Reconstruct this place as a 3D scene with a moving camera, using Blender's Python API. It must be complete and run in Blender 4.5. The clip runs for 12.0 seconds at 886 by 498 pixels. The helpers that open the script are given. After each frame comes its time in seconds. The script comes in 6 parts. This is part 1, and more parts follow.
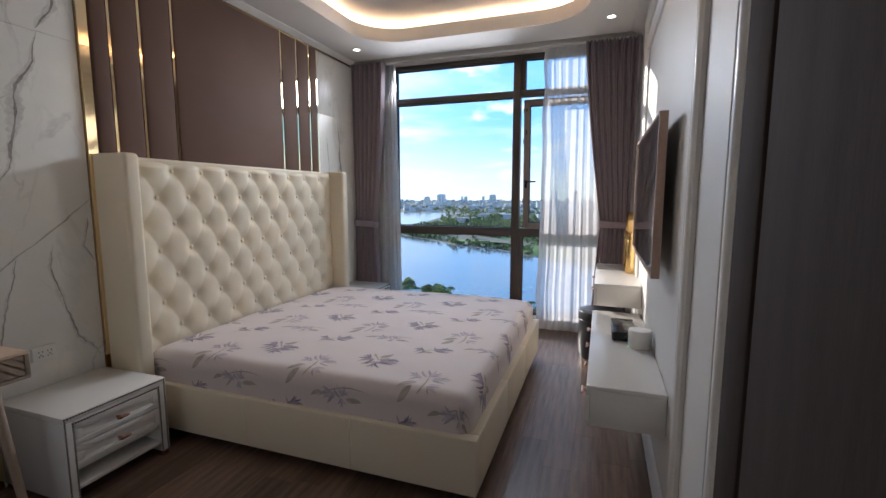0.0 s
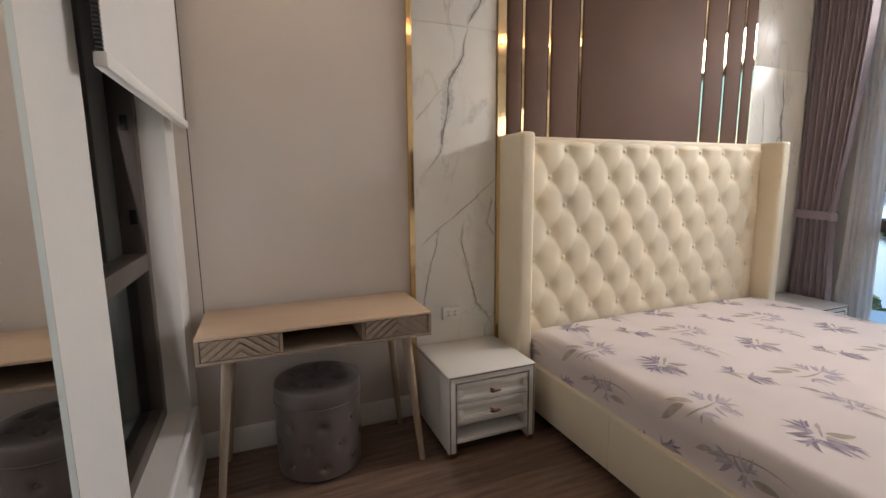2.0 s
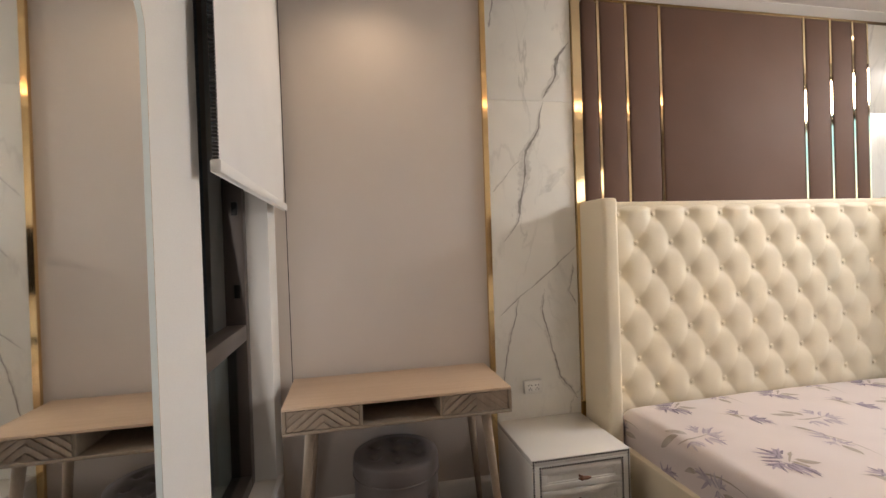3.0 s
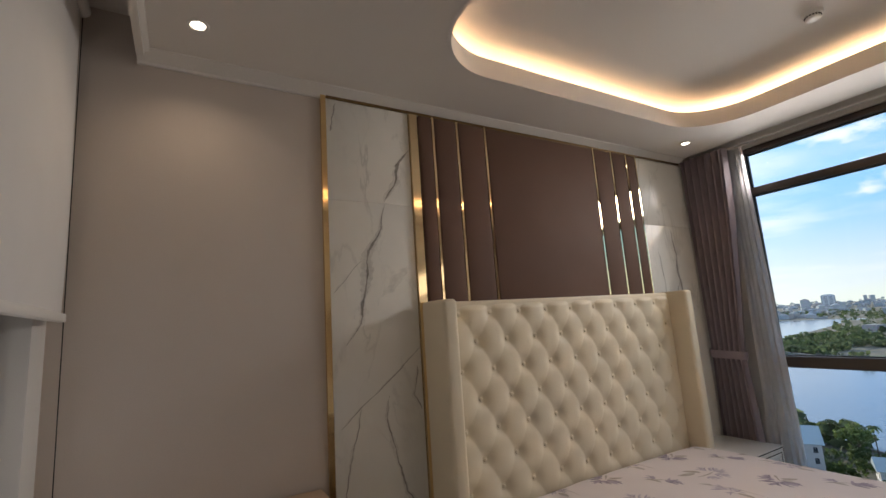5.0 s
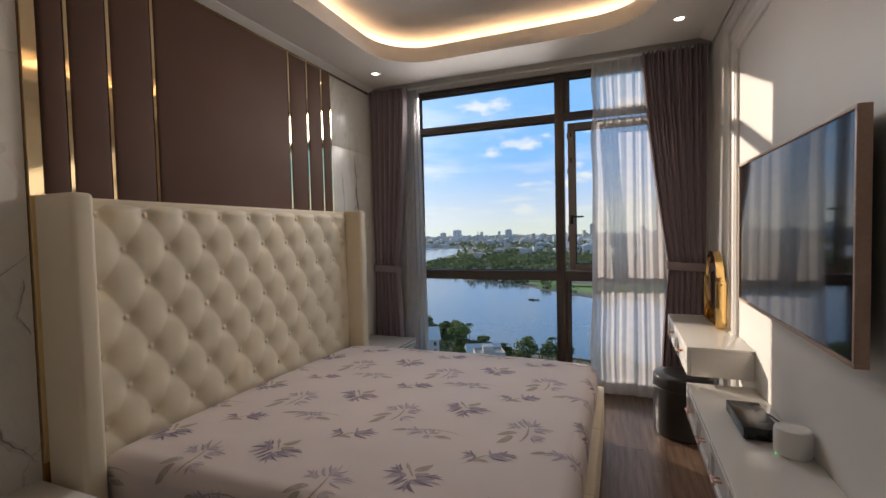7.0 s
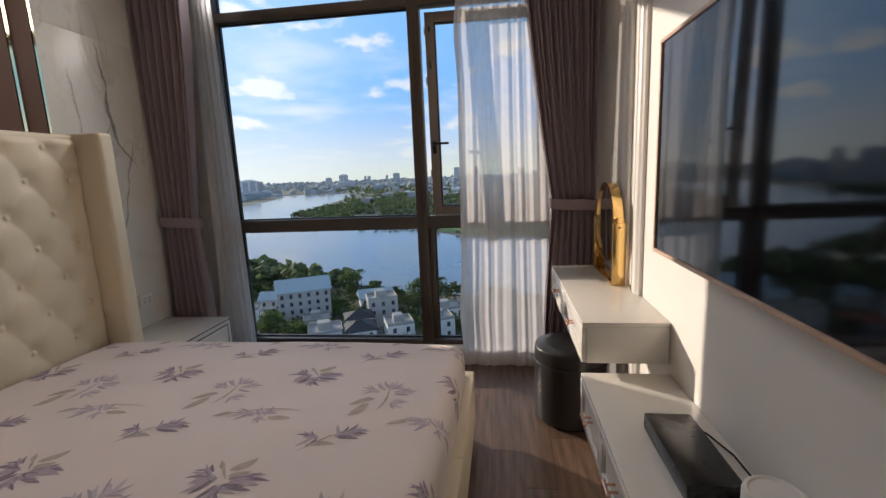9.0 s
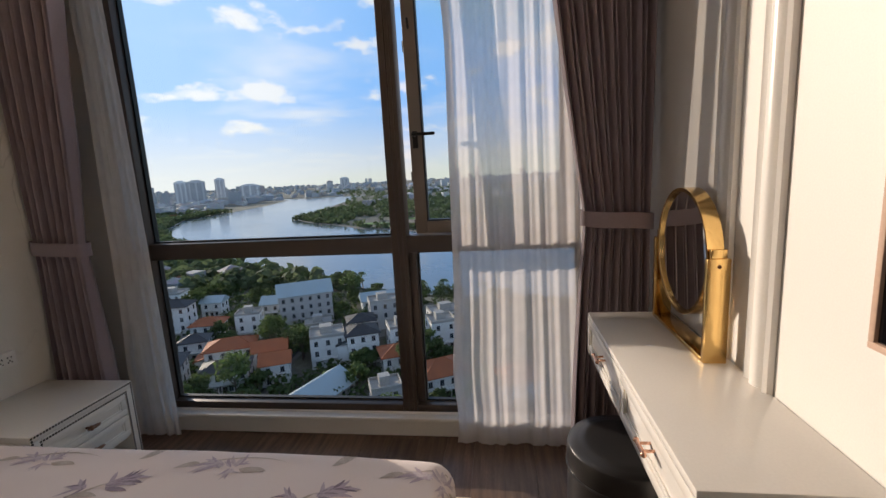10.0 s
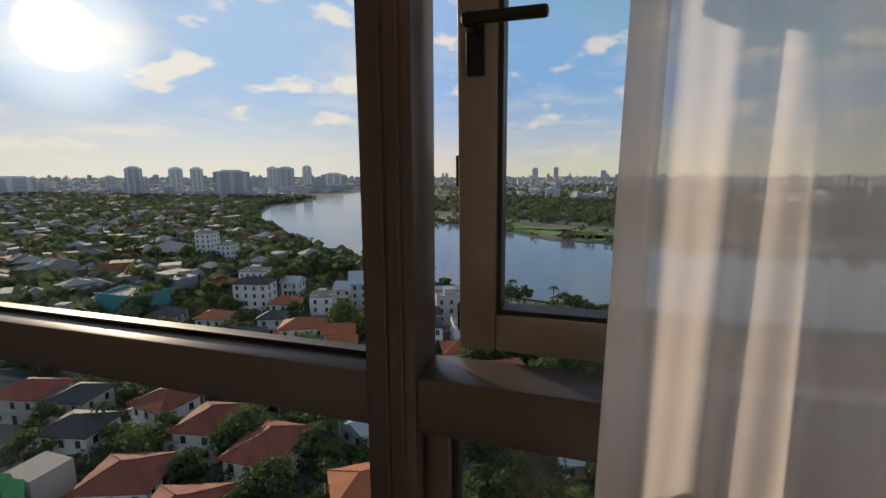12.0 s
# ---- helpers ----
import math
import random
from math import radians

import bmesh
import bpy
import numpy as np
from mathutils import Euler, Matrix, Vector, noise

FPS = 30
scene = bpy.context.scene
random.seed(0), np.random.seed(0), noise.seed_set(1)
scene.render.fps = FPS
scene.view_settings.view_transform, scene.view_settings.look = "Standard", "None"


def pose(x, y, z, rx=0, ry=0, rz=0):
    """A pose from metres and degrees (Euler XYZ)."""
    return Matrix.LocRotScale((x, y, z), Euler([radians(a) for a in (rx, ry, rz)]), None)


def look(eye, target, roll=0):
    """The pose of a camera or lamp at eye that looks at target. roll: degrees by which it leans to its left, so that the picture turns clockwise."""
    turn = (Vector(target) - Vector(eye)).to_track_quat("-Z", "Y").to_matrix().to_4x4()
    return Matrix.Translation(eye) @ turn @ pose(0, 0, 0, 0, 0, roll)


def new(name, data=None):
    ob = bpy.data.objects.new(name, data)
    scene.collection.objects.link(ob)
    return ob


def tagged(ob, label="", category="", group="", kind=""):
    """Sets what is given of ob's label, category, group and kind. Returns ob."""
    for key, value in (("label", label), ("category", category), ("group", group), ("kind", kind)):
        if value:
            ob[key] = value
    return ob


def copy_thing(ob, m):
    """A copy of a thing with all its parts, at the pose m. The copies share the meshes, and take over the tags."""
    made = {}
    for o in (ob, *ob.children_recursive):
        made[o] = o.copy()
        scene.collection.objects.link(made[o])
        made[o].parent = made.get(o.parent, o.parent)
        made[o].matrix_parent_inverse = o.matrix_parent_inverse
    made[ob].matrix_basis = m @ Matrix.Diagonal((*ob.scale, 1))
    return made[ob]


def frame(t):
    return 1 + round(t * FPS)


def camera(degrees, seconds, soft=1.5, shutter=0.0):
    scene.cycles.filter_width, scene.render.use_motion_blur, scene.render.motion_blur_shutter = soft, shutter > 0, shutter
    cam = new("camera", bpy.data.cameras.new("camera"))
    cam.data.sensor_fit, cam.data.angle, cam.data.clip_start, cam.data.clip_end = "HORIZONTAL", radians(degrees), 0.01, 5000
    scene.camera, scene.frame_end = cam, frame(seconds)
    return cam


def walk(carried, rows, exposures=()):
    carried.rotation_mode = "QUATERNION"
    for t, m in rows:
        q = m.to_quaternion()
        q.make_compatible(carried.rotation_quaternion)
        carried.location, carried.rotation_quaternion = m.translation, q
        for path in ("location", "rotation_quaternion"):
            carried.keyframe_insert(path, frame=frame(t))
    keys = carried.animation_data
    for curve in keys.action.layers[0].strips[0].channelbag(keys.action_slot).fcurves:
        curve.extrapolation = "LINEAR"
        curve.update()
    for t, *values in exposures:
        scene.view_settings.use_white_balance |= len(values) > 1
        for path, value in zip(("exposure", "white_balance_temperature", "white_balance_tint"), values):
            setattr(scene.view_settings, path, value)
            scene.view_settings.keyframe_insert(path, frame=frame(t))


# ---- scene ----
cam = camera(89.3, 12.0)

PATH = [
    (0, (2.704, 0.267, 1.417), (2.045, 2.14, 1.179), 0.0),
    (0.5, (2.564, 0.405, 1.396), (1.535, 2.1, 1.132), 0.4),
    (1, (2.399, 0.535, 1.381), (1.069, 1.997, 1.075), 0.0),
    (1.5, (2.374, 0.625, 1.364), (0.734, 1.725, 1.048), -0.8),
    (2, (2.408, 0.684, 1.376), (0.572, 1.422, 1.084), -0.5),
    (2.5, (2.419, 0.705, 1.384), (0.49, 1.195, 1.189), -1.0),
    (2.7, (2.414, 0.704, 1.399), (0.467, 1.143, 1.277), -1.4),
    (4.3, (2.402, 0.779, 1.508), (0.521, 1.36, 1.861), -4.7),
    (4.5, (2.391, 0.789, 1.512), (0.548, 1.485, 1.858), -4.5),
    (5, (2.363, 0.798, 1.525), (0.662, 1.799, 1.847), -3.9),
    (5.5, (2.353, 0.814, 1.521), (0.856, 2.111, 1.796), -2.8),
    (6, (2.335, 0.823, 1.518), (1.099, 2.384, 1.713), -1.8),
    (6.5, (2.334, 0.83, 1.486), (1.363, 2.577, 1.564), -1.1),
    (7, (2.329, 0.864, 1.453), (1.598, 2.724, 1.375), -1.3),
    (7.5, (2.344, 0.97, 1.405), (1.741, 2.863, 1.178), -1.0),
    (7.7, (2.36, 1.06, 1.379), (1.783, 2.955, 1.107), -0.9),
    (9.3, (2.382, 2.249, 1.367), (2.159, 4.207, 1.025), -3.0),
    (9.5, (2.365, 2.436, 1.37), (2.145, 4.394, 1.027), -3.3),
    (10, (2.35, 2.892, 1.364), (2.081, 4.846, 1.031), -3.1),
    (10.5, (2.319, 3.356, 1.366), (1.962, 5.3, 1.057), -2.5),
    (11, (2.256, 3.785, 1.358), (1.775, 5.702, 1.056), -1.8),
    (11.5, (2.222, 4.169, 1.351), (1.664, 6.064, 1.035), -0.8),
    (12, (2.082, 4.493, 1.354), (1.506, 6.378, 1.016), -0.2),
]
EXPOSURE = [(0, 1.22, 5550, 11), (1, 1.1, 5650, 12), (2, 1.75, 6300, 13), (2.7, 2.0, 6500, 13), (4.5, 1.3, 6600, 12), (5, 0.85, 6450, 13), (5.5, 0.5, 6300, 13),
            (6.5, 0.42, 6350, 14), (7.5, 0.78, 6450, 14), (9.5, 0.5, 6350, 14), (10.5, 0.42, 6850, 17), (11.5, 0.22, 7300, 17), (12, 0.15, 7500, 17)]
walk(cam, [(t, look(eye, target, roll)) for t, eye, target, roll in PATH], EXPOSURE)

# ---------------------------------------------------------------- world, sun, lamps
SUN_DIR = Vector((-0.805, 0.550, 0.2195)).normalized()
world = bpy.data.worlds.new("sky")
scene.world = world
world.use_nodes = True


def build_world():
    nt = world.node_tree
    nt.nodes.clear()
    L = nt.links.new
    out = nt.nodes.new("ShaderNodeOutputWorld")
    bg = nt.nodes.new("ShaderNodeBackground")
    sky = nt.nodes.new("ShaderNodeTexSky")
    sky.sky_type = "NISHITA"
    sky.sun_disc = False
    sky.sun_elevation = math.asin(SUN_DIR.z)
    sky.sun_rotation = math.atan2(SUN_DIR.x, SUN_DIR.y)
    sky.altitude, sky.air_density, sky.dust_density, sky.ozone_density = 50, 1.0, 0.4, 2.6
    co = nt.nodes.new("ShaderNodeTexCoord")
    sep = nt.nodes.new("ShaderNodeSeparateXYZ")
    L(co.outputs["Generated"], sep.inputs[0])

    def m(op, a, b=0.0):
        n = nt.nodes.new("ShaderNodeMath")
        n.operation = op
        for i, v in enumerate((a, b)):
            if isinstance(v, (int, float)):
                n.inputs[i].default_value = v
            else:
                L(v, n.inputs[i])
        return n.outputs[0]
    # the bright sky is held back a little; a glow stands round the sun
    held = nt.nodes.new("ShaderNodeVectorMath")
    held.operation = "MINIMUM"
    held.inputs[1].default_value = (1.22, 2.5, 4.55)
    L(sky.outputs["Color"], held.inputs[0])
    unit = nt.nodes.new("ShaderNodeVectorMath")
    unit.operation = "NORMALIZE"
    L(co.outputs["Generated"], unit.inputs[0])
    dot = nt.nodes.new("ShaderNodeVectorMath")
    dot.operation = "DOT_PRODUCT"
    L(unit.outputs[0], dot.inputs[0])
    dot.inputs[1].default_value = SUN_DIR

    def glow(wide, tight, strength):
        r = nt.nodes.new("ShaderNodeMapRange")
        r.interpolation_type = "SMOOTHSTEP"
        r.inputs["From Min"].default_value, r.inputs["From Max"].default_value = math.cos(radians(wide)), math.cos(radians(tight))
        r.inputs["To Max"].default_value = strength
        L(dot.outputs["Value"], r.inputs["Value"])
        return r.outputs["Result"]
    halo = m("ADD", m("ADD", glow(3.5, 0.0, 11.0), glow(8, 0, 2.4)), glow(46, 0, 1.2))
    tint = nt.nodes.new("ShaderNodeVectorMath")
    tint.operation = "SCALE"
    tint.inputs[0].default_value = (1.0, 0.90, 0.70)
    L(halo, tint.inputs["Scale"])
    # clouds lie on a high plane: direction divided by its height
    h = m("MAXIMUM", m("ADD", sep.outputs["Z"], 0.09), 0.02)
    comb = nt.nodes.new("ShaderNodeCombineXYZ")
    L(m("DIVIDE", sep.outputs["X"], h), comb.inputs[0])
    L(m("DIVIDE", sep.outputs["Y"], h), comb.inputs[1])
    big = nt.nodes.new("ShaderNodeTexNoise")
    big.inputs["Scale"].default_value, big.inputs["Detail"].default_value = 0.9, 7.0
    big.inputs["Roughness"].default_value = 0.5
    L(comb.outputs[0], big.inputs["Vector"])
    veil = nt.nodes.new("ShaderNodeMapRange")
    veil.interpolation_type = "SMOOTHSTEP"
    veil.inputs["From Min"].default_value, veil.inputs["From Max"].default_value = 0.47, 0.74
    veil.inputs["To Max"].default_value = 0.75
    L(big.outputs["Fac"], veil.inputs["Value"])
    # heaped clouds stand upright: direction itself, a little flattened
    flat = nt.nodes.new("ShaderNodeMapping")
    flat.inputs["Scale"].default_value = (1.0, 1.0, 2.1)
    flat.inputs["Location"].default_value = (0.35, 0.1, 0.62)
    L(co.outputs["Generated"], flat.inputs["Vector"])
    heap = nt.nodes.new("ShaderNodeTexNoise")
    heap.inputs["Scale"].default_value, heap.inputs["Detail"].default_value = 7.5, 9.0
    heap.inputs["Roughness"].default_value = 0.52
    L(flat.outputs[0], heap.inputs["Vector"])
    puff = nt.nodes.new("ShaderNodeMapRange")
    puff.interpolation_type = "SMOOTHSTEP"
    puff.inputs["From Min"].default_value, puff.inputs["From Max"].default_value = 0.555, 0.665
    L(heap.outputs["Fac"], puff.inputs["Value"])
    clouds = m("MAXIMUM", veil.outputs["Result"], puff.outputs["Result"])
    mix = nt.nodes.new("ShaderNodeMix")
    mix.data_type = "RGBA"
    bright = nt.nodes.new("ShaderNodeMix")
    bright.data_type, bright.blend_type = "RGBA", "MIX"
    bright.inputs["Factor"].default_value = 0.85
    L(held.outputs[0], bright.inputs["A"])
    bright.inputs["B"].default_value = (CLOUD, CLOUD * 0.96, CLOUD * 0.93, 1)
    up = nt.nodes.new("ShaderNodeMapRange")
    up.inputs["From Min"].default_value, up.inputs["From Max"].default_value = 0.0, 0.06
    L(sep.outputs["Z"], up.inputs["Value"])
    fade = m("MULTIPLY", m("MULTIPLY", clouds, up.outputs["Result"]), 0.97)
    L(fade, mix.inputs["Factor"])
    L(held.outputs[0], mix.inputs["A"])
    L(bright.outputs["Result"], mix.inputs["B"])
    haze = nt.nodes.new("ShaderNodeMix")
    haze.data_type = "RGBA"
    low = nt.nodes.new("ShaderNodeMapRange")
    low.interpolation_type = "SMOOTHSTEP"
    low.inputs["From Min"].default_value, low.inputs["From Max"].default_value = -0.02, 0.18
    low.inputs["To Min"].default_value, low.inputs["To Max"].default_value = 0.80, 0.0
    L(sep.outputs["Z"], low.inputs["Value"])
    L(low.outputs["Result"], haze.inputs["Factor"])
    L(mix.outputs["Result"], haze.inputs["A"])
    haze.inputs["B"].default_value = (CLOUD * 0.94, CLOUD * 0.89, CLOUD * 0.76, 1)
    total = nt.nodes.new("ShaderNodeVectorMath")
    L(haze.outputs["Result"], total.inputs[0])
    L(tint.outputs[0], total.inputs[1])
    L(total.outputs[0], bg.inputs["Color"])
    bg.inputs["Strength"].default_value = SKY
    L(bg.outputs[0], out.inputs[0])


SKY, CLOUD = 0.16, 4.4
build_world()
sun = new("sun", bpy.data.lights.new("sun", "SUN"))
sun.data.energy, sun.data.angle, sun.data.color = 3.2, radians(0.6), (1.0, 0.86, 0.68)
sun.matrix_world = look(SUN_DIR * 50, (0, 0, 0))
# daylight of the sky through the tall window
day = new("window_daylight", bpy.data.lights.new("window_daylight", "AREA"))
day.data.shape, day.data.size, day.data.size_y, day.data.energy, day.data.color = "RECTANGLE", 1.28, 0.28, 8.5, (1.0, 0.95, 0.89)
day.matrix_world = look((1.125, 5.03, 2.645), (1.3, 1.2, 1.0))
day.data.spread = radians(112)
# daylight of the recess outside the side window
well = new("side_window_daylight", bpy.data.lights.new("side_window_daylight", "AREA"))
well.data.shape, well.data.size, well.data.size_y, well.data.energy, well.data.color = "RECTANGLE", 0.80, 1.15, 0.7, (1.0, 0.95, 0.90)
well.matrix_world = look((0.675, 0.245, 1.03), (0.675, 2.0, 1.25))


# ---------------------------------------------------------------- materials
def rgb(c):
    return (*c, 1.0) if len(c) == 3 else c


def material(name, base, rough=0.5, metal=0.0, vary=0.12, scale=6.0, fine=60.0, bump=0.08, depth=0.002, second=None,
             amount=0.5, coat=0.0, sheen=0.0, rand=0.0, stretch=(1, 1, 1), spec=0.5, thin=0.0):
    """A surface with stains at one scale and grain at a second one."""
    mt = bpy.data.materials.new(name)
    mt.use_nodes = True
    nt = mt.node_tree
    L = nt.links.new
    p = nt.nodes["Principled BSDF"]
    co = nt.nodes.new("ShaderNodeTexCoord")
    mp = nt.nodes.new("ShaderNodeMapping")
    mp.inputs["Scale"].default_value = stretch
    L(co.outputs["Object"], mp.inputs["Vector"])
    n1, n2 = nt.nodes.new("ShaderNodeTexNoise"), nt.nodes.new("ShaderNodeTexNoise")
    n1.inputs["Scale"].default_value, n1.inputs["Detail"].default_value = scale, 5
    n2.inputs["Scale"].default_value, n2.inputs["Detail"].default_value = fine, 3
    for n in (n1, n2):
        L(mp.outputs[0], n.inputs["Vector"])
    mix = nt.nodes.new("ShaderNodeMix")
    mix.data_type = "RGBA"
    mix.inputs["A"].default_value = rgb(base)
    mix.inputs["B"].default_value = rgb(second or [c * (1 - vary * 2) for c in base[:3]])
    mr = nt.nodes.new("ShaderNodeMapRange")
    mr.inputs["From Min"].default_value, mr.inputs["From Max"].default_value = 0.35, 0.7
    mr.inputs["To Max"].default_value = amount
    L(n1.outputs["Fac"], mr.inputs["Value"])
    L(mr.outputs["Result"], mix.inputs["Factor"])
    hsv = nt.nodes.new("ShaderNodeHueSaturation")
    L(mix.outputs["Result"], hsv.inputs["Color"])
    val = nt.nodes.new("ShaderNodeMapRange")
    val.inputs["From Min"].default_value, val.inputs["From Max"].default_value = 0.3, 0.7
    val.inputs["To Min"].default_value, val.inputs["To Max"].default_value = 1 - vary, 1 + vary
    L(n2.outputs["Fac"], val.inputs["Value"])
    value = val.outputs["Result"]
    if rand:
        info = nt.nodes.new("ShaderNodeObjectInfo")
        r = nt.nodes.new("ShaderNodeMapRange")
        r.inputs["To Min"].default_value, r.inputs["To Max"].default_value = 1 - rand, 1 + rand
        L(info.outputs["Random"], r.inputs["Value"])
        mu = nt.nodes.new("ShaderNodeMath")
        mu.operation = "MULTIPLY"
        L(value, mu.inputs[0])
        L(r.outputs["Result"], mu.inputs[1])
        value = mu.outputs[0]
    L(value, hsv.inputs["Value"])
    L(hsv.outputs["Color"], p.inputs["Base Color"])
    rr = nt.nodes.new("ShaderNodeMapRange")
    rr.inputs["To Min"].default_value, rr.inputs["To Max"].default_value = max(rough - 0.06, 0.02), min(rough + 0.08, 1)
    L(n1.outputs["Fac"], rr.inputs["Value"])
    L(rr.outputs["Result"], p.inputs["Roughness"])
    p.inputs["Metallic"].default_value = metal
    p.inputs["Coat Weight"].default_value = coat
    p.inputs["Sheen Weight"].default_value = sheen
    p.inputs["Specular IOR Level"].default_value = spec
    if bump:
        b = nt.nodes.new("ShaderNodeBump")
        b.inputs["Strength"].default_value, b.inputs["Distance"].default_value = bump, depth
        L(n2.outputs["Fac"], b.inputs["Height"])
        L(b.outputs["Normal"], p.inputs["Normal"])
    if thin:
        tl, mx = nt.nodes.new("ShaderNodeBsdfTranslucent"), nt.nodes.new("ShaderNodeMixShader")
        L(hsv.outputs["Color"], tl.inputs["Color"])
        mx.inputs[0].default_value = thin
        L(p.outputs[0], mx.inputs[1])
        L(tl.outputs[0], mx.inputs[2])
        L(mx.outputs[0], nt.nodes["Material Output"].inputs[0])
    return mt


def marble_material():
    mt = material("white_marble", (0.82, 0.80, 0.75), 0.20, spec=0.28, vary=0.015, scale=1.5, fine=9, bump=0.0, second=(0.74, 0.73, 0.69), amount=0.4)
    nt = mt.node_tree
    L = nt.links.new
    p = nt.nodes["Principled BSDF"]
    co = nt.nodes.new("ShaderNodeTexCoord")
    old = p.inputs["Base Color"].links[0].from_socket
    last = old
    for scale, width, strength, shift, dist in ((1.25, 0.014, 0.32, 7.7, 0.7), (2.4, 0.02, 0.16, 1.3, 0.5)):
        mp = nt.nodes.new("ShaderNodeMapping")
        mp.inputs["Location"].default_value = (shift, shift, shift)
        mp.inputs["Rotation"].default_value = (0.55, 0, 0)
        mp.inputs["Scale"].default_value = (1, 1.7, 0.75)
        L(co.outputs["Object"], mp.inputs["Vector"])
        n = nt.nodes.new("ShaderNodeTexNoise")
        n.inputs["Scale"].default_value, n.inputs["Detail"].default_value = scale, 8
        n.inputs["Distortion"].default_value = dist
        n.inputs["Roughness"].default_value = 0.52
        L(mp.outputs[0], n.inputs["Vector"])
        d = nt.nodes.new("ShaderNodeMath")
        d.operation = "SUBTRACT"
        L(n.outputs["Fac"], d.inputs[0])
        d.inputs[1].default_value = 0.5
        a = nt.nodes.new("ShaderNodeMath")
        a.operation = "ABSOLUTE"
        L(d.outputs[0], a.inputs[0])
        r = nt.nodes.new("ShaderNodeMapRange")
        r.inputs["From Min"].default_value, r.inputs["From Max"].default_value = 0.0, width
        r.inputs["To Min"].default_value, r.inputs["To Max"].default_value = strength, 0
        L(a.outputs[0], r.inputs["Value"])
        n3 = nt.nodes.new("ShaderNodeTexNoise")
        n3.inputs["Scale"].default_value = 2.3
        L(mp.outputs[0], n3.inputs["Vector"])
        r3 = nt.nodes.new("ShaderNodeMapRange")
        r3.inputs["From Min"].default_value, r3.inputs["From Max"].default_value = 0.42, 0.60
        L(n3.outputs["Fac"], r3.inputs["Value"])
        mu = nt.nodes.new("ShaderNodeMath")
        mu.operation = "MULTIPLY"
        L(r.outputs["Result"], mu.inputs[0])
        L(r3.outputs["Result"], mu.inputs[1])
        mx = nt.nodes.new("ShaderNodeMix")
        mx.data_type = "RGBA"
        L(mu.outputs[0], mx.inputs["Factor"])
        L(last, mx.inputs["A"])
        mx.inputs["B"].default_value = (0.23, 0.22, 0.205, 1)
        last = mx.outputs["Result"]
    L(last, p.inputs["Base Color"])
    return mt


def glass_material(name, tint=(0.93, 0.97, 0.97)):
    mt = bpy.data.materials.new(name)
    mt.use_nodes = True
    nt = mt.node_tree
    nt.nodes.remove(nt.nodes["Principled BSDF"])
    tr, gl, mx, lw, pw, mr = (nt.nodes.new(k) for k in ("ShaderNodeBsdfTransparent", "ShaderNodeBsdfGlossy", "ShaderNodeMixShader", "ShaderNodeLayerWeight", "ShaderNodeMath", "ShaderNodeMapRange"))
    tr.inputs["Color"].default_value = rgb(tint)
    gl.inputs["Roughness"].default_value = 0.01
    pw.operation = "POWER"
    pw.inputs[1].default_value = 5
    mr.inputs["To Min"].default_value, mr.inputs["To Max"].default_value = 0.012, 0.6
    nt.links.new(lw.outputs["Facing"], pw.inputs[0])
    nt.links.new(pw.outputs[0], mr.inputs["Value"])
    nt.links.new(mr.outputs["Result"], mx.inputs[0])
    nt.links.new(tr.outputs[0], mx.inputs[1])
    nt.links.new(gl.outputs[0], mx.inputs[2])
    nt.links.new(mx.outputs[0], nt.nodes["Material Output"].inputs[0])
    return mt


def sheer_material():
    mt = bpy.data.materials.new("white_sheer")
    mt.use_nodes = True
    nt = mt.node_tree
    L = nt.links.new
    nt.nodes.remove(nt.nodes["Principled BSDF"])
    tr, tl, df, m1, m2 = (nt.nodes.new(k) for k in ("ShaderNodeBsdfTransparent", "ShaderNodeBsdfTranslucent", "ShaderNodeBsdfDiffuse",
                                                   "ShaderNodeMixShader", "ShaderNodeMixShader"))
    tl.inputs["Color"].default_value = (0.97, 0.93, 0.915, 1)
    df.inputs["Color"].default_value = (0.92, 0.90, 0.88, 1)
    co, n = nt.nodes.new("ShaderNodeTexCoord"), nt.nodes.new("ShaderNodeTexNoise")
    n.inputs["Scale"].default_value, n.inputs["Detail"].default_value = 14, 4
    L(co.outputs["Object"], n.inputs["Vector"])
    mr = nt.nodes.new("ShaderNodeMapRange")
    mr.inputs["To Min"].default_value, mr.inputs["To Max"].default_value = 0.60, 0.74
    L(n.outputs["Fac"], mr.inputs["Value"])
    m1.inputs[0].default_value = 0.52
    L(tl.outputs[0], m1.inputs[1])
    L(df.outputs[0], m1.inputs[2])
    L(mr.outputs["Result"], m2.inputs[0])
    L(tr.outputs[0], m2.inputs[1])
    L(m1.outputs[0], m2.inputs[2])
    L(m2.outputs[0], nt.nodes["Material Output"].inputs[0])
    return mt


def emitter(name, color, strength):
    mt = bpy.data.materials.new(name)
    mt.use_nodes = True
    p = mt.node_tree.nodes["Principled BSDF"]
    p.inputs["Base Color"].default_value = (0.8, 0.8, 0.8, 1)
    p.inputs["Emission Color"].default_value = rgb(color)
    p.inputs["Emission Strength"].default_value = strength
    return mt


def mirror_material(name, color):
    mt = bpy.data.materials.new(name)
    mt.use_nodes = True
    p = mt.node_tree.nodes["Principled BSDF"]
    p.inputs["Base Color"].default_value = rgb(color)
    p.inputs["Metallic"].default_value, p.inputs["Roughness"].default_value = 1.0, 0.015
    return mt


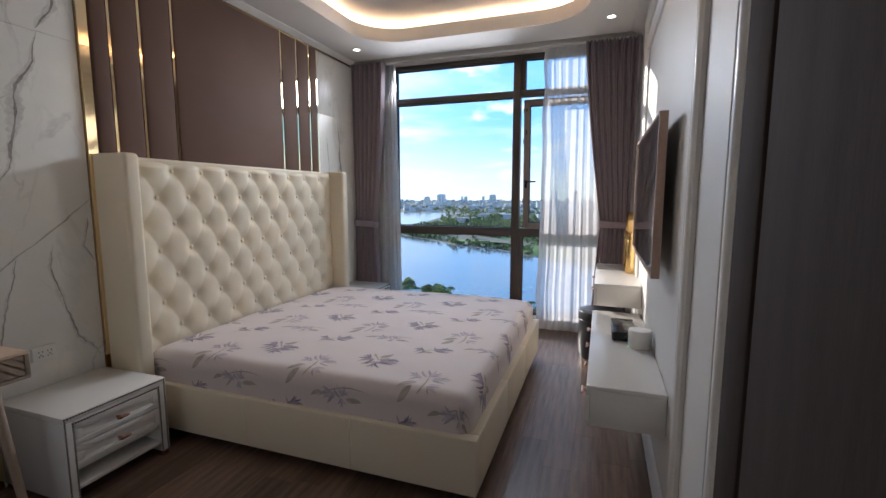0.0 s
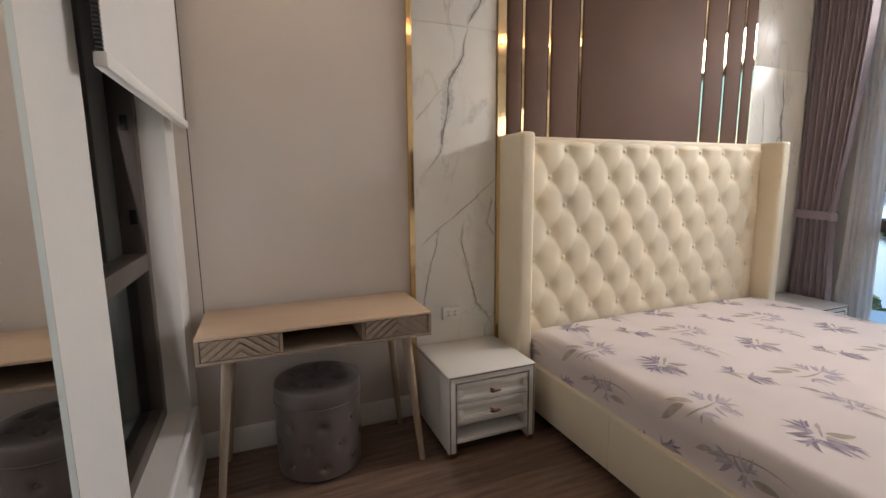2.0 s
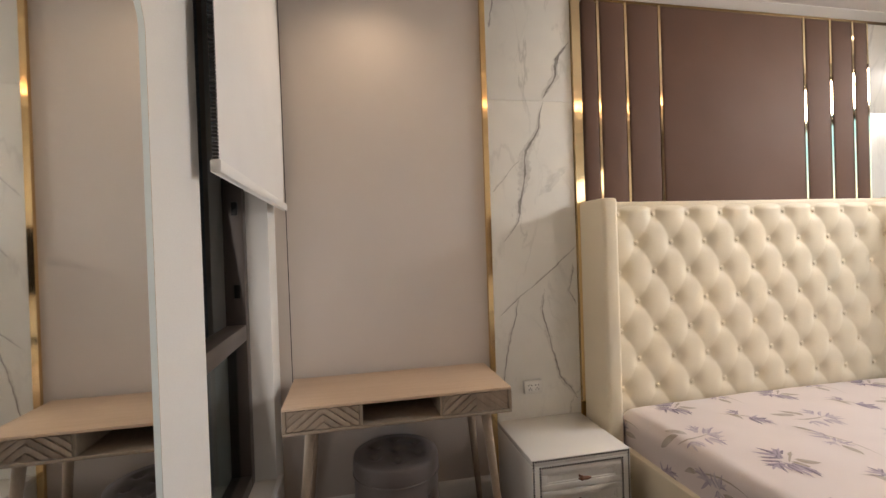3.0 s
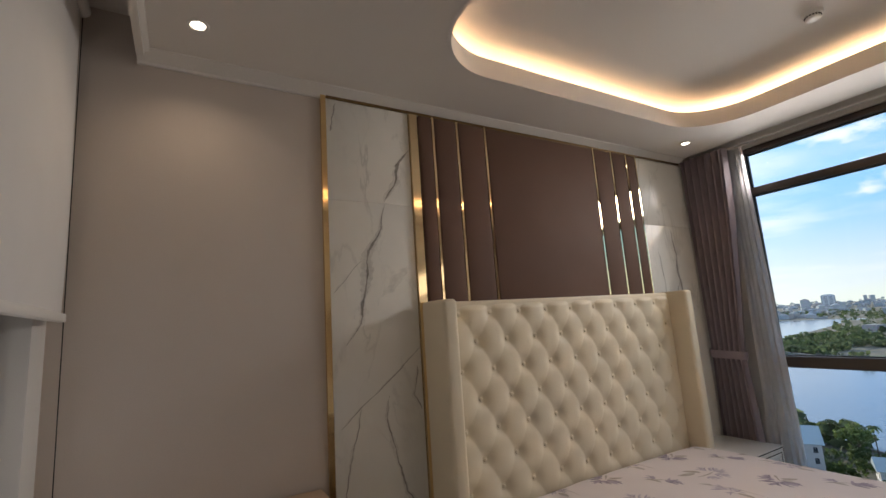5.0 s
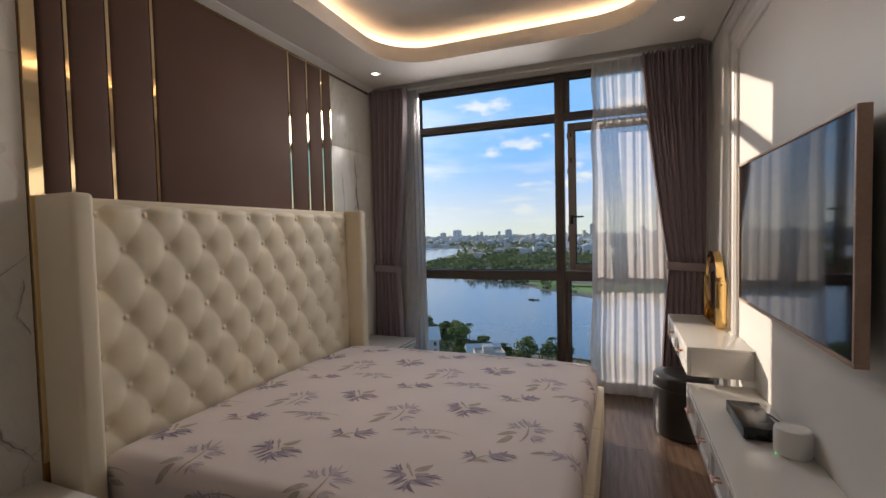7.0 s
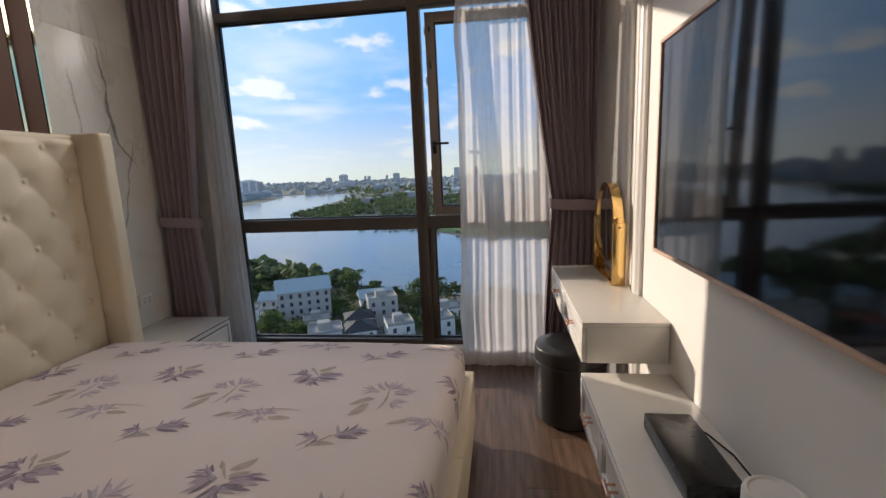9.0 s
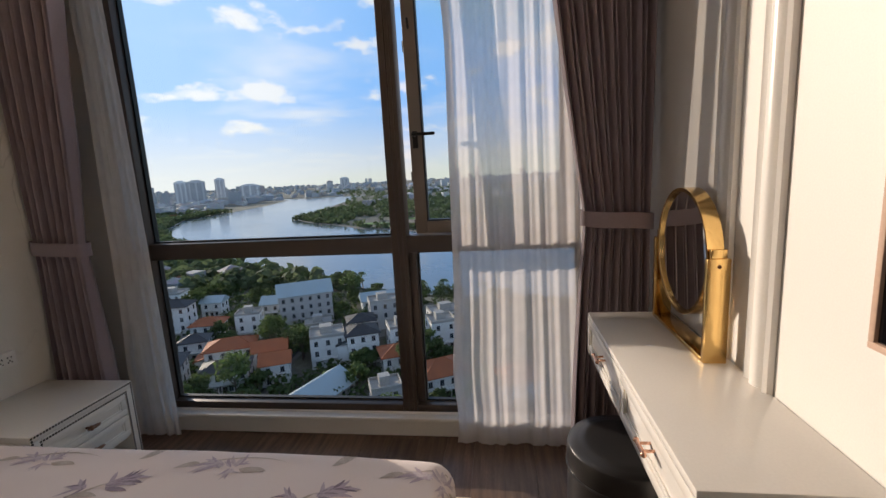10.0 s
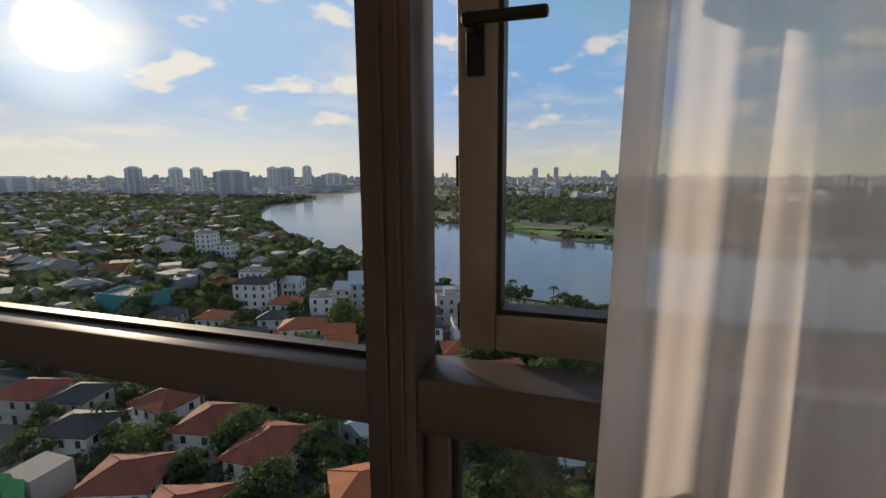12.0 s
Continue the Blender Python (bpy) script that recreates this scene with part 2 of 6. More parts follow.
WALL_TAUPE = material("taupe_wall_paint", (0.605, 0.535, 0.48), 0.62, vary=0.03, scale=2.2, fine=220, bump=0.10, depth=0.0008)
WALL_WHITE = material("white_wall_paint", (0.73, 0.705, 0.665), 0.5, vary=0.025, scale=2.0, fine=240, bump=0.08, depth=0.0008)
CEILING_PAINT = material("white_ceiling_paint", (0.80, 0.77, 0.73), 0.7, vary=0.02, scale=1.6, fine=200, bump=0.06, depth=0.0008)
TRIM_WHITE = material("white_trim_lacquer", (0.78, 0.755, 0.715), 0.3, vary=0.02, scale=4, fine=150, bump=0.03, depth=0.0005)
LACQUER = material("white_furniture_lacquer", (0.80, 0.77, 0.72), 0.22, vary=0.02, scale=4, fine=160, bump=0.02, depth=0.0004, coat=0.3)
MARBLE = marble_material()
VEIN_PALE = material("pale_grey_marble_vein", (0.64, 0.62, 0.58), 0.20, spec=0.28, vary=0.1, scale=9, fine=60, bump=0.0, second=(0.76, 0.74, 0.70), amount=0.9)
MARBLE_VEIN = material("grey_marble_vein", (0.40, 0.38, 0.35), 0.20, spec=0.28, vary=0.2, scale=8, fine=60, bump=0.0, second=(0.24, 0.225, 0.205), amount=0.9)
LEATHER_BROWN = material("brown_leatherette", (0.140, 0.079, 0.056), 0.72, spec=0.3, vary=0.06, scale=3, fine=420, bump=0.25, depth=0.0006)
LEATHER_CREAM = material("cream_leatherette", (0.79, 0.69, 0.515), 0.50, vary=0.03, scale=5, fine=380, bump=0.12, depth=0.0005, sheen=0.1)
LEATHER_GREY = material("grey_leatherette", (0.130, 0.108, 0.100), 0.30, vary=0.10, scale=7, fine=300, bump=0.15, depth=0.0006)
LEATHER_BLACK = material("black_leatherette", (0.028, 0.027, 0.028), 0.30, vary=0.10, scale=7, fine=300, bump=0.15, depth=0.0006)
GOLD = material("polished_gold_steel", (0.86, 0.63, 0.33), 0.05, metal=1.0, vary=0.03, scale=1.8, fine=2.0, bump=0.06, depth=0.004)
GOLD_STRIP = material("mirror_gold_steel", (0.90, 0.73, 0.46), 0.04, metal=1.0, vary=0.02, scale=1.8, fine=2.0, bump=0.0)
GOLD_SATIN = material("satin_gold_steel", (0.74, 0.49, 0.19), 0.17, metal=1.0, vary=0.04, scale=3, fine=240, bump=0.05, depth=0.0004)
GOLD_DARK = material("bronze_trim", (0.22, 0.14, 0.06), 0.35, metal=0.8, vary=0.05, scale=4, fine=120, bump=0.05)
ROSE = material("rose_gold_metal", (0.70, 0.40, 0.28), 0.2, metal=1.0, vary=0.05, scale=20, fine=200, bump=0.03)
COPPER = material("aged_copper_metal", (0.24, 0.125, 0.08), 0.42, metal=1.0, vary=0.15, scale=40, fine=300, bump=0.1)
BEAD = material("dark_bronze_nailhead", (0.020, 0.015, 0.012), 0.35, metal=0.2, vary=0.2, scale=60, fine=400, bump=0.0)
MIRROR = mirror_material("silvered_mirror", (0.90, 0.92, 0.91))
FROST = material("frosted_mirror_band", (0.55, 0.60, 0.58), 0.45, metal=0.2, vary=0.02, scale=6, fine=200, bump=0.03)
FRAME_DARK = material("brown_anodised_aluminium", (0.095, 0.076, 0.066), 0.38, metal=0.3, vary=0.06, scale=5, fine=300, bump=0.04, depth=0.0004)
RUBBER = material("black_gasket", (0.012, 0.012, 0.012), 0.5, vary=0.1, scale=20, fine=200, bump=0.0)
BLACK_METAL = material("black_handle_metal", (0.02, 0.019, 0.018), 0.35, metal=0.5, vary=0.1, scale=20, fine=300, bump=0.05)
FRAME_SASH = material("champagne_anodised_aluminium", (0.27, 0.225, 0.185), 0.36, metal=0.3, vary=0.05, scale=5, fine=300, bump=0.04, depth=0.0004)
GLASS = glass_material("window_glass")
GLASS_TINTED = glass_material("tinted_lower_glass", (0.94, 0.97, 0.97))
GLASS_WELL = glass_material("side_window_glass", (0.75, 0.82, 0.83))
CURTAIN = material("mauve_curtain_cloth", (0.30, 0.235, 0.256), 0.75, vary=0.07, scale=9, fine=500, bump=0.3, depth=0.0008, sheen=0.25, stretch=(1, 1, 0.2))
SHEER = sheer_material()
BLIND = material("white_blind_cloth", (0.72, 0.70, 0.68), 0.8, vary=0.03, scale=5, fine=600, bump=0.25, depth=0.0006)
SHEET = material("white_cotton_sheet", (0.72, 0.63, 0.60), 0.8, vary=0.03, scale=3.5, fine=500, bump=0.2, depth=0.0006, sheen=0.2)
PRINT_PURPLE = material("mauve_fabric_print", (0.31, 0.25, 0.30), 0.8, vary=0.2, scale=30, fine=500, bump=0.2, depth=0.0005, second=(0.17, 0.135, 0.175), amount=0.9)
PRINT_LIGHT = material("pale_mauve_fabric_print", (0.45, 0.38, 0.43), 0.8, vary=0.15, scale=30, fine=500, bump=0.2, depth=0.0005, second=(0.38, 0.31, 0.38), amount=0.8)
PRINT_PALE = material("faint_mauve_fabric_print", (0.58, 0.51, 0.53), 0.8, vary=0.15, scale=30, fine=500, bump=0.2, depth=0.0005, second=(0.47, 0.40, 0.44), amount=0.8)
PRINT_LEAF = material("taupe_leaf_fabric_print", (0.40, 0.33, 0.27), 0.8, vary=0.2, scale=30, fine=500, bump=0.2, depth=0.0005, second=(0.52, 0.46, 0.42), amount=0.9)
OAK_TOP = material("pale_oak_veneer", (0.56, 0.40, 0.27), 0.42, vary=0.06, scale=5, fine=60, bump=0.08, depth=0.0006, stretch=(9, 0.6, 9))
OAK_GREY = material("greyed_oak", (0.34, 0.26, 0.19), 0.5, vary=0.14, scale=6, fine=70, bump=0.15, depth=0.0008, stretch=(7, 7, 0.8), rand=0.14)
FLOOR_WOOD = material("dark_walnut_plank", (0.205, 0.132, 0.092), 0.30, vary=0.16, scale=4, fine=55, bump=0.10, depth=0.0006, stretch=(9, 0.7, 1), rand=0.22, second=(0.065, 0.04, 0.028), amount=0.8)
DOOR_WOOD = material("dark_brown_door_veneer", (0.070, 0.053, 0.046), 0.85, spec=0.10, vary=0.12, scale=3, fine=50, bump=0.1, stretch=(8, 8, 0.5))
PLASTIC_WHITE = material("white_plastic", (0.80, 0.78, 0.74), 0.35, vary=0.015, scale=20, fine=300, bump=0.02)
PLASTIC_BLACK = material("black_plastic", (0.015, 0.015, 0.016), 0.25, vary=0.1, scale=15, fine=300, bump=0.04)
SCREEN = material("black_screen_glass", (0.004, 0.004, 0.005), 0.035, vary=0.0, scale=3, fine=30, bump=0.0, spec=0.7, coat=0.3)
STUCCO = material("grey_stucco", (0.46, 0.48, 0.49), 0.9, vary=0.15, scale=3, fine=60, bump=0.8, depth=0.006)
CONCRETE = material("pale_concrete", (0.42, 0.38, 0.34), 0.85, vary=0.12, scale=4, fine=60, bump=0.3, depth=0.003)
LED = emitter("warm_led_strip", (1.0, 0.64, 0.35), 28.0)
LAMP_GLOW = emitter("downlight_lens", (1.0, 0.86, 0.66), 4.5)
GREEN_LED = emitter("green_status_light", (0.1, 1.0, 0.25), 0.8)


# ---------------------------------------------------------------- builders
def base_of(ob):
    v = Vector((0, 0, 0))
    while ob is not None:
        v += ob.location
        ob = ob.parent
    return v


def smooth(me, angle=35):
    me.shade_smooth()
    if angle < 90 and len(me.polygons):
        # square faces stay flat, so that only the rounded edges shade round
        n = np.empty(len(me.polygons) * 3, dtype=np.float32)
        me.polygons.foreach_get("normal", n)
        me.polygons.foreach_set("use_smooth", np.abs(n.reshape(-1, 3)).max(axis=1) < 0.99998)
    me.set_sharp_from_angle(angle=radians(angle))


def finish(bm, name, mat, offset=None, angle=35):
    if offset is not None:
        bmesh.ops.translate(bm, verts=bm.verts, vec=-offset)
    me = bpy.data.meshes.new(name)
    bmesh.ops.recalc_face_normals(bm, faces=bm.faces)
    bm.to_mesh(me)
    bm.free()
    me.materials.append(mat)
    smooth(me, angle)
    return me


def part(name, bm, mat, parent, label="", angle=35):
    """A bmesh in world coordinates as one mesh under a thing or a part."""
    ob = new(name, finish(bm, name, mat, base_of(parent), angle))
    ob.parent = parent
    return tagged(ob, label)


def thing(name, at, label, category, group="", kind=""):
    ob = new(name)
    ob.location = at
    return tagged(ob, label, category, group, kind)


def solid(name, bm, mat, label, category, at=(0, 0, 0), group="", kind="", angle=35):
    at = Vector(at)
    ob = new(name, finish(bm, name, mat, at, angle))
    ob.location = at
    return tagged(ob, label, category, group, kind)


def box(bm, x0, x1, y0, y1, z0, z1, bevel=0.0, seg=2):
    m = Matrix.LocRotScale(((x0 + x1) / 2, (y0 + y1) / 2, (z0 + z1) / 2), None, (abs(x1 - x0), abs(y1 - y0), abs(z1 - z0)))
    vs = bmesh.ops.create_cube(bm, size=1, matrix=m)["verts"]
    if bevel:
        es = list({e for v in vs for e in v.link_edges})
        bmesh.ops.bevel(bm, geom=es, offset=min(bevel, abs(x1 - x0) * 0.49, abs(y1 - y0) * 0.49, abs(z1 - z0) * 0.49), segments=seg, profile=0.5, affect="EDGES")
    return bm


def boxed(*a, **k):
    return box(bmesh.new(), *a, **k)


def tube(bm, p0, p1, r0, r1=None, n=12, caps=True):
    p0, p1 = Vector(p0), Vector(p1)
    r1 = r0 if r1 is None else r1
    q = (p1 - p0).to_track_quat("Z", "Y")
    rings = []
    for p, r in ((p0, r0), (p1, r1)):
        rings.append([bm.verts.new(p + q @ Vector((r * math.cos(a * math.tau / n), r * math.sin(a * math.tau / n), 0))) for a in range(n)])
    for i in range(n):
        bm.faces.new((rings[0][i], rings[0][(i + 1) % n], rings[1][(i + 1) % n], rings[1][i]))
    if caps:
        bm.faces.new(rings[0][::-1])
        bm.faces.new(rings[1])
    return bm


def lathe(bm, profile, centre=(0, 0, 0), n=32):
    """Turns (radius, height) pairs about the upright axis."""
    c = Vector(centre)
    rings = []
    for r, z in profile:
        if r < 1e-5:
            rings.append([bm.verts.new(c + Vector((0, 0, z)))])
        else:
            rings.append([bm.verts.new(c + Vector((r * math.cos(a * math.tau / n), r * math.sin(a * math.tau / n), z))) for a in range(n)])
    for a, b in zip(rings, rings[1:]):
        for i in range(n):
            j = (i + 1) % n
            if len(a) == 1 and len(b) > 1:
                bm.faces.new((a[0], b[j], b[i]))
            elif len(b) == 1 and len(a) > 1:
                bm.faces.new((a[i], a[j], b[0]))
            elif len(a) > 1:
                bm.faces.new((a[i], a[j], b[j], b[i]))
    return bm


def sheet(bm, nu, nv, f):
    """A grid of nu by nv faces from f(u, v), u and v from 0 to 1."""
    g = [[bm.verts.new(f(i / nu, j / nv)) for j in range(nv + 1)] for i in range(nu + 1)]
    for i in range(nu):
        for j in range(nv):
            bm.faces.new((g[i][j], g[i + 1][j], g[i + 1][j + 1], g[i][j + 1]))
    return bm


def prism(bm, outline, lift):
    """A flat outline (list of points) pulled along the vector lift."""
    a = [bm.verts.new(p) for p in outline]
    b = [bm.verts.new(Vector(p) + Vector(lift)) for p in outline]
    n = len(a)
    bm.faces.new(a[::-1])
    bm.faces.new(b)
    for i in range(n):
        bm.faces.new((a[i], a[(i + 1) % n], b[(i + 1) % n], b[i]))
    return bm


def bead_mesh(r):
    bm = bmesh.new()
    bmesh.ops.create_icosphere(bm, subdivisions=1, radius=r)
    return bm


def clip(poly, a, b, c):
    """Keeps the part of a 2D polygon where a*x + b*y <= c."""
    out = []
    for p, q in zip(poly, poly[1:] + poly[:1]):
        dp, dq = a * p[0] + b * p[1] - c, a * q[0] + b * q[1] - c
        if dp <= 0:
            out.append(p)
        if dp * dq < 0:
            k = dp / (dp - dq)
            out.append((p[0] + k * (q[0] - p[0]), p[1] + k * (q[1] - p[1])))
    return out


def round_rect(x0, x1, y0, y1, r, n=12):
    pts = []
    for cx, cy, a0 in ((x1 - r, y0 + r, -90), (x1 - r, y1 - r, 0), (x0 + r, y1 - r, 90), (x0 + r, y0 + r, 180)):
        for i in range(n + 1):
            a = radians(a0 + 90 * i / n)
            pts.append((cx + r * math.cos(a), cy + r * math.sin(a)))
    return pts


def profile_run(bm, profile, p0, p1, out, up=(0, 0, 1)):
    """A moulding: profile of (outward, upward) pairs run from p0 to p1."""
    p0, p1, out, up = Vector(p0), Vector(p1), Vector(out), Vector(up)
    a = [bm.verts.new(p0 + out * x + up * z) for x, z in profile]
    b = [bm.verts.new(p1 + out * x + up * z) for x, z in profile]
    n = len(profile)
    for i in range(n):
        bm.faces.new((a[i], a[(i + 1) % n], b[(i + 1) % n], b[i]))
    bm.faces.new(a[::-1])
    bm.faces.new(b)
    return bm

# ---------------------------------------------------------------- structure
S = dict(kind="structure")
EAST, NORTH, SOUTH, TOP = 3.0, 5.04, 0.33, 2.87
solid("wall_west", boxed(-0.2, 0, -0.0, 5.21, -0.1, 3.2), WALL_TAUPE, "taupe painted wall behind the bed and desk", "wall", **S)
solid("wall_east", boxed(EAST, 3.2, -1.5, 5.21, -0.1, 3.2), WALL_WHITE, "white painted wall behind the television", "wall", **S)


def wall_with_hole(name, a0, a1, z0, z1, d0, d1, hole, mat, label):
    """A wall along x with one opening through it."""
    bm = bmesh.new()
    h0, h1, hz0, hz1 = hole
    for b in ((a0, h0, z0, z1), (h1, a1, z0, z1), (h0, h1, z0, hz0), (h0, h1, hz1, z1)):
        box(bm, b[0], b[1], d0, d1, b[2], b[3])
    return solid(name, bm, mat, label, "wall", **S)


wall_with_hole("wall_north", 0, EAST, -0.1, 3.2, NORTH, 5.21, (0.31, 2.78, 0.10, 2.85), WALL_WHITE, "white wall round the tall window")
wall_with_hole("wall_south", 0, 2.02, -0.1, 3.2, 0.08, SOUTH, (0.20, 1.15, 0.36, 2.78), WALL_WHITE, "white wall with a side window and mirror")
solid("wall_passage", boxed(1.90, 2.02, -1.4, 0.08, -0.1, 3.2), WALL_WHITE, "white wall of the entrance passage", "wall", **S)
solid("wall_end", boxed(1.90, EAST, -1.5, -1.4, -0.1, 3.2), WALL_WHITE, "white wall closing the passage", "wall", **S)
# light well behind the side window
solid("wall_light_well", box(box(boxed(-0.3, 1.9, -1.15, -1.0, -1, 4.5), -0.3, -0.2, -1.0, 0.08, -1, 4.5), 1.8, 1.9, -1.0, 0.08, 3.2, 4.5), STUCCO,
      "rough grey stucco wall outside the side window", "wall", **S)

# ceiling: soffit with a rounded opening, lip, upper ceiling
TRAY = (0.50, 2.57, 1.84, 4.36, 0.42)


def ring_strip(bm, low, high):
    a = [bm.verts.new(p) for p in low]
    b = [bm.verts.new(p) for p in high]
    n = len(a)
    for i in range(n):
        bm.faces.new((a[i], a[(i + 1) % n], b[(i + 1) % n], b[i]))


def build_ceiling():
    x0, x1, y0, y1, r = TRAY
    bm = bmesh.new()
    hole = round_rect(x0, x1, y0, y1, r, 16)
    for z in (TOP, TOP + 0.03):
        outer = [bm.verts.new((x, y, z)) for x, y in ((0, 0.588), (EAST, 0.588), (EAST, 4.79), (0, 4.79))]
        inner = [bm.verts.new((x, y, z)) for x, y in hole]
        es = [bm.edges.new((l[i], l[(i + 1) % len(l)])) for l in (outer, inner) for i in range(len(l))]
        bmesh.ops.triangle_fill(bm, use_beauty=True, edges=es)
    for y in (0.588, 4.79):
        bm.faces.new([bm.verts.new(p) for p in ((0, y, TOP), (EAST, y, TOP), (EAST, y, 3.06), (0, y, 3.06))])
    solid("ceiling", bm, CEILING_PAINT, "white plaster soffit with a rounded light tray", "ceiling", **S)
    bm = bmesh.new()
    lip_in = round_rect(x0, x1, y0, y1, r, 16)
    lip_out = round_rect(x0 - 0.02, x1 + 0.02, y0 - 0.02, y1 + 0.02, r + 0.02, 16)
    za, zb = TOP - 0.002, TOP + 0.118
    ring_strip(bm, [(x, y, za) for x, y in lip_in], [(x, y, zb) for x, y in lip_in])
    ring_strip(bm, [(x, y, zb) for x, y in lip_in], [(x, y, zb) for x, y in lip_out])
    ring_strip(bm, [(x, y, zb) for x, y in lip_out], [(x, y, za) for x, y in lip_out])
    ring_strip(bm, [(x, y, za) for x, y in lip_out], [(x, y, za) for x, y in lip_in])
    solid("ceiling_lip", bm, CEILING_PAINT, "white plaster lip round the light tray", "ceiling", **S)
    solid("ceiling_upper", boxed(-0.2, 3.2, -1.5, 5.21, 3.06, 3.2), CEILING_PAINT, "flat white upper ceiling lit by a warm cove", "ceiling", **S)
    bm = bmesh.new()
    box(bm, 2.02, EAST, -1.4, 0.33, 2.6, 3.05)
    solid("ceiling_passage", bm, CEILING_PAINT, "white lowered ceiling of the passage", "ceiling", **S)
    bm = bmesh.new()
    w = 0.27
    ring_strip(bm, [(x, y, TOP + 0.03) for x, y in round_rect(x0 - w, x1 + w, y0 - w, y1 + w, r + w, 16)],
               [(x, y, 3.06) for x, y in round_rect(x0 - w, x1 + w, y0 - w, y1 + w, r + w, 16)])
    solid("ceiling_cove_side", bm, CEILING_PAINT, "white inner side of the light cove", "ceiling", **S)
    cove = thing("cove_light", (1.5, 3.0, TOP + 0.03), "warm white strip light hidden in the ceiling cove", "light")
    bm = bmesh.new()
    d = 0.14
    a = [(x, y) for x, y in round_rect(x0 - d, x1 + d, y0 - d, y1 + d, r + d, 16)]
    b = [(x, y) for x, y in round_rect(x0 - d - 0.012, x1 + d + 0.012, y0 - d - 0.012, y1 + d + 0.012, r + d + 0.012, 16)]
    ring_strip(bm, [(x, y, TOP + 0.080) for x, y in a], [(x, y, TOP + 0.080) for x, y in b])
    part("led_strip", bm, LED, cove)


build_ceiling()

CORNICE = [(0, 0), (0.012, 0), (0.016, 0.012), (0.030, 0.020), (0.060, 0.030), (0.075, 0.040), (0.085, 0.044), (0.085, 0.05), (0, 0.05)]
bm = bmesh.new()
profile_run(bm, CORNICE, (0.002, 0.588, TOP - 0.05), (0.002, 4.788, TOP - 0.05), (1, 0, 0))
profile_run(bm, CORNICE, (EAST - 0.002, 4.788, TOP - 0.05), (EAST - 0.002, 0.588, TOP - 0.05), (-1, 0, 0))
profile_run(bm, [(0, 0), (0.03, 0), (0.03, 0.02), (0.05, 0.03), (0.05, 0.05), (0, 0.05)], (0.085, 0.59, TOP - 0.05), (2.9, 0.59, TOP - 0.05), (0, 1, 0))
solid("cornice", bm, TRIM_WHITE, "white stepped plaster cornice below the ceiling", "cornice", **S)

SKIRT = [(0, 0), (0.016, 0), (0.016, 0.10), (0.012, 0.115), (0.006, 0.125), (0, 0.13)]
bm = bmesh.new()
profile_run(bm, SKIRT, (0.001, 0.33, 0.003), (0.001, 1.442, 0.003), (1, 0, 0))
profile_run(bm, SKIRT, (0.02, 0.331, 0.003), (2.02, 0.331, 0.003), (0, 1, 0))
profile_run(bm, SKIRT, (EAST - 0.001, 5.02, 0.003), (EAST - 0.001, 1.36, 0.003), (-1, 0, 0))
profile_run(bm, SKIRT, (EAST - 0.02, NORTH - 0.001, 0.003), (0.02, NORTH - 0.001, 0.003), (0, -1, 0))
solid("baseboard", bm, TRIM_WHITE, "white baseboard with a rounded top", "baseboard", **S)

# fluted wall frames on the east wall
FLUTE = [(0, 0), (0.014, 0.002), (0.020, 0.012), (0.012, 0.022), (0.010, 0.030), (0.018, 0.036), (0.024, 0.046), (0.024, 0.064), (0.018, 0.074),
         (0.010, 0.080), (0.012, 0.088), (0.020, 0.098), (0.014, 0.108), (0, 0.110)]


def wall_frame(y0, y1, z0, z1):
    bm = bmesh.new()
    x = EAST - 0.001
    profile_run(bm, FLUTE, (x, y0, z0), (x, y0, z1), (-1, 0, 0), (0, 1, 0))
    profile_run(bm, FLUTE, (x, y1, z1), (x, y1, z0), (-1, 0, 0), (0, -1, 0))
    profile_run(bm, FLUTE, (x, y0 + 0.03, z1), (x, y1 - 0.03, z1), (-1, 0, 0), (0, 0, -1))
    solid("trim", bm, TRIM_WHITE, "white fluted moulding framing the television wall", "moulding", (EAST, y0, z0), **S)


wall_frame(1.93, 4.13, 0.14, 2.60)
wall_frame(1.41, 4.355, 0.13, 2.78)

# ---------------------------------------------------------------- headboard wall cladding
cladding = thing("wall_cladding", (0, 3.1, 0), "marble, gold and brown leatherette cladding behind the bed", "wall panel")
for y0, y1 in ((1.474, 1.984), (4.146, 5.03)):
    for z0, z1 in ((0.003, 2.2265), (2.2275, 2.818)):
        part("marble_slab", boxed(0.001, 0.020, y0, y1, z0, z1, bevel=0.0015), MARBLE, cladding, "polished white marble slab with grey veins")
part("gold_frame", boxed(0.001, 0.024, 1.444, 1.472, 0.003, 2.845), GOLD, cladding, "polished gold edge strip")
part("top_trim", boxed(0.001, 0.026, 1.474, 4.785, 2.822, 2.845, bevel=0.002), GOLD_DARK, cladding, "dark gold strip along the top")
part("backing", boxed(0.001, 0.012, 1.986, 4.144, 0.003, 2.819), GOLD, cladding, "polished gold backing sheet")
for y in (2.150, 2.330, 2.555, 3.610, 3.820, 4.005):
    part("gold_strip", boxed(0.0125, 0.042, y - 0.0075, y + 0.0075, 0.5, 2.815), GOLD_STRIP, cladding, "polished gold inlay strip")
for y0, y1 in ((1.988, 2.040), (4.131, 4.143)):
    part("gold_strip", boxed(0.0125, 0.036, y0, y1, 0.5, 2.815), GOLD_STRIP, cladding, "polished gold inlay strip")
cuts = [2.038, 2.150, 2.330, 2.555, 3.610, 3.820, 4.005, 4.133]
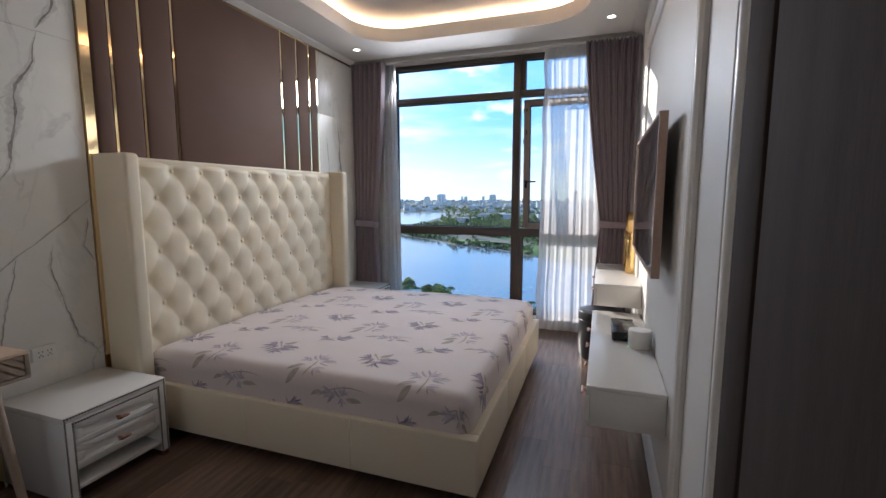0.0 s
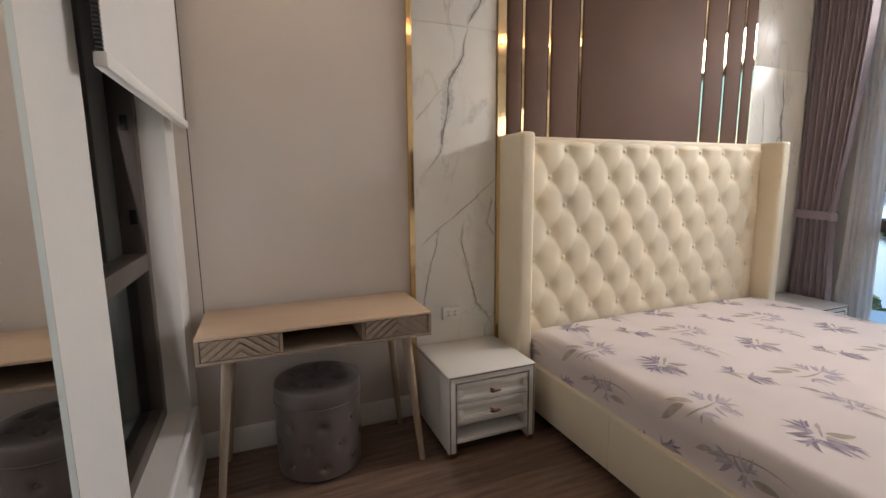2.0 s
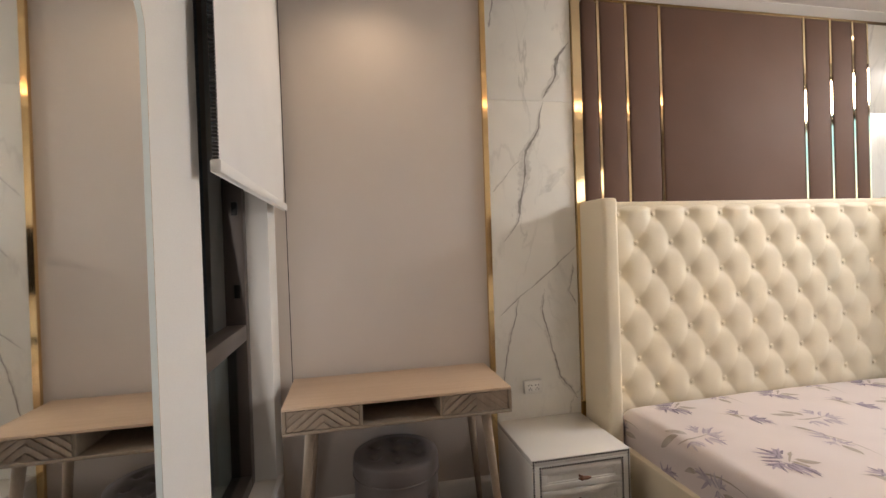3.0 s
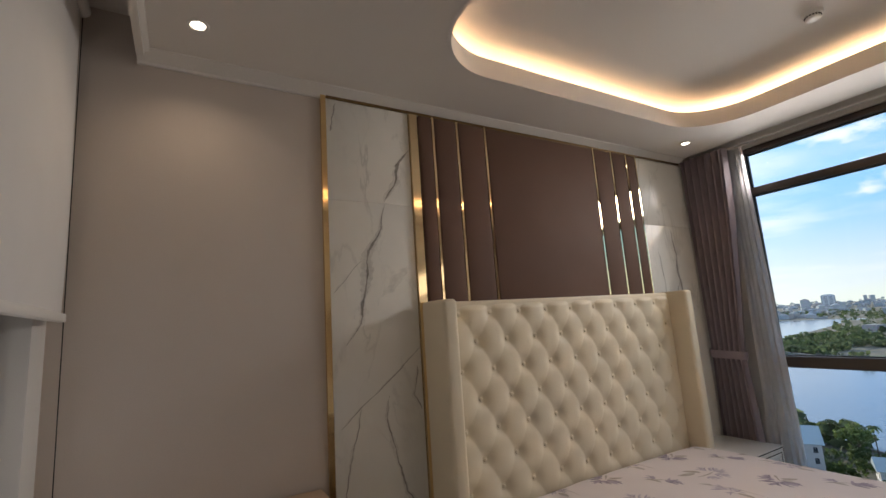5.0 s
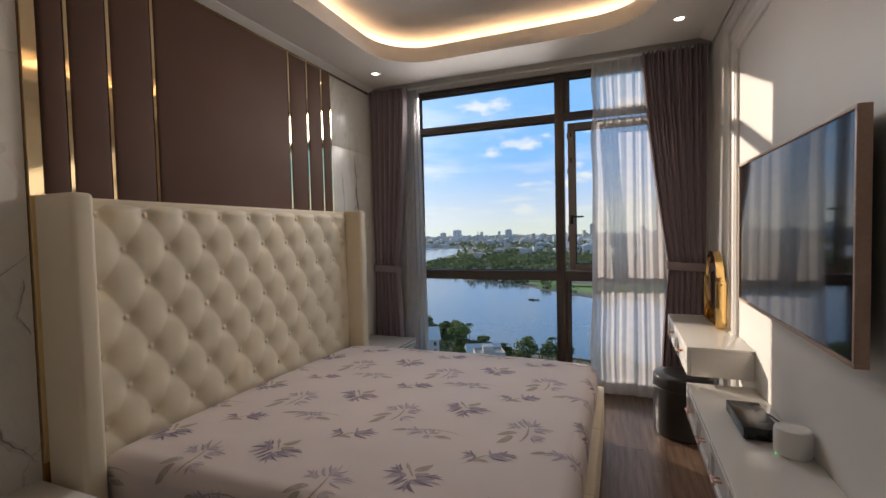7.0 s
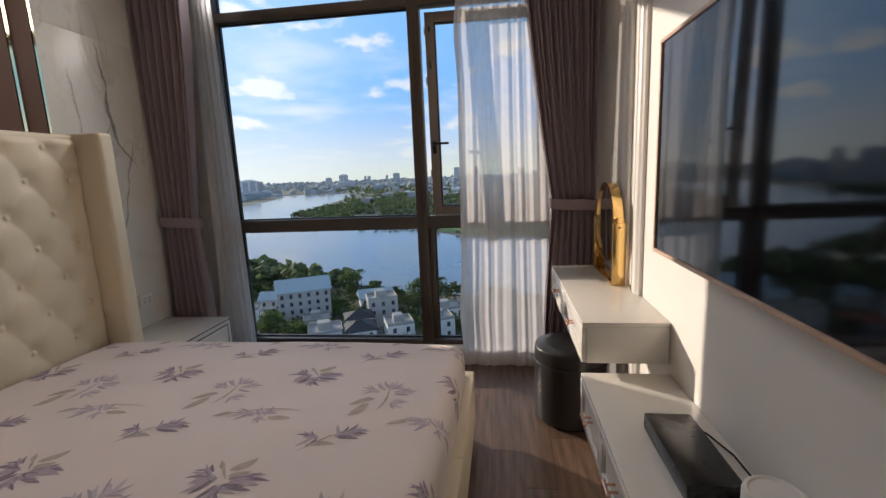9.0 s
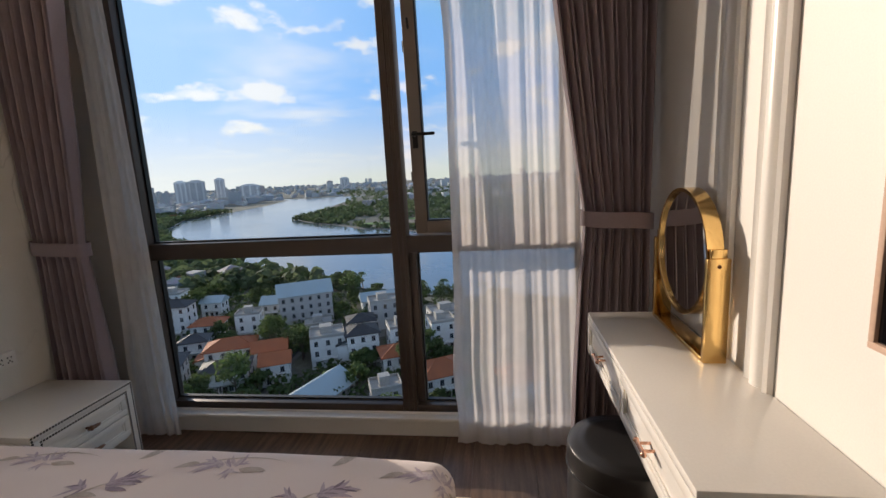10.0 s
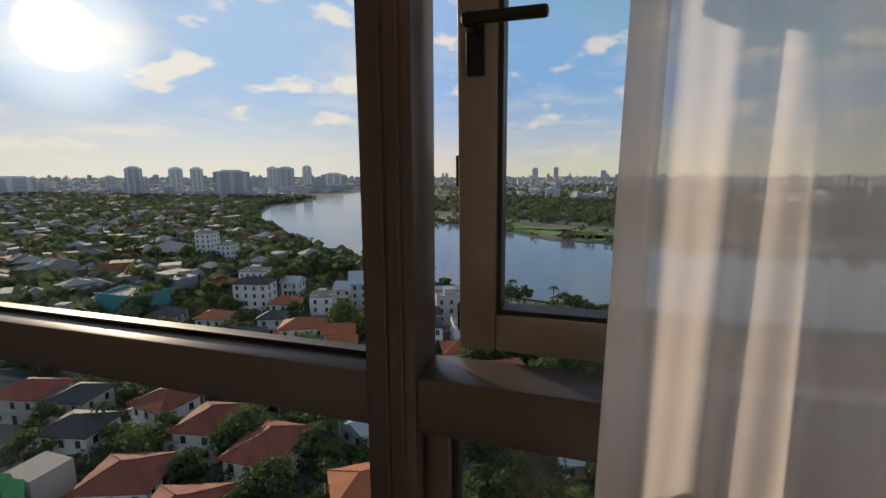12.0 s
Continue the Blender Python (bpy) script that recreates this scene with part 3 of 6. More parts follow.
for a, b in zip(cuts, cuts[1:]):
    g = 0.009
    part("padded_panel", boxed(0.0125, 0.045, a + g, b - g, 0.5, 2.815, bevel=0.014, seg=3), LEATHER_BROWN, cladding, "brown leatherette padded panel")



def vein(points, width, seed):
    """A grey vein wandering over the slab from point to point (y, z): pale clouded border, darker core."""
    def run(bm, w, x, shift, floor):
        rows = []
        for (ya, za), (yb, zb) in zip(points, points[1:]):
            n = max(3, int(math.hypot(yb - ya, zb - za) / 0.008))
            rows += [(ya + (yb - ya) * i / n, za + (zb - za) * i / n) for i in range(n)]
        last = None
        for i, (y, z) in enumerate(rows):
            k = i / len(rows)
            o = 0.022 * noise.noise(Vector((y * 7, z * 7, seed))) + 0.007 * noise.noise(Vector((y * 30, z * 30, seed + 3)))
            half = w * (floor + 1.5 * abs(noise.noise(Vector((y * 5 + seed, z * 5, shift))))) * min(1, 6 * k + 0.1, 6 * (1 - k) + 0.1)
            half *= 1 + 0.5 * noise.noise(Vector((y * 60, z * 60, shift + seed)))
            yy = y + o + shift * 0.002
            cur = (bm.verts.new((x, yy - half, z + o * 0.4 - half * 0.4)), bm.verts.new((x, yy + half, z + o * 0.4 + half * 0.4)))
            if last:
                bm.faces.new((last[0], cur[0], cur[1], last[1]))
            last = cur
    for nm, mat, w, x, shift, floor in (("vein_border", VEIN_PALE, width * 4.0, 0.0203, 1.1, 0.35), ("vein_core", MARBLE_VEIN, width * 1.5, 0.0206, 2.2, 0.25)):
        bm = bmesh.new()
        run(bm, w, x, shift, floor)
        tagged(part(nm, bm, mat, cladding, "grey vein in the marble", angle=180), kind="stuff")


vein([(1.978, 2.58), (1.90, 2.48), (1.86, 2.35), (1.80, 2.234)], 0.0060, 1)
vein([(1.80, 2.224), (1.77, 2.08), (1.68, 1.92), (1.665, 1.70), (1.62, 1.54), (1.54, 1.43)], 0.0070, 2)
vein([(1.66, 1.90), (1.58, 1.83), (1.49, 1.71)], 0.0026, 3)
vein([(1.978, 1.40), (1.84, 1.28), (1.70, 1.17), (1.62, 1.12), (1.51, 1.02)], 0.0080, 4)
vein([(1.77, 1.16), (1.76, 1.02), (1.80, 0.85), (1.86, 0.66), (1.95, 0.50)], 0.0036, 5)
vein([(1.63, 1.13), (1.58, 0.95), (1.53, 0.78), (1.52, 0.56)], 0.0030, 6)
vein([(1.96, 1.30), (1.93, 1.14), (1.97, 1.05)], 0.0034, 7)
vein([(1.53, 2.80), (1.49, 2.62)], 0.0034, 8)
vein([(4.50, 2.20), (4.54, 1.95), (4.53, 1.78), (4.57, 1.62), (4.70, 1.48)], 0.0060, 9)
vein([(4.54, 1.75), (4.47, 1.58), (4.44, 1.44)], 0.0040, 10)
vein([(4.70, 1.64), (4.60, 1.42), (4.56, 1.20), (4.47, 1.01), (4.49, 0.73)], 0.0045, 11)
vein([(4.30, 2.02), (4.34, 1.70), (4.31, 1.40)], 0.0030, 12)

# ---------------------------------------------------------------- tall window
window = thing("window_1", (1.6, 5.1, 0.10), "tall brown aluminium window with one pane pushed open", "window", kind="structure")
Y0, Y1 = 5.05, 5.14


def frame_bar(x0, x1, z0, z1, y0=Y0, y1=Y1, name="frame_bar", bevel=0.003):
    return part(name, boxed(x0, x1, y0, y1, z0, z1, bevel=bevel), FRAME_DARK, window, "dark brown aluminium bar")


frame_bar(0.312, 0.455, 0.101, 2.848, name="jamb")
frame_bar(2.70, 2.778, 0.101, 2.848, name="jamb")
frame_bar(1.795, 1.872, 0.101, 2.848, y0=5.046, name="mullion")
bm = bmesh.new()
for x in (1.826, 1.850):
    box(bm, x, x + 0.006, 5.040, 5.047, 0.103, 2.846, bevel=0.002)
part("mullion_rib", bm, FRAME_DARK, window)
for a, b in ((0.455, 1.795), (1.872, 2.70)):
    frame_bar(a, b, 0.102, 0.165, name="bottom_rail")
    frame_bar(a, b, 0.982, 1.067, name="middle_rail")
    frame_bar(a, b, 2.430, 2.493, name="transom")
    frame_bar(a, b, 2.800, 2.846, name="head_rail")
for z0, z1 in ((0.165, 0.982), (2.493, 2.800)):
    part("stop", boxed(1.8725, 1.912, 5.075, Y1, z0 + 0.001, z1 - 0.001, bevel=0.002), FRAME_DARK, window)


def gasket_pane(x0, x1, z0, z1, y):
    """One pane with its rubber edge; the low panes are tinted."""
    low = z1 < 1.0
    w = 0.008
    bm = bmesh.new()
    for b in ((x0, x0 + w, z0, z1), (x1 - w, x1, z0, z1), (x0 + w, x1 - w, z0, z0 + w), (x0 + w, x1 - w, z1 - w, z1)):
        box(bm, b[0], b[1], y - 0.012, y + 0.012, b[2], b[3])
    part("gasket", bm, RUBBER, window)
    pane = part("pane", boxed(x0 + w * 0.5, x1 - w * 0.5, y - 0.003, y + 0.003, z0 + w * 0.5, z1 - w * 0.5), GLASS_TINTED if low else GLASS, window, "tinted glass pane" if low else "clear glass pane")
    pane.visible_shadow = False


for z0, z1 in ((0.166, 0.981), (1.068, 2.429), (2.494, 2.799)):
    gasket_pane(0.456, 1.794, z0, z1, 5.11)
gasket_pane(1.913, 2.699, 0.166, 0.981, 5.11)
gasket_pane(1.913, 2.699, 2.494, 2.799, 5.11)


def open_sash():
    """The vent pane, hung outward on stays, leaning out a little at its foot."""
    sash = part("sash", box(box(box(boxed(1.890, 1.952, 0, 0.05, 0, 1.36, bevel=0.004), 2.64, 2.70, 0, 0.05, 0, 1.36, bevel=0.004),
                                1.952, 2.64, 0, 0.05, 0, 0.065, bevel=0.004), 1.952, 2.64, 0, 0.05, 1.295, 1.36, bevel=0.004), FRAME_SASH, window, "pale bronze open vent sash")
    sash.data.transform(Matrix.Translation(base_of(window)))
    sash.location = Vector((0.004, 5.205, 1.055)) - base_of(window)
    sash.rotation_euler = (radians(2.6), 0, 0)

    def piece(name, bm, mat, label=""):
        me = finish(bm, name, mat)
        ob = new(name, me)
        ob.parent = sash
        return tagged(ob, label)
    bm = bmesh.new()
    for b in ((1.952, 1.960, 0.065, 1.295), (2.632, 2.64, 0.065, 1.295), (1.960, 2.632, 0.065, 0.073), (1.960, 2.632, 1.287, 1.295)):
        box(bm, b[0], b[1], 0.006, 0.045, b[2], b[3])
    piece("gasket", bm, RUBBER)
    g = piece("pane", boxed(1.956, 2.636, 0.022, 0.028, 0.069, 1.291), GLASS, "clear glass pane")
    g.visible_shadow = False
    bm = boxed(1.906, 1.934, -0.012, 0.0, 0.440, 0.525, bevel=0.004)
    tube(bm, (1.920, -0.012, 0.508), (1.920, -0.05, 0.508), 0.011)
    box(bm, 1.911, 2.028, -0.060, -0.044, 0.500, 0.516, bevel=0.005)
    piece("lever_handle", bm, BLACK_METAL, "black lever handle")
    bm = bmesh.new()
    for z in (0.05, 0.30, 0.93, 1.25):
        box(bm, 1.882, 1.890, 0.015, 0.035, z - 0.025, z + 0.025, bevel=0.002)
    piece("keeper", bm, BLACK_METAL)


open_sash()
for z in (2.10, 2.32):
    part("stay_arm", tube(bmesh.new(), (1.925, 5.135, z), (1.922, 5.205, z - 0.10), 0.006, n=8), BLACK_METAL, window)
bm = boxed(0.30, 2.785, 4.985, 5.049, 0.102, 0.124, bevel=0.006)
solid("window_sill", bm, TRIM_WHITE, "white low sill board under the window", "sill", (1.6, 5.0, 0.102), **S)
solid("outer_ledge", boxed(-0.3, 3.3, 5.211, 5.36, -0.1, 0.04, bevel=0.01), CONCRETE, "pale concrete ledge outside the window", "ledge", (1.6, 5.28, -0.1), **S)
solid("curtain_track", boxed(0.02, 2.98, 4.86, 4.90, 2.84, 2.858, bevel=0.003), TRIM_WHITE, "white curtain track in the ceiling recess", "curtain track", (1.5, 4.87, 2.84))

# ---------------------------------------------------------------- side window, blind, tall mirror
side = thing("window_2", (0.67, 0.2, 0.36), "narrow dark framed side window standing ajar behind a blind", "window", kind="structure")
for nm, b in (("jamb", (0.201, 0.262, 0.362, 2.778)), ("jamb", (1.088, 1.149, 0.362, 2.778)), ("bottom_rail", (0.262, 1.088, 0.362, 0.42)),
              ("middle_rail", (0.262, 1.088, 1.03, 1.10)), ("head_rail", (0.262, 1.088, 2.70, 2.778))):
    part(nm, boxed(b[0], b[1], 0.15, 0.235, b[2], b[3], bevel=0.003), FRAME_DARK, side, "dark brown aluminium bar")
pane = part("pane", boxed(0.262, 1.088, 0.185, 0.190, 0.42, 1.03), GLASS_WELL, side, "dark reflecting glass pane")
hinge = Vector((1.083, 0.185, 0.0))
bm = bmesh.new()
for b in ((-0.815, -0.755, 1.112, 2.69), (-0.06, 0.0, 1.112, 2.69), (-0.755, -0.06, 1.112, 1.172), (-0.755, -0.06, 2.63, 2.69)):
    box(bm, b[0], b[1], -0.022, 0.022, b[2], b[3], bevel=0.003)
sash2 = new("sash", finish(bm, "sash", FRAME_DARK))
sash2.parent = side
sash2.location = hinge - side.location
sash2.rotation_euler = (0, 0, radians(13))
tagged(sash2, "dark brown vent sash standing ajar")


def sash_piece(name, bm, mat, label=""):
    ob = new(name, finish(bm, name, mat))
    ob.parent = sash2
    tagged(ob, label)


sash_piece("pane", boxed(-0.756, -0.059, -0.003, 0.003, 1.171, 2.631), GLASS_WELL, "bluish glass pane")
bm = boxed(-0.798, -0.772, 0.0225, 0.034, 1.44, 1.53, bevel=0.003)
tube(bm, (-0.785, 0.03, 1.505), (-0.785, 0.062, 1.505), 0.009)
box(bm, -0.794, -0.775, 0.054, 0.068, 1.42, 1.515, bevel=0.004)
sash_piece("lever_handle", bm, BLACK_METAL, "black lever handle")
bm = bmesh.new()
for z in (1.25, 1.62, 2.3):
    box(bm, 0.2625, 0.268, 0.19, 0.215, z - 0.03, z + 0.03, bevel=0.002)
part("lock_keep", bm, BLACK_METAL, side, "black lock keeps on the jamb")
bm = boxed(0.16, 1.18, 0.325, 0.352, 0.335, 0.360, bevel=0.005)
solid("window_sill", bm, TRIM_WHITE, "white sill board under the side window", "sill", (0.67, 0.34, 0.335), **S)

blind = thing("roller_blind", (0.63, 0.38, 1.63), "white roller blind half drawn over the side window", "blind")
part("cloth", sheet(bmesh.new(), 8, 30, lambda u, v: (0.06 + 1.14 * u, 0.385 + 0.004 * math.sin(3 * u + 5 * v), 1.655 + 1.33 * v)), BLIND, blind)
part("bottom_bar", boxed(0.05, 1.21, 0.372, 0.400, 1.625, 1.660, bevel=0.006), PLASTIC_WHITE, blind, "white bottom bar")
bm = tube(bmesh.new(), (0.045, 0.385, 3.0), (1.215, 0.385, 3.0), 0.03, n=16)
part("roller", bm, PLASTIC_WHITE, blind)
bm = bmesh.new()
for i in range(150):
    z = 1.66 + i * 0.009
    box(bm, 1.196, 1.208, 0.378, 0.392, z, z + 0.006)
part("side_ladder", bm, RUBBER, blind, "dark toothed edge tape")
bm = tube(bmesh.new(), (0.075, 0.40, 0.62), (0.07, 0.39, 2.95), 0.002, n=6)
lathe(bm, [(0, 0), (0.006, 0.004), (0.007, 0.03), (0.003, 0.045), (0, 0.046)], (0.075, 0.40, 0.575), n=10)
part("pull_cord", bm, PLASTIC_BLACK, blind, "thin cord with a small weight")

mirror = thing("tall_mirror", (1.74, 0.345, 0.25), "tall wall mirror with rounded corners and thin gold rim", "mirror")


def rr_plate(bm, x0, x1, z0, z1, r, y0, y1):
    return prism(bm, [(x, y0, z) for x, z in round_rect(x0, x1, z0, z1, r, 8)], (0, y1 - y0, 0))


part("rim", rr_plate(bmesh.new(), 1.520, 1.995, 0.25, 1.91, 0.09, 0.332, 0.362), GOLD_SATIN, mirror, "thin gold rim")
part("frosted_band", rr_plate(bmesh.new(), 1.525, 1.990, 0.255, 1.905, 0.086, 0.350, 0.3635), FROST, mirror, "frosted glass border")
part("mirror_glass", rr_plate(bmesh.new(), 1.555, 1.958, 0.287, 1.873, 0.06, 0.350, 0.3645), MIRROR, mirror)

# ---------------------------------------------------------------- dark door against the east wall
door = thing("door_1", (2.97, 0.7, 0.0), "dark brown wooden door standing open against the wall", "door", kind="structure")
part("casing", boxed(2.955, 2.999, 1.17, 1.31, 0.002, 2.25, bevel=0.006), DOOR_WOOD, door, "dark brown door casing")
leaf = part("leaf", boxed(2.93, 2.972, 0.15, 1.06, 0.008, 2.20, bevel=0.004), DOOR_WOOD, door)
part("edge_strip", boxed(2.940, 2.965, 1.062, 1.075, 0.01, 2.19, bevel=0.002), GOLD_DARK, leaf)

# ---------------------------------------------------------------- bed
BED_Y = 3.125
bed = thing("bed", (1.2, BED_Y, 0), "cream leatherette double bed with a tall buttoned wing headboard", "bed")
DU, DV, BZ, BY0 = 0.2255, 0.328, 1.567, 3.083


def tuft(y, z):
    """Outward swell of diamond buttoning."""
    u, v = (y - BY0) / DU, (z - BZ) / DV
    a, b = abs(math.sin(math.pi * (u + v))), abs(math.sin(math.pi * (u - v)))
    d2 = min(((y - BY0) / DU - k - 0.5 * o) ** 2 * DU ** 2 + ((z - BZ) / DV - j - 0.5 * o) ** 2 * DV ** 2
             for o in (0, 1) for k in (math.floor(u - 0.5 * o), math.floor(u - 0.5 * o) + 1) for j in (math.floor(v - 0.5 * o), math.floor(v - 0.5 * o) + 1))
    return 0.009 * (a * b) ** 0.6 + 0.022 * (1 - math.exp(-d2 / 0.0022))


def headboard_face(u, v):
    y, z = 2.085 + u * 2.08, 0.30 + v * 1.335
    e = min(1, (1 - v) * 1.335 / 0.05)
    side = min(1, u * 2.08 / 0.03, (1 - u) * 2.08 / 0.03)
    return (0.125 + tuft(y, z) * (0.25 + 0.75 * e) * (0.3 + 0.7 * side) - 0.03 * (1 - e) ** 2, y, z)


part("tufted_panel", sheet(bmesh.new(), 290, 190, headboard_face), LEATHER_CREAM, bed, "cream leatherette panel with deep diamond buttoning", angle=180)
bm = boxed(0.03, 0.13, 2.0, 4.25, 0.10, 1.640, bevel=0.02, seg=4)
part("headboard_core", bm, LEATHER_CREAM, bed)
for y0, y1 in ((1.998, 2.090), (4.160, 4.252)):
    part("wing", boxed(0.032, 0.285, y0, y1, 0.08, 1.648, bevel=0.022, seg=4), LEATHER_CREAM, bed, "cream padded headboard wing")
button = None
row = 0
while BZ - row * DV / 2 > 0.50:
    z = BZ - row * DV / 2
    for k in range(-5, 7):
        y = BY0 + (k + 0.5 * (row % 2)) * DU
        if 2.12 < y < 4.13:
            if button is None:
                button = finish(lathe(bmesh.new(), [(0.0125, 0), (0.0118, 0.004), (0.008, 0.008), (0, 0.0095)], n=12), "button", LEATHER_CREAM)
            ob = new("button", button)
            ob.parent = bed
            ob.matrix_basis = Matrix.Translation(Vector((0.126, y, z)) - bed.location) @ Euler((0, radians(90), 0)).to_matrix().to_4x4()
    row += 1


def rail_panels(axis, a0, a1, fixed0, fixed1, n):
    """Upholstered side rail in n stretches with seams."""
    step = (a1 - a0) / n
    for i in range(n):
        lo, hi = a0 + i * step + 0.0004, a0 + (i + 1) * step - 0.0004
        if axis == "x":
            b = boxed(lo, hi, fixed0, fixed1, 0.065, 0.335, bevel=0.006, seg=3)
        else:
            b = boxed(fixed0, fixed1, lo, hi, 0.065, 0.335, bevel=0.006, seg=3)
        part("rail", b, LEATHER_CREAM, bed, "cream upholstered bed rail")


rail_panels("x", 0.29, 2.225, 2.075, 2.135, 3)
rail_panels("x", 0.29, 2.225, 4.115, 4.175, 3)
rail_panels("y", 2.136, 4.114, 2.165, 2.225, 3)
part("slat_base", boxed(0.135, 2.16, 2.14, 4.11, 0.20, 0.27), OAK_GREY, bed)
for x in (0.36, 2.15):
    for y in (2.15, 4.10):
        part("leg", tube(bmesh.new(), (x, y, 0.0), (x, y, 0.07), 0.016, 0.022), BLACK_METAL, bed, "short black leg")

# mattress under a printed sheet
MX0, MX1, MY0, MY1, MZ, MR = 0.175, 2.185, 2.105, 4.145, 0.535, 0.075


def drape(p, q, lift=0.0):
    """Lays the flat place (p, q) of the sheet over the rounded mattress."""
    cx, cy = min(max(p, MX0 + MR), MX1 - MR), min(max(q, MY0 + MR), MY1 - MR)
    dx, dy = p - cx, q - cy
    o = math.hypot(dx, dy)
    r = MR + lift
    top = MZ - 0.030 * (((cx - 1.2) / 1.0) ** 4 + ((cy - BED_Y) / 1.0) ** 4) * 0.55
    wr = 0.0050 * noise.noise(Vector((p * 2.2, q * 3.4, 1.7))) + 0.0026 * noise.noise(Vector((p * 9, q * 7, 5.1)))
    top += wr
    if o < 1e-6:
        return Vector((cx, cy, top + lift))
    if o < MR * math.pi / 2:
        lat, drop = r * math.sin(o / MR), MR - r * math.cos(o / MR)
    else:
        lat, drop = r, MR + o - MR * math.pi / 2
    return Vector((cx + dx / o * lat, cy + dy / o * lat, max(top - drop, 0.275)))


mattress = thing("mattress", (1.2, BED_Y, 0.27), "thick mattress under a white sheet printed with mauve flowers", "mattress")
part("fitted_sheet", sheet(bmesh.new(), 130, 130, lambda u, v: drape(MX0 - 0.20 + u * (MX1 - MX0 + 0.40), MY0 - 0.20 + v * (MY1 - MY0 + 0.40))), SHEET, mattress, "white cotton sheet", angle=180)


def leaf_shape(bm, base, ang, length, width, notch=0.0):
    """One pointed leaf or petal laid on the sheet as a strip of small faces."""
    d, s = Vector((math.cos(ang), math.sin(ang))), Vector((-math.sin(ang), math.cos(ang)))
    n = 6
    rows = []
    for i in range(n + 1):
        k = i / n
        w = width * (math.sin(math.pi * k ** 0.8) ** 0.8 if 0 < i < n else 0.02)
        bend = s * (length * 0.16 * math.sin(k * 2.4 + ang * 3))
        c = base + d * (length * k) + bend
        a, b = c - s * w * 0.5, c + s * w * (0.5 - notch * (i % 2) * 0.5)
        rows.append([bm.verts.new(drape(a.x, a.y, 0.0012)), bm.verts.new(drape(c.x, c.y, 0.0014)), bm.verts.new(drape(b.x, b.y, 0.0012))])
    for r0, r1 in zip(rows, rows[1:]):
        for j in range(2):
            bm.faces.new((r0[j], r1[j], r1[j + 1], r0[j + 1]))


def lily(bms, c, ang, size, rng, count=6, fan=1.1):
    """A starry flower seen from the side: narrow petals fanning about ang."""
    dark, pale, leaf = bms
    for k in range(count):
        q = k / (count - 1) - 0.5
        a = ang + q * 2 * fan + rng.uniform(-0.12, 0.12)
        leaf_shape(dark if k % 2 == 0 else pale, c, a, size * (1.0 - 0.45 * abs(q)) * rng.uniform(0.9, 1.15), size * rng.uniform(0.14, 0.21))
    leaf_shape(pale, c, ang + rng.uniform(-0.3, 0.3), size * 0.72, size * 0.34)


def sprig(kind, px, py, rng):
    """One printed motif of the repeat: A and D dark sprays, B an upright stem, C a pale trailing spray."""
    dark, pale, leaf = bms = bmesh.new(), bmesh.new(), bmesh.new()
    c = Vector((px, py))

    def at(x, y):
        return c + Vector((x, y))
    if kind == "A":
        lily(bms, at(0.0, 0.0), -1.2, 0.085, rng, 7, 1.2)
        lily(bms, at(-0.02, 0.02), 3.3, 0.105, rng, 5, 0.7)
        lily(bms, at(0.02, 0.015), 0.1, 0.105, rng, 5, 0.6)
        lily(bms, at(-0.05, 0.05), 2.9, 0.06, rng, 4, 0.8)
        leaf_shape(leaf, at(0.0, 0.02), 1.9, 0.085, 0.009)
        leaf_shape(leaf, at(-0.005, 0.06), 1.0, 0.085, 0.034)
        leaf_shape(leaf, at(0.01, 0.03), 0.75, 0.06, 0.028)
        leaf_shape(leaf, at(-0.02, 0.07), 2.4, 0.05, 0.014)
    elif kind == "B":
        leaf_shape(leaf, at(-0.025, -0.11), 1.35, 0.17, 0.011)
        lily(bms, at(0.005, 0.045), 1.4, 0.085, rng, 7, 1.3)
        lily(bms, at(-0.02, 0.02), 2.9, 0.085, rng, 5, 0.6)
        lily(bms, at(0.04, 0.02), 0.2, 0.085, rng, 5, 0.7)
        lily(bms, at(0.04, -0.05), -0.4, 0.07, rng, 4, 0.7)
        leaf_shape(leaf, at(-0.02, -0.045), 3.5, 0.10, 0.034)
        leaf_shape(leaf, at(-0.03, -0.075), 3.9, 0.105, 0.040)
    elif kind == "D":
        lily(bms, at(0.03, 0.01), 0.35, 0.10, rng, 7, 0.8)
        lily(bms, at(0.02, 0.0), 0.9, 0.08, rng, 4, 0.7)
        lily(bms, at(-0.03, -0.01), 3.2, 0.075, rng, 5, 0.9)
        leaf_shape(leaf, at(0.03, 0.0), 3.7, 0.13, 0.010)
        leaf_shape(leaf, at(-0.06, -0.055), 0.1, 0.095, 0.026)
    else:
        lily(bms, at(0.0, 0.0), 1.6, 0.065, rng, 6, 1.3)
        lily(bms, at(-0.03, 0.0), 3.2, 0.10, rng, 5, 0.45)
        lily(bms, at(0.0, -0.01), -1.4, 0.055, rng, 4, 0.8)
        leaf_shape(leaf, at(-0.14, -0.01), 0.05, 0.30, 0.007)
        leaf_shape(leaf, at(0.03, 0.0), -0.35, 0.085, 0.030)
        leaf_shape(leaf, at(-0.11, 0.0), 3.4, 0.075, 0.024)
    tones = (PRINT_PURPLE, PRINT_LIGHT, PRINT_LEAF) if kind in "AD" else (PRINT_LIGHT, PRINT_PALE, PRINT_LEAF)
    for nm, bm, mt in zip(("printed_flower", "printed_petals", "printed_leaves"), bms, tones):
        tagged(part(nm, bm, mt, mattress, angle=180), kind="stuff")


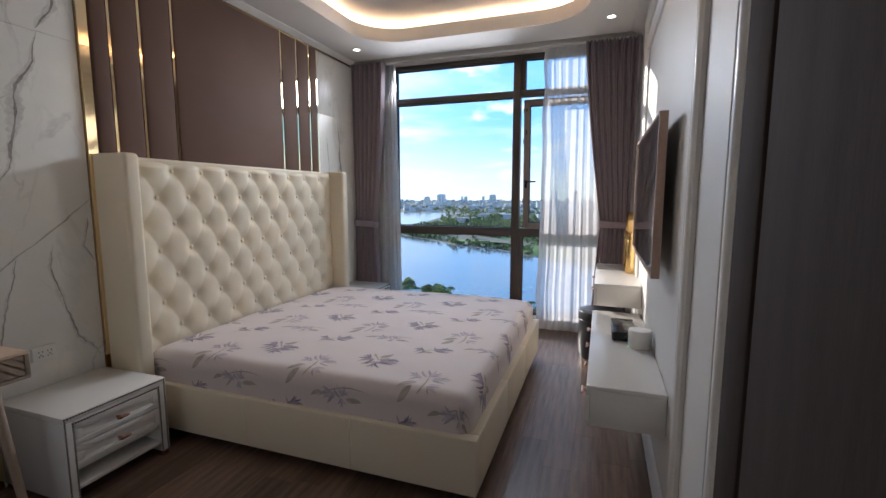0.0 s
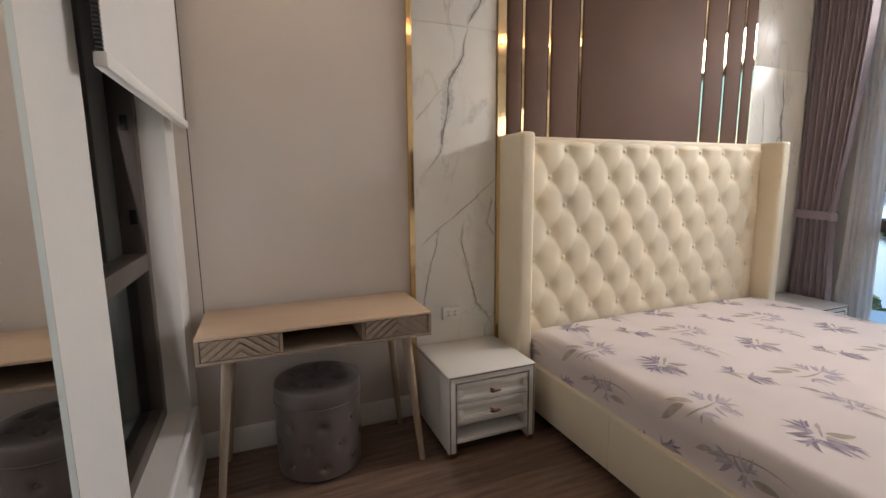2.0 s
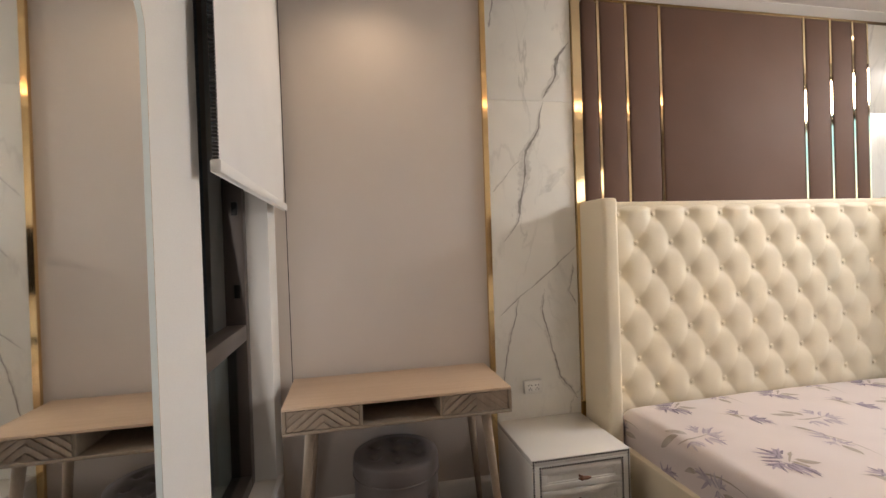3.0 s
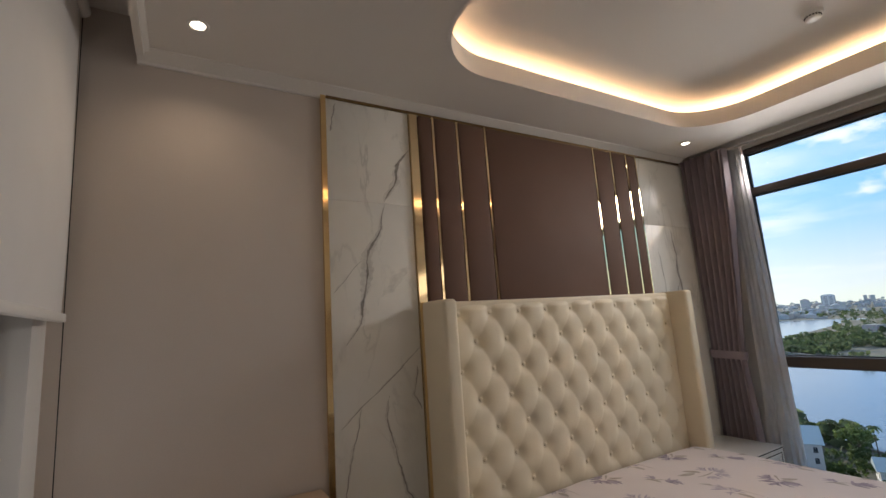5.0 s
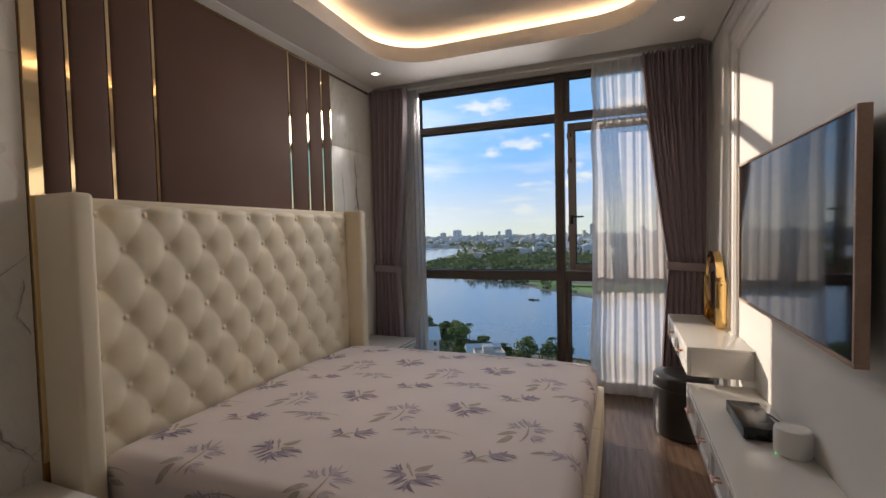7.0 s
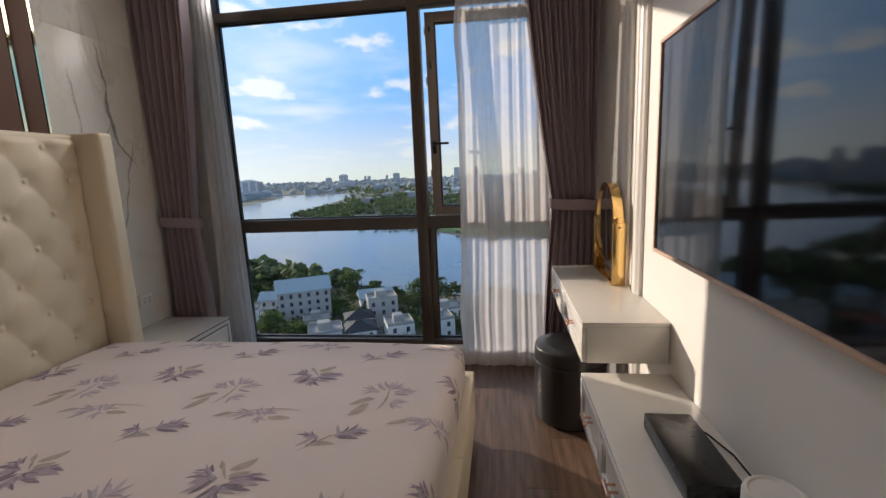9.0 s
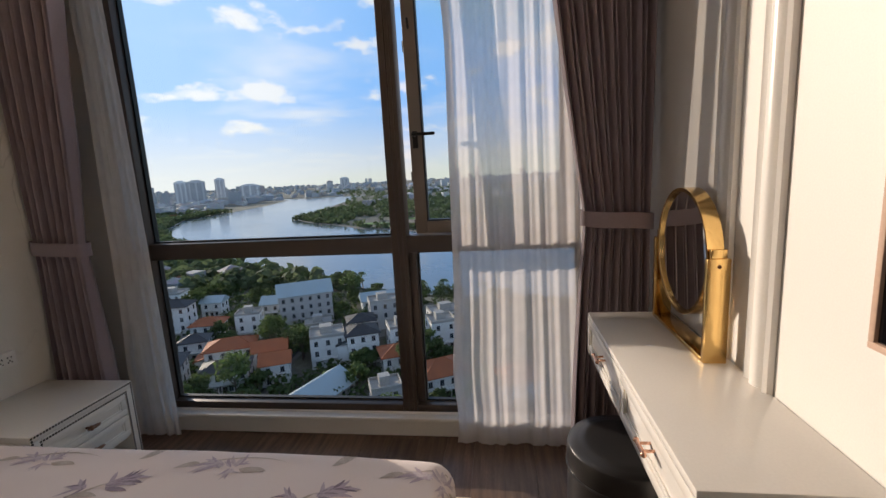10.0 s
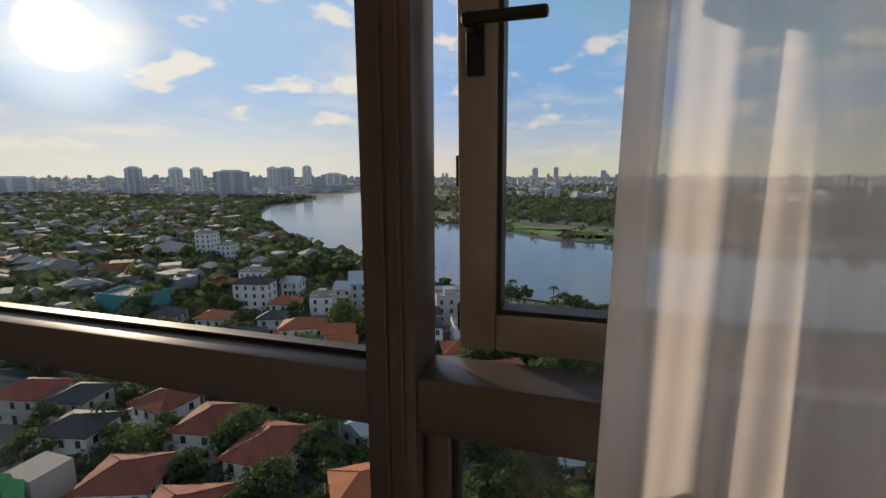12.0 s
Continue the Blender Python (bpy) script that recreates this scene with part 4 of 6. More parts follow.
def print_flowers():
    """The four motifs repeat over the sheet every 0.64 by 0.66 m."""
    rng = random.Random(7)
    for kind, x0, y0 in (("A", 0.31, 2.34), ("B", 0.64, 2.22), ("D", 0.53, 2.59), ("C", 0.24, 2.70)):
        for i in range(-1, 4):
            for j in range(-1, 4):
                px, py = x0 + 0.64 * i, y0 + 0.66 * j
                if MX0 + 0.03 < px < MX1 + 0.10 and MY0 - 0.185 < py < MY1 + 0.14:
                    sprig(kind, px, py, rng)


print_flowers()


# ---------------------------------------------------------------- nightstands
def drawer_front(bm, x, y0, y1, z0, z1, sgn=1, t=0.016, rim=0.028, recess=0.009):
    """Framed drawer front standing out from the plane x towards sgn."""
    xa, xb = x, x + sgn * t
    for b in ((y0, y1, z0, z0 + rim), (y0, y1, z1 - rim, z1), (y0, y0 + rim, z0 + rim, z1 - rim), (y1 - rim, y1, z0 + rim, z1 - rim)):
        box(bm, min(xa, xb), max(xa, xb), b[0], b[1], b[2], b[3], bevel=0.0025)
    xc = x + sgn * (t - recess)
    box(bm, min(xa, xc), max(xa, xc), y0 + rim - 0.001, y1 - rim + 0.001, z0 + rim - 0.001, z1 - rim + 0.001)
    m = 0.008
    for b in ((y0 + rim, y1 - rim, z0 + rim, z0 + rim + m), (y0 + rim, y1 - rim, z1 - rim - m, z1 - rim), (y0 + rim, y0 + rim + m, z0 + rim + m, z1 - rim - m), (y1 - rim - m, y1 - rim, z0 + rim + m, z1 - rim - m)):
        xd = x + sgn * (t - recess * 0.45)
        box(bm, min(xc, xd), max(xc, xd), b[0], b[1], b[2], b[3], bevel=0.002)
    return bm


def nightstand(y0, y1):
    x0, x1, h = 0.022, 0.500, 0.436
    ns = thing("nightstand", (0.26, (y0 + y1) / 2, 0), "white lacquered nightstand with two drawers and dark nailhead trim", "nightstand", group="nightstands beside the bed")
    f = 0.045
    part("side_panel", boxed(x0, x1, y0, y0 + f, 0.03, h - 0.03, bevel=0.003), LACQUER, ns)
    part("side_panel", boxed(x0, x1, y1 - f, y1, 0.03, h - 0.03, bevel=0.003), LACQUER, ns)
    part("back_panel", boxed(x0, x0 + 0.015, y0 + f, y1 - f, 0.03, h - 0.03), LACQUER, ns)
    part("shelf", boxed(x0 + 0.015, x1 - 0.004, y0 + f, y1 - f, 0.075, 0.093, bevel=0.002), LACQUER, ns)
    part("shelf", boxed(x0 + 0.015, x1 - 0.02, y0 + f, y1 - f, 0.160, 0.175), LACQUER, ns)
    part("top", boxed(x0, x1, y0, y1, h - 0.0295, h, bevel=0.004), LACQUER, ns)
    part("top_rail", boxed(x1 - 0.024, x1, y0 + f + 0.0005, y1 - f - 0.0005, h - 0.0475, h - 0.0298), LACQUER, ns)
    for z0, z1 in ((0.285, h - 0.048), (0.178, 0.281)):
        d = part("drawer", drawer_front(bmesh.new(), x1 - 0.018, y0 + f + 0.002, y1 - f - 0.002, z0, z1), LACQUER, ns, "white drawer with a raised frame")
        yc, zc = (y0 + y1) / 2, (z0 + z1) / 2
        bm = tube(bmesh.new(), (x1 - 0.006, yc - 0.012, zc), (x1 + 0.020, yc - 0.012, zc), 0.006, n=10)
        bmesh.ops.create_uvsphere(bm, u_segments=14, v_segments=8, radius=1, matrix=Matrix.LocRotScale((x1 + 0.022, yc, zc), None, (0.010, 0.034, 0.0085)))
        bmesh.ops.create_uvsphere(bm, u_segments=10, v_segments=6, radius=1, matrix=Matrix.LocRotScale((x1 + 0.022, yc - 0.014, zc + 0.002), None, (0.012, 0.012, 0.012)))
        part("handle", bm, COPPER, d, "aged copper drawer handle")
    bm = bmesh.new()
    r, pitch = 0.0056, 0.0125
    for inset in (0.009, f - 0.004):
        ys, zt, zb = (y0 + inset, y1 - inset), h - inset, 0.040
        n, m = round((ys[1] - ys[0]) / pitch), round((zt - zb) / pitch)
        pts = [(ys[0] + (ys[1] - ys[0]) * i / n, zt) for i in range(n + 1)] + [(y, zb + (zt - zb) * i / m) for y in ys for i in range(m)]
        for y, z in pts:
            bmesh.ops.create_cone(bm, cap_ends=False, segments=8, radius1=r, radius2=r * 0.45, depth=0.0036,
                                  matrix=Matrix.Translation((x1 + 0.0016, y, z)) @ Euler((0, radians(90), 0)).to_matrix().to_4x4())
            bmesh.ops.create_cone(bm, cap_ends=False, segments=8, radius1=r * 0.45, radius2=0.0, depth=0.0008,
                                  matrix=Matrix.Translation((x1 + 0.0038, y, z)) @ Euler((0, radians(90), 0)).to_matrix().to_4x4())
    tagged(part("nailhead_trim", bm, BEAD, ns, "two rows of dark bronze nailheads"), kind="stuff")
    for x, y in ((x0 + 0.03, y0 + 0.023), (x0 + 0.03, y1 - 0.023), (x1 - 0.025, y0 + 0.023), (x1 - 0.025, y1 - 0.023)):
        part("foot", boxed(x - 0.02, x + 0.02, y - 0.019, y + 0.019, 0.0, 0.031, bevel=0.003), COPPER, ns, "copper foot cap")
    return ns


nightstand(1.474, 1.972)
nightstand(4.260, 4.755)


# ---------------------------------------------------------------- desk and grey pouf
def build_desk():
    x0, x1, y0, y1, zt, zb = 0.025, 0.465, 0.40, 1.402, 0.772, 0.655
    desk = thing("desk", (0.24, 0.9, 0), "pale oak desk with chevron drawer fronts on splayed legs", "desk")
    part("tabletop", boxed(x0, x1, y0, y1, zt - 0.014, zt, bevel=0.003), OAK_TOP, desk, "pale oak desk top")
    bm = boxed(x0, x1, y0, y1, zb, zb + 0.014, bevel=0.002)
    for a, b in ((y0, y0 + 0.016), (y1 - 0.016, y1)):
        box(bm, x0, x1, a, b, zb + 0.0145, zt - 0.0145, bevel=0.001)
    for y in (y0 + 0.325, y1 - 0.325):
        box(bm, x0 + 0.02, x1 - 0.004, y - 0.006, y + 0.006, zb + 0.0145, zt - 0.0145)
    box(bm, x0, x0 + 0.018, y0 + 0.017, y1 - 0.017, zb + 0.0145, zt - 0.0145)
    part("carcass", bm, OAK_GREY, desk, "greyed oak carcass with an open middle shelf")
    for a, b in ((y0 + 0.019, y0 + 0.316), (y1 - 0.316, y1 - 0.019)):
        z0, z1 = zb + 0.017, zt - 0.017
        drawer = part("drawer", boxed(x0 + 0.03, x1 - 0.010, a, b, z0, z1), OAK_GREY, desk, "oak drawer with carved chevron slats")
        mid = (a + b) / 2
        for half in ((a, mid), (mid, b)):
            s = 1 if half[0] == a else -1
            w, gap = 0.027, 0.007
            rect = [(half[0], z0), (half[1], z0), (half[1], z1), (half[0], z1)]
            lo = min(y * -s * 0.78 + z for y, z in rect)
            hi = max(y * -s * 0.78 + z for y, z in rect)
            k = lo
            while k < hi:
                pl = clip(clip(rect, -s * 0.78, 1, k + w), s * 0.78, -1, -k - gap * 0.5)
                if len(pl) > 2:
                    part("slat", prism(bmesh.new(), [(x1 - 0.0098, y, z) for y, z in pl], (0.0075, 0, 0)), OAK_GREY, drawer)
                k += w + gap
    for x, y, tx, ty in ((x1 - 0.06, y1 - 0.11, x1 - 0.035, y1 - 0.045), (x1 - 0.06, y0 + 0.11, x1 - 0.035, y0 + 0.045),
                         (x0 + 0.07, y1 - 0.11, x0 + 0.045, y1 - 0.055), (x0 + 0.07, y0 + 0.11, x0 + 0.045, y0 + 0.055)):
        part("leg", tube(bmesh.new(), (tx, ty, 0.0), (x, y, zb - 0.0005), 0.014, 0.023, n=16), OAK_GREY, desk, "round tapered oak leg")


build_desk()


def pouf(name, cx, cy, r, h, mat, label, tufted):
    p = thing(name, (cx, cy, 0), label, "pouf")

    def side_face(u, v):
        a, z = u * math.tau, 0.012 + v * (h - 0.10)
        rr = r
        if tufted:
            for row, zb in enumerate((0.07, 0.17, 0.27)):
                k = u * 8 - 0.5 * (row % 2)
                d = math.hypot((k - round(k)) / 8 * math.tau * r, z - zb)
                rr -= 0.013 * math.exp(-(d / 0.020) ** 2) + 0.004 * math.exp(-d / 0.03)
        rr *= 1 + 0.02 * math.sin(math.pi * v)
        return (cx + rr * math.cos(a), cy + rr * math.sin(a), z)
    part("side", sheet(bmesh.new(), 120, 30, side_face), mat, p, angle=180)

    def lid_face(u, v):
        a = u * math.tau
        if v < 0.45:
            k = v / 0.45
            rr, z = r * (1.015 + 0.012 * math.sin(math.pi * k)), h - 0.088 + 0.065 * k
        else:
            k = (v - 0.45) / 0.55
            rr = r * (1.015 - k * 1.015) if k > 0.15 else r * (1.015 - 0.15 * k)
            z = h - 0.023 + 0.023 * math.sin(min(1, k * 3) * math.pi / 2)
        x, y = rr * math.cos(a), rr * math.sin(a)
        if tufted and v > 0.45:
            d = min(math.hypot(x - qx, y - qy) for qx, qy in pins)
            z -= 0.018 * math.exp(-(d / 0.020) ** 2) + 0.008 * math.exp(-d / 0.03)
        return (cx + x, cy + y, z)
    pins = [(0, 0)] + [(r * 0.58 * math.cos(i * math.tau / 6), r * 0.58 * math.sin(i * math.tau / 6)) for i in range(6)]
    part("lid", sheet(bmesh.new(), 96, 44, lid_face), mat, p, "padded round lid", angle=180)
    bm = bmesh.new()
    n, m = 72, 8
    rings = [[bm.verts.new((cx + (r * 1.02 + 0.004 * math.cos(j * math.tau / m)) * math.cos(i * math.tau / n), cy + (r * 1.02 + 0.004 * math.cos(j * math.tau / m)) * math.sin(i * math.tau / n),
                             h - 0.089 + 0.004 * math.sin(j * math.tau / m))) for j in range(m)] for i in range(n)]
    for i in range(n):
        for j in range(m):
            bm.faces.new((rings[i][j], rings[(i + 1) % n][j], rings[(i + 1) % n][(j + 1) % m], rings[i][(j + 1) % m]))
    part("piping", bm, mat, p)
    part("base", tube(bmesh.new(), (cx, cy, 0), (cx, cy, 0.014), r * 0.94, n=40), PLASTIC_BLACK, p)
    if tufted:
        for qx, qy in pins:
            part("button", lathe(bmesh.new(), [(0.010, 0), (0.009, 0.004), (0, 0.007)], (cx + qx, cy + qy, h - 0.020), n=10), mat, p)
        for row, z in enumerate((0.07, 0.17, 0.27)):
            for k in range(8):
                a = (k + 0.5 * (row % 2)) / 8 * math.tau
                rr = r - 0.010
                part("button", bead_at((cx + rr * math.cos(a), cy + rr * math.sin(a), z), 0.010), mat, p)


def bead_at(c, r):
    bm = bead_mesh(r)
    bmesh.ops.translate(bm, verts=bm.verts, vec=c)
    return bm


pouf("grey_pouf", 0.235, 0.885, 0.20, 0.448, LEATHER_GREY, "round grey buttoned leatherette pouf under the desk", True)
pouf("black_pouf", 2.740, 4.36, 0.188, 0.425, LEATHER_BLACK, "round black leatherette pouf under the dressing table", False)


# ---------------------------------------------------------------- wall-hung console and dressing table
def hung_cabinet(name, x0, y0, y1, z0, z1, n, label, category):
    c = thing(name, (2.85, (y0 + y1) / 2, z0), label, category)
    part("body", boxed(x0 + 0.020, EAST - 0.004, y0, y1, z0, z1 - 0.019, bevel=0.002), LACQUER, c)
    part("top", boxed(x0 + 0.003, EAST - 0.002, y0 - 0.001, y1 + 0.001, z1 - 0.0185, z1, bevel=0.003), LACQUER, c)
    step = (y1 - y0) / n
    for i in range(n):
        a, b = y0 + i * step + 0.002, y0 + (i + 1) * step - 0.002
        d = part("drawer", drawer_front(bmesh.new(), x0 + 0.0195, a, b, z0 + 0.002, z1 - 0.0195, sgn=-1, t=0.018, rim=0.030, recess=0.010), LACQUER, c, "white framed drawer front")
        yc, zc = (a + b) / 2, (z0 + z1) / 2 - 0.004
        bm = bmesh.new()
        for yy in (yc - 0.016, yc + 0.016):
            tube(bm, (x0 + 0.012, yy, zc), (x0 - 0.016, yy, zc), 0.004, n=8)
        tube(bm, (x0 - 0.018, yc - 0.030, zc), (x0 - 0.018, yc + 0.030, zc), 0.0058, n=10)
        for yy in (yc - 0.030, yc + 0.030):
            bmesh.ops.create_uvsphere(bm, u_segments=8, v_segments=6, radius=0.0075, matrix=Matrix.Translation((x0 - 0.018, yy, zc)))
        part("handle", bm, ROSE, d, "rose gold bar handle")
    return c


hung_cabinet("media_console", 2.670, 2.265, 3.645, 0.400, 0.585, 4, "white wall-hung media console with four drawers", "console")
hung_cabinet("dressing_table", 2.675, 3.660, 4.690, 0.617, 0.780, 2, "white wall-hung dressing table with two drawers", "dressing table")


def vanity_mirror():
    x0, x1, yc, y0, y1, z0, zp, zc, r = 2.911, 2.974, 4.426, 4.200, 4.652, 0.780, 1.088, 1.072, 0.2055
    vm = thing("vanity_mirror", (2.93, yc, z0), "round table mirror in a brushed gold block stand", "mirror")
    t = 0.020
    part("base_plate", boxed(x0, x1, y0 + t, y1 - t, z0, z0 + 0.014, bevel=0.002), GOLD_SATIN, vm, "brushed gold base plate")
    for ya in (y0, y1 - t):
        part("post", boxed(x0, x1, ya, ya + t, z0, zp, bevel=0.0025), GOLD_SATIN, vm, "brushed gold upright block")
    for ya in (y0 + 0.003, y1 - 0.017):
        part("pivot_block", boxed(x0 + 0.010, x1 - 0.010, ya, ya + 0.014, zp, zp + 0.026, bevel=0.002), GOLD_SATIN, vm)
    bm = bmesh.new()
    n, prof = 72, [(r, x0 + 0.008), (r, x1 - 0.010), (r - 0.013, x1 - 0.010), (r - 0.013, x0 + 0.010), (r - 0.009, x0 + 0.008)]
    rings = [[bm.verts.new((x, yc + q * math.cos(i * math.tau / n), zc + q * math.sin(i * math.tau / n))) for q, x in prof] for i in range(n)]
    for i in range(n):
        for j in range(len(prof)):
            k = (j + 1) % len(prof)
            bm.faces.new((rings[i][j], rings[(i + 1) % n][j], rings[(i + 1) % n][k], rings[i][k]))
    part("rim", bm, GOLD_SATIN, vm, "broad brushed gold mirror rim")
    bm = tube(bmesh.new(), (x0 + 0.018, yc, zc), (x0 + 0.027, yc, zc), r - 0.0132, n=72)
    part("mirror_glass", bm, MIRROR, vm)
    for y in (y0 - 0.0005, y1 + 0.0005):
        part("pivot_screw", bead_at(((x0 + x1) / 2, y, zp - 0.022), 0.006), COPPER, vm, "small round pivot screw")


vanity_mirror()

# television
tv = thing("television", (2.95, 3.0, 1.055), "wall-hung black television in a wood-toned frame", "television")
TY0, TY1, TZ0, TZ1 = 2.385, 3.650, 1.055, 1.768
bm = bmesh.new()
for b in ((TY0, TY1, TZ0, TZ0 + 0.012), (TY0, TY1, TZ1 - 0.012, TZ1), (TY0, TY0 + 0.012, TZ0 + 0.012, TZ1 - 0.012), (TY1 - 0.012, TY1, TZ0 + 0.012, TZ1 - 0.012)):
    box(bm, 2.918, 2.953, b[0], b[1], b[2], b[3], bevel=0.0015)
part("frame", bm, material("tan_wood_frame", (0.52, 0.36, 0.27), 0.45, vary=0.06, scale=10, fine=90, bump=0.05), tv, "tan wood-toned frame")
part("screen", boxed(2.924, 2.930, TY0 + 0.0125, TY1 - 0.0125, TZ0 + 0.0125, TZ1 - 0.0125), SCREEN, tv, "glossy black screen")
part("back_case", boxed(2.931, 2.950, TY0 + 0.014, TY1 - 0.014, TZ0 + 0.014, TZ1 - 0.014), PLASTIC_BLACK, tv)
part("wall_mount", boxed(2.950, 2.999, 2.80, 3.20, 1.30, 1.55), BLACK_METAL, tv)

# set-top box, speaker, cable
stb = thing("set_top_box", (2.855, 3.11, 0.585), "flat black media box lying on the console", "media box")
part("case", boxed(2.790, 2.920, 2.955, 3.270, 0.589, 0.638, bevel=0.004), PLASTIC_BLACK, stb)
bm = bmesh.new()
for x in (2.805, 2.905):
    for y in (2.97, 3.255):
        tube(bm, (x, y, 0.585), (x, y, 0.5895), 0.008)
part("foot", bm, RUBBER, stb)
speaker = thing("smart_speaker", (2.932, 2.88, 0.585), "white round smart speaker with a green light", "speaker")
part("body", lathe(bmesh.new(), [(0, 0), (0.054, 0), (0.058, 0.004), (0.060, 0.012), (0.060, 0.092), (0.057, 0.100), (0.050, 0.102), (0.046, 0.099), (0, 0.099)], (2.932, 2.88, 0.585), n=48), PLASTIC_WHITE, speaker)
part("status_light", tube(bmesh.new(), (2.8736, 2.860, 0.5905), (2.8716, 2.859, 0.5905), 0.0025), GREEN_LED, speaker)
bm = bmesh.new()
pts = [Vector((2.975, 2.92, 0.60)), Vector((2.985, 2.97, 0.589)), Vector((2.985, 3.15, 0.588)), Vector((2.95, 3.23, 0.60)), Vector((2.918, 3.24, 0.61))]
for a, b in zip(pts, pts[1:]):
    tube(bm, a, b, 0.003, n=6)
solid("power_cable", bm, PLASTIC_BLACK, "thin black cable behind the media box", "cable", (2.97, 3.05, 0.588))


# ---------------------------------------------------------------- curtains
def curtain_cloth(x_top, x_tie, x_bot, y, z_tie, folds, amp, z0=0.02, z1=2.845, lean=0.0, seed=0, loose=False, part_of=1.0, lift=0.0):
    """Pleated cloth; each x pair gives its left and right edge at top, tie and foot."""
    def f(u, v):
        u *= part_of
        z = z0 + (z1 - z0) * v
        if z_tie is None:
            k, fwd = v, 0.0
            a = [x_bot[i] + (x_top[i] - x_bot[i]) * k for i in (0, 1)]
            sq = 1.0
        elif z > z_tie:
            k = (z - z_tie) / (z1 - z_tie)
            k = 1 - (1 - k) ** 1.35
            a = [x_tie[i] + (x_top[i] - x_tie[i]) * k for i in (0, 1)]
            sq, fwd = 0.45 + 0.55 * k, 1 - k
        else:
            k = (z_tie - z) / (z_tie - z0)
            k = 1 - (1 - k) ** 1.5
            a = [x_tie[i] + (x_bot[i] - x_tie[i]) * k for i in (0, 1)]
            sq, fwd = 0.45 + 0.45 * k, 1 - 0.25 * k
        w = noise.noise(Vector((u * 5 + seed, v * 1.3, seed)))
        ph = u * folds * math.tau + 0.9 * w
        s = math.sin(ph)
        if loose:
            ph += 2.6 * noise.noise(Vector((u * 4.1 + seed * 2, v * 0.5, 3.3)))
            k2 = 0.5 + 0.5 * math.sin(ph)
            s = 1.6 * k2 ** 1.8 - 0.6 + 0.5 * noise.noise(Vector((u * 9, v * 1.6, seed))) + 0.25 * math.sin(ph * 2.3 + 1)
        else:
            s = 0.9 - 1.9 * abs(math.sin(ph / 2)) ** 0.75 + 0.12 * math.sin(ph * 1.5 + seed)
        return (a[0] + (a[1] - a[0]) * u + 0.10 * amp * math.cos(ph * 0.5 + seed) + (0.009 * math.sin(v * 17 + 3 * math.sin(v * 7)) * (1 - u) ** 3 if loose else 0.0), y - lean * fwd - lift + amp * sq * s + 0.012 * w, z)
    return sheet(bmesh.new(), max(10, int(folds * 18 * part_of)), 60, f)


def tie_band(bm, x0, x1, y, d, z, h):
    def f(u, v):
        a = u * math.tau
        c, s = math.cos(a), math.sin(a)
        return ((x0 + x1) / 2 + (x1 - x0) / 2 * math.copysign(abs(c) ** 0.55, c), y + d * math.copysign(abs(s) ** 0.55, s), z + h * (v - 0.5) - 0.012 * (c + 1))
    return sheet(bm, 48, 4, f)


for nm, xt, xm, xb, y, zt, folds, lbl in (("curtain", (0.028, 0.430), (0.040, 0.305), (0.030, 0.345), 4.835, 1.11, 13, "mauve-grey pleated curtain tied back beside the bed"),
                                          ("curtain", (2.505, 2.972), (2.695, 2.960), (2.635, 2.965), 4.880, 1.145, 14, "mauve-grey pleated curtain tied back beside the dressing table")):
    c = thing(nm, ((xt[0] + xt[1]) / 2, y, 0.02), lbl, "curtain", group="window curtains")
    part("cloth", curtain_cloth(xt, xm, xb, y, zt, folds, 0.050, lean=0.01, seed=xt[0] * 3), CURTAIN, c, angle=180)
    part("tie_back", tie_band(bmesh.new(), max(xm[0] - 0.015, 0.03), min(xm[1] + 0.015, 2.975), y - 0.01, 0.052, zt, 0.066), CURTAIN, c, "mauve cloth tie-back band", angle=60)
for xt, xb, folds, lbl, sd in (((0.36, 0.505), (0.31, 0.560), 4, "white sheer curtain gathered beside the bed", 1.0),
                               ((2.125, 2.700), (2.090, 2.740), 8, "white sheer curtain half drawn over the window", 4.0)):
    c = thing("sheer_curtain", ((xt[0] + xt[1]) / 2, 4.945, 0.02), lbl, "curtain", group="sheer curtains")
    part("cloth", curtain_cloth(xt, xt, xb, 4.945, None, folds, 0.0085, seed=sd, loose=True), SHEER, c, angle=180)
    part("side_hem", curtain_cloth(xt, xt, xb, 4.945, None, folds, 0.0085, seed=sd, loose=True, part_of=0.055, lift=0.003), SHEER, c, "doubled white hem", angle=180)


# ---------------------------------------------------------------- small fixtures
def wall_socket(y0, y1, z0, z1):
    s = thing("wall_socket", (0.02, (y0 + y1) / 2, z0), "white double wall socket on the marble", "socket", group="wall sockets")
    part("plate", boxed(0.0205, 0.045, y0, y1, z0, z1, bevel=0.003), PLASTIC_WHITE, s)
    bm = bmesh.new()
    for k in (0.32, 0.70):
        y, z = y0 + (y1 - y0) * k, (z0 + z1) / 2
        for dy, dz in ((-0.008, 0.010), (0.008, 0.010), (0, -0.006), (-0.008, -0.014), (0.008, -0.014)):
            box(bm, 0.0445, 0.0458, y + dy - 0.0022, y + dy + 0.0022, z + dz - 0.0035, z + dz + 0.0035)
    part("pin_holes", bm, PLASTIC_BLACK, s)


wall_socket(1.63, 1.735, 0.578, 0.650)
wall_socket(4.52, 4.625, 0.578, 0.650)


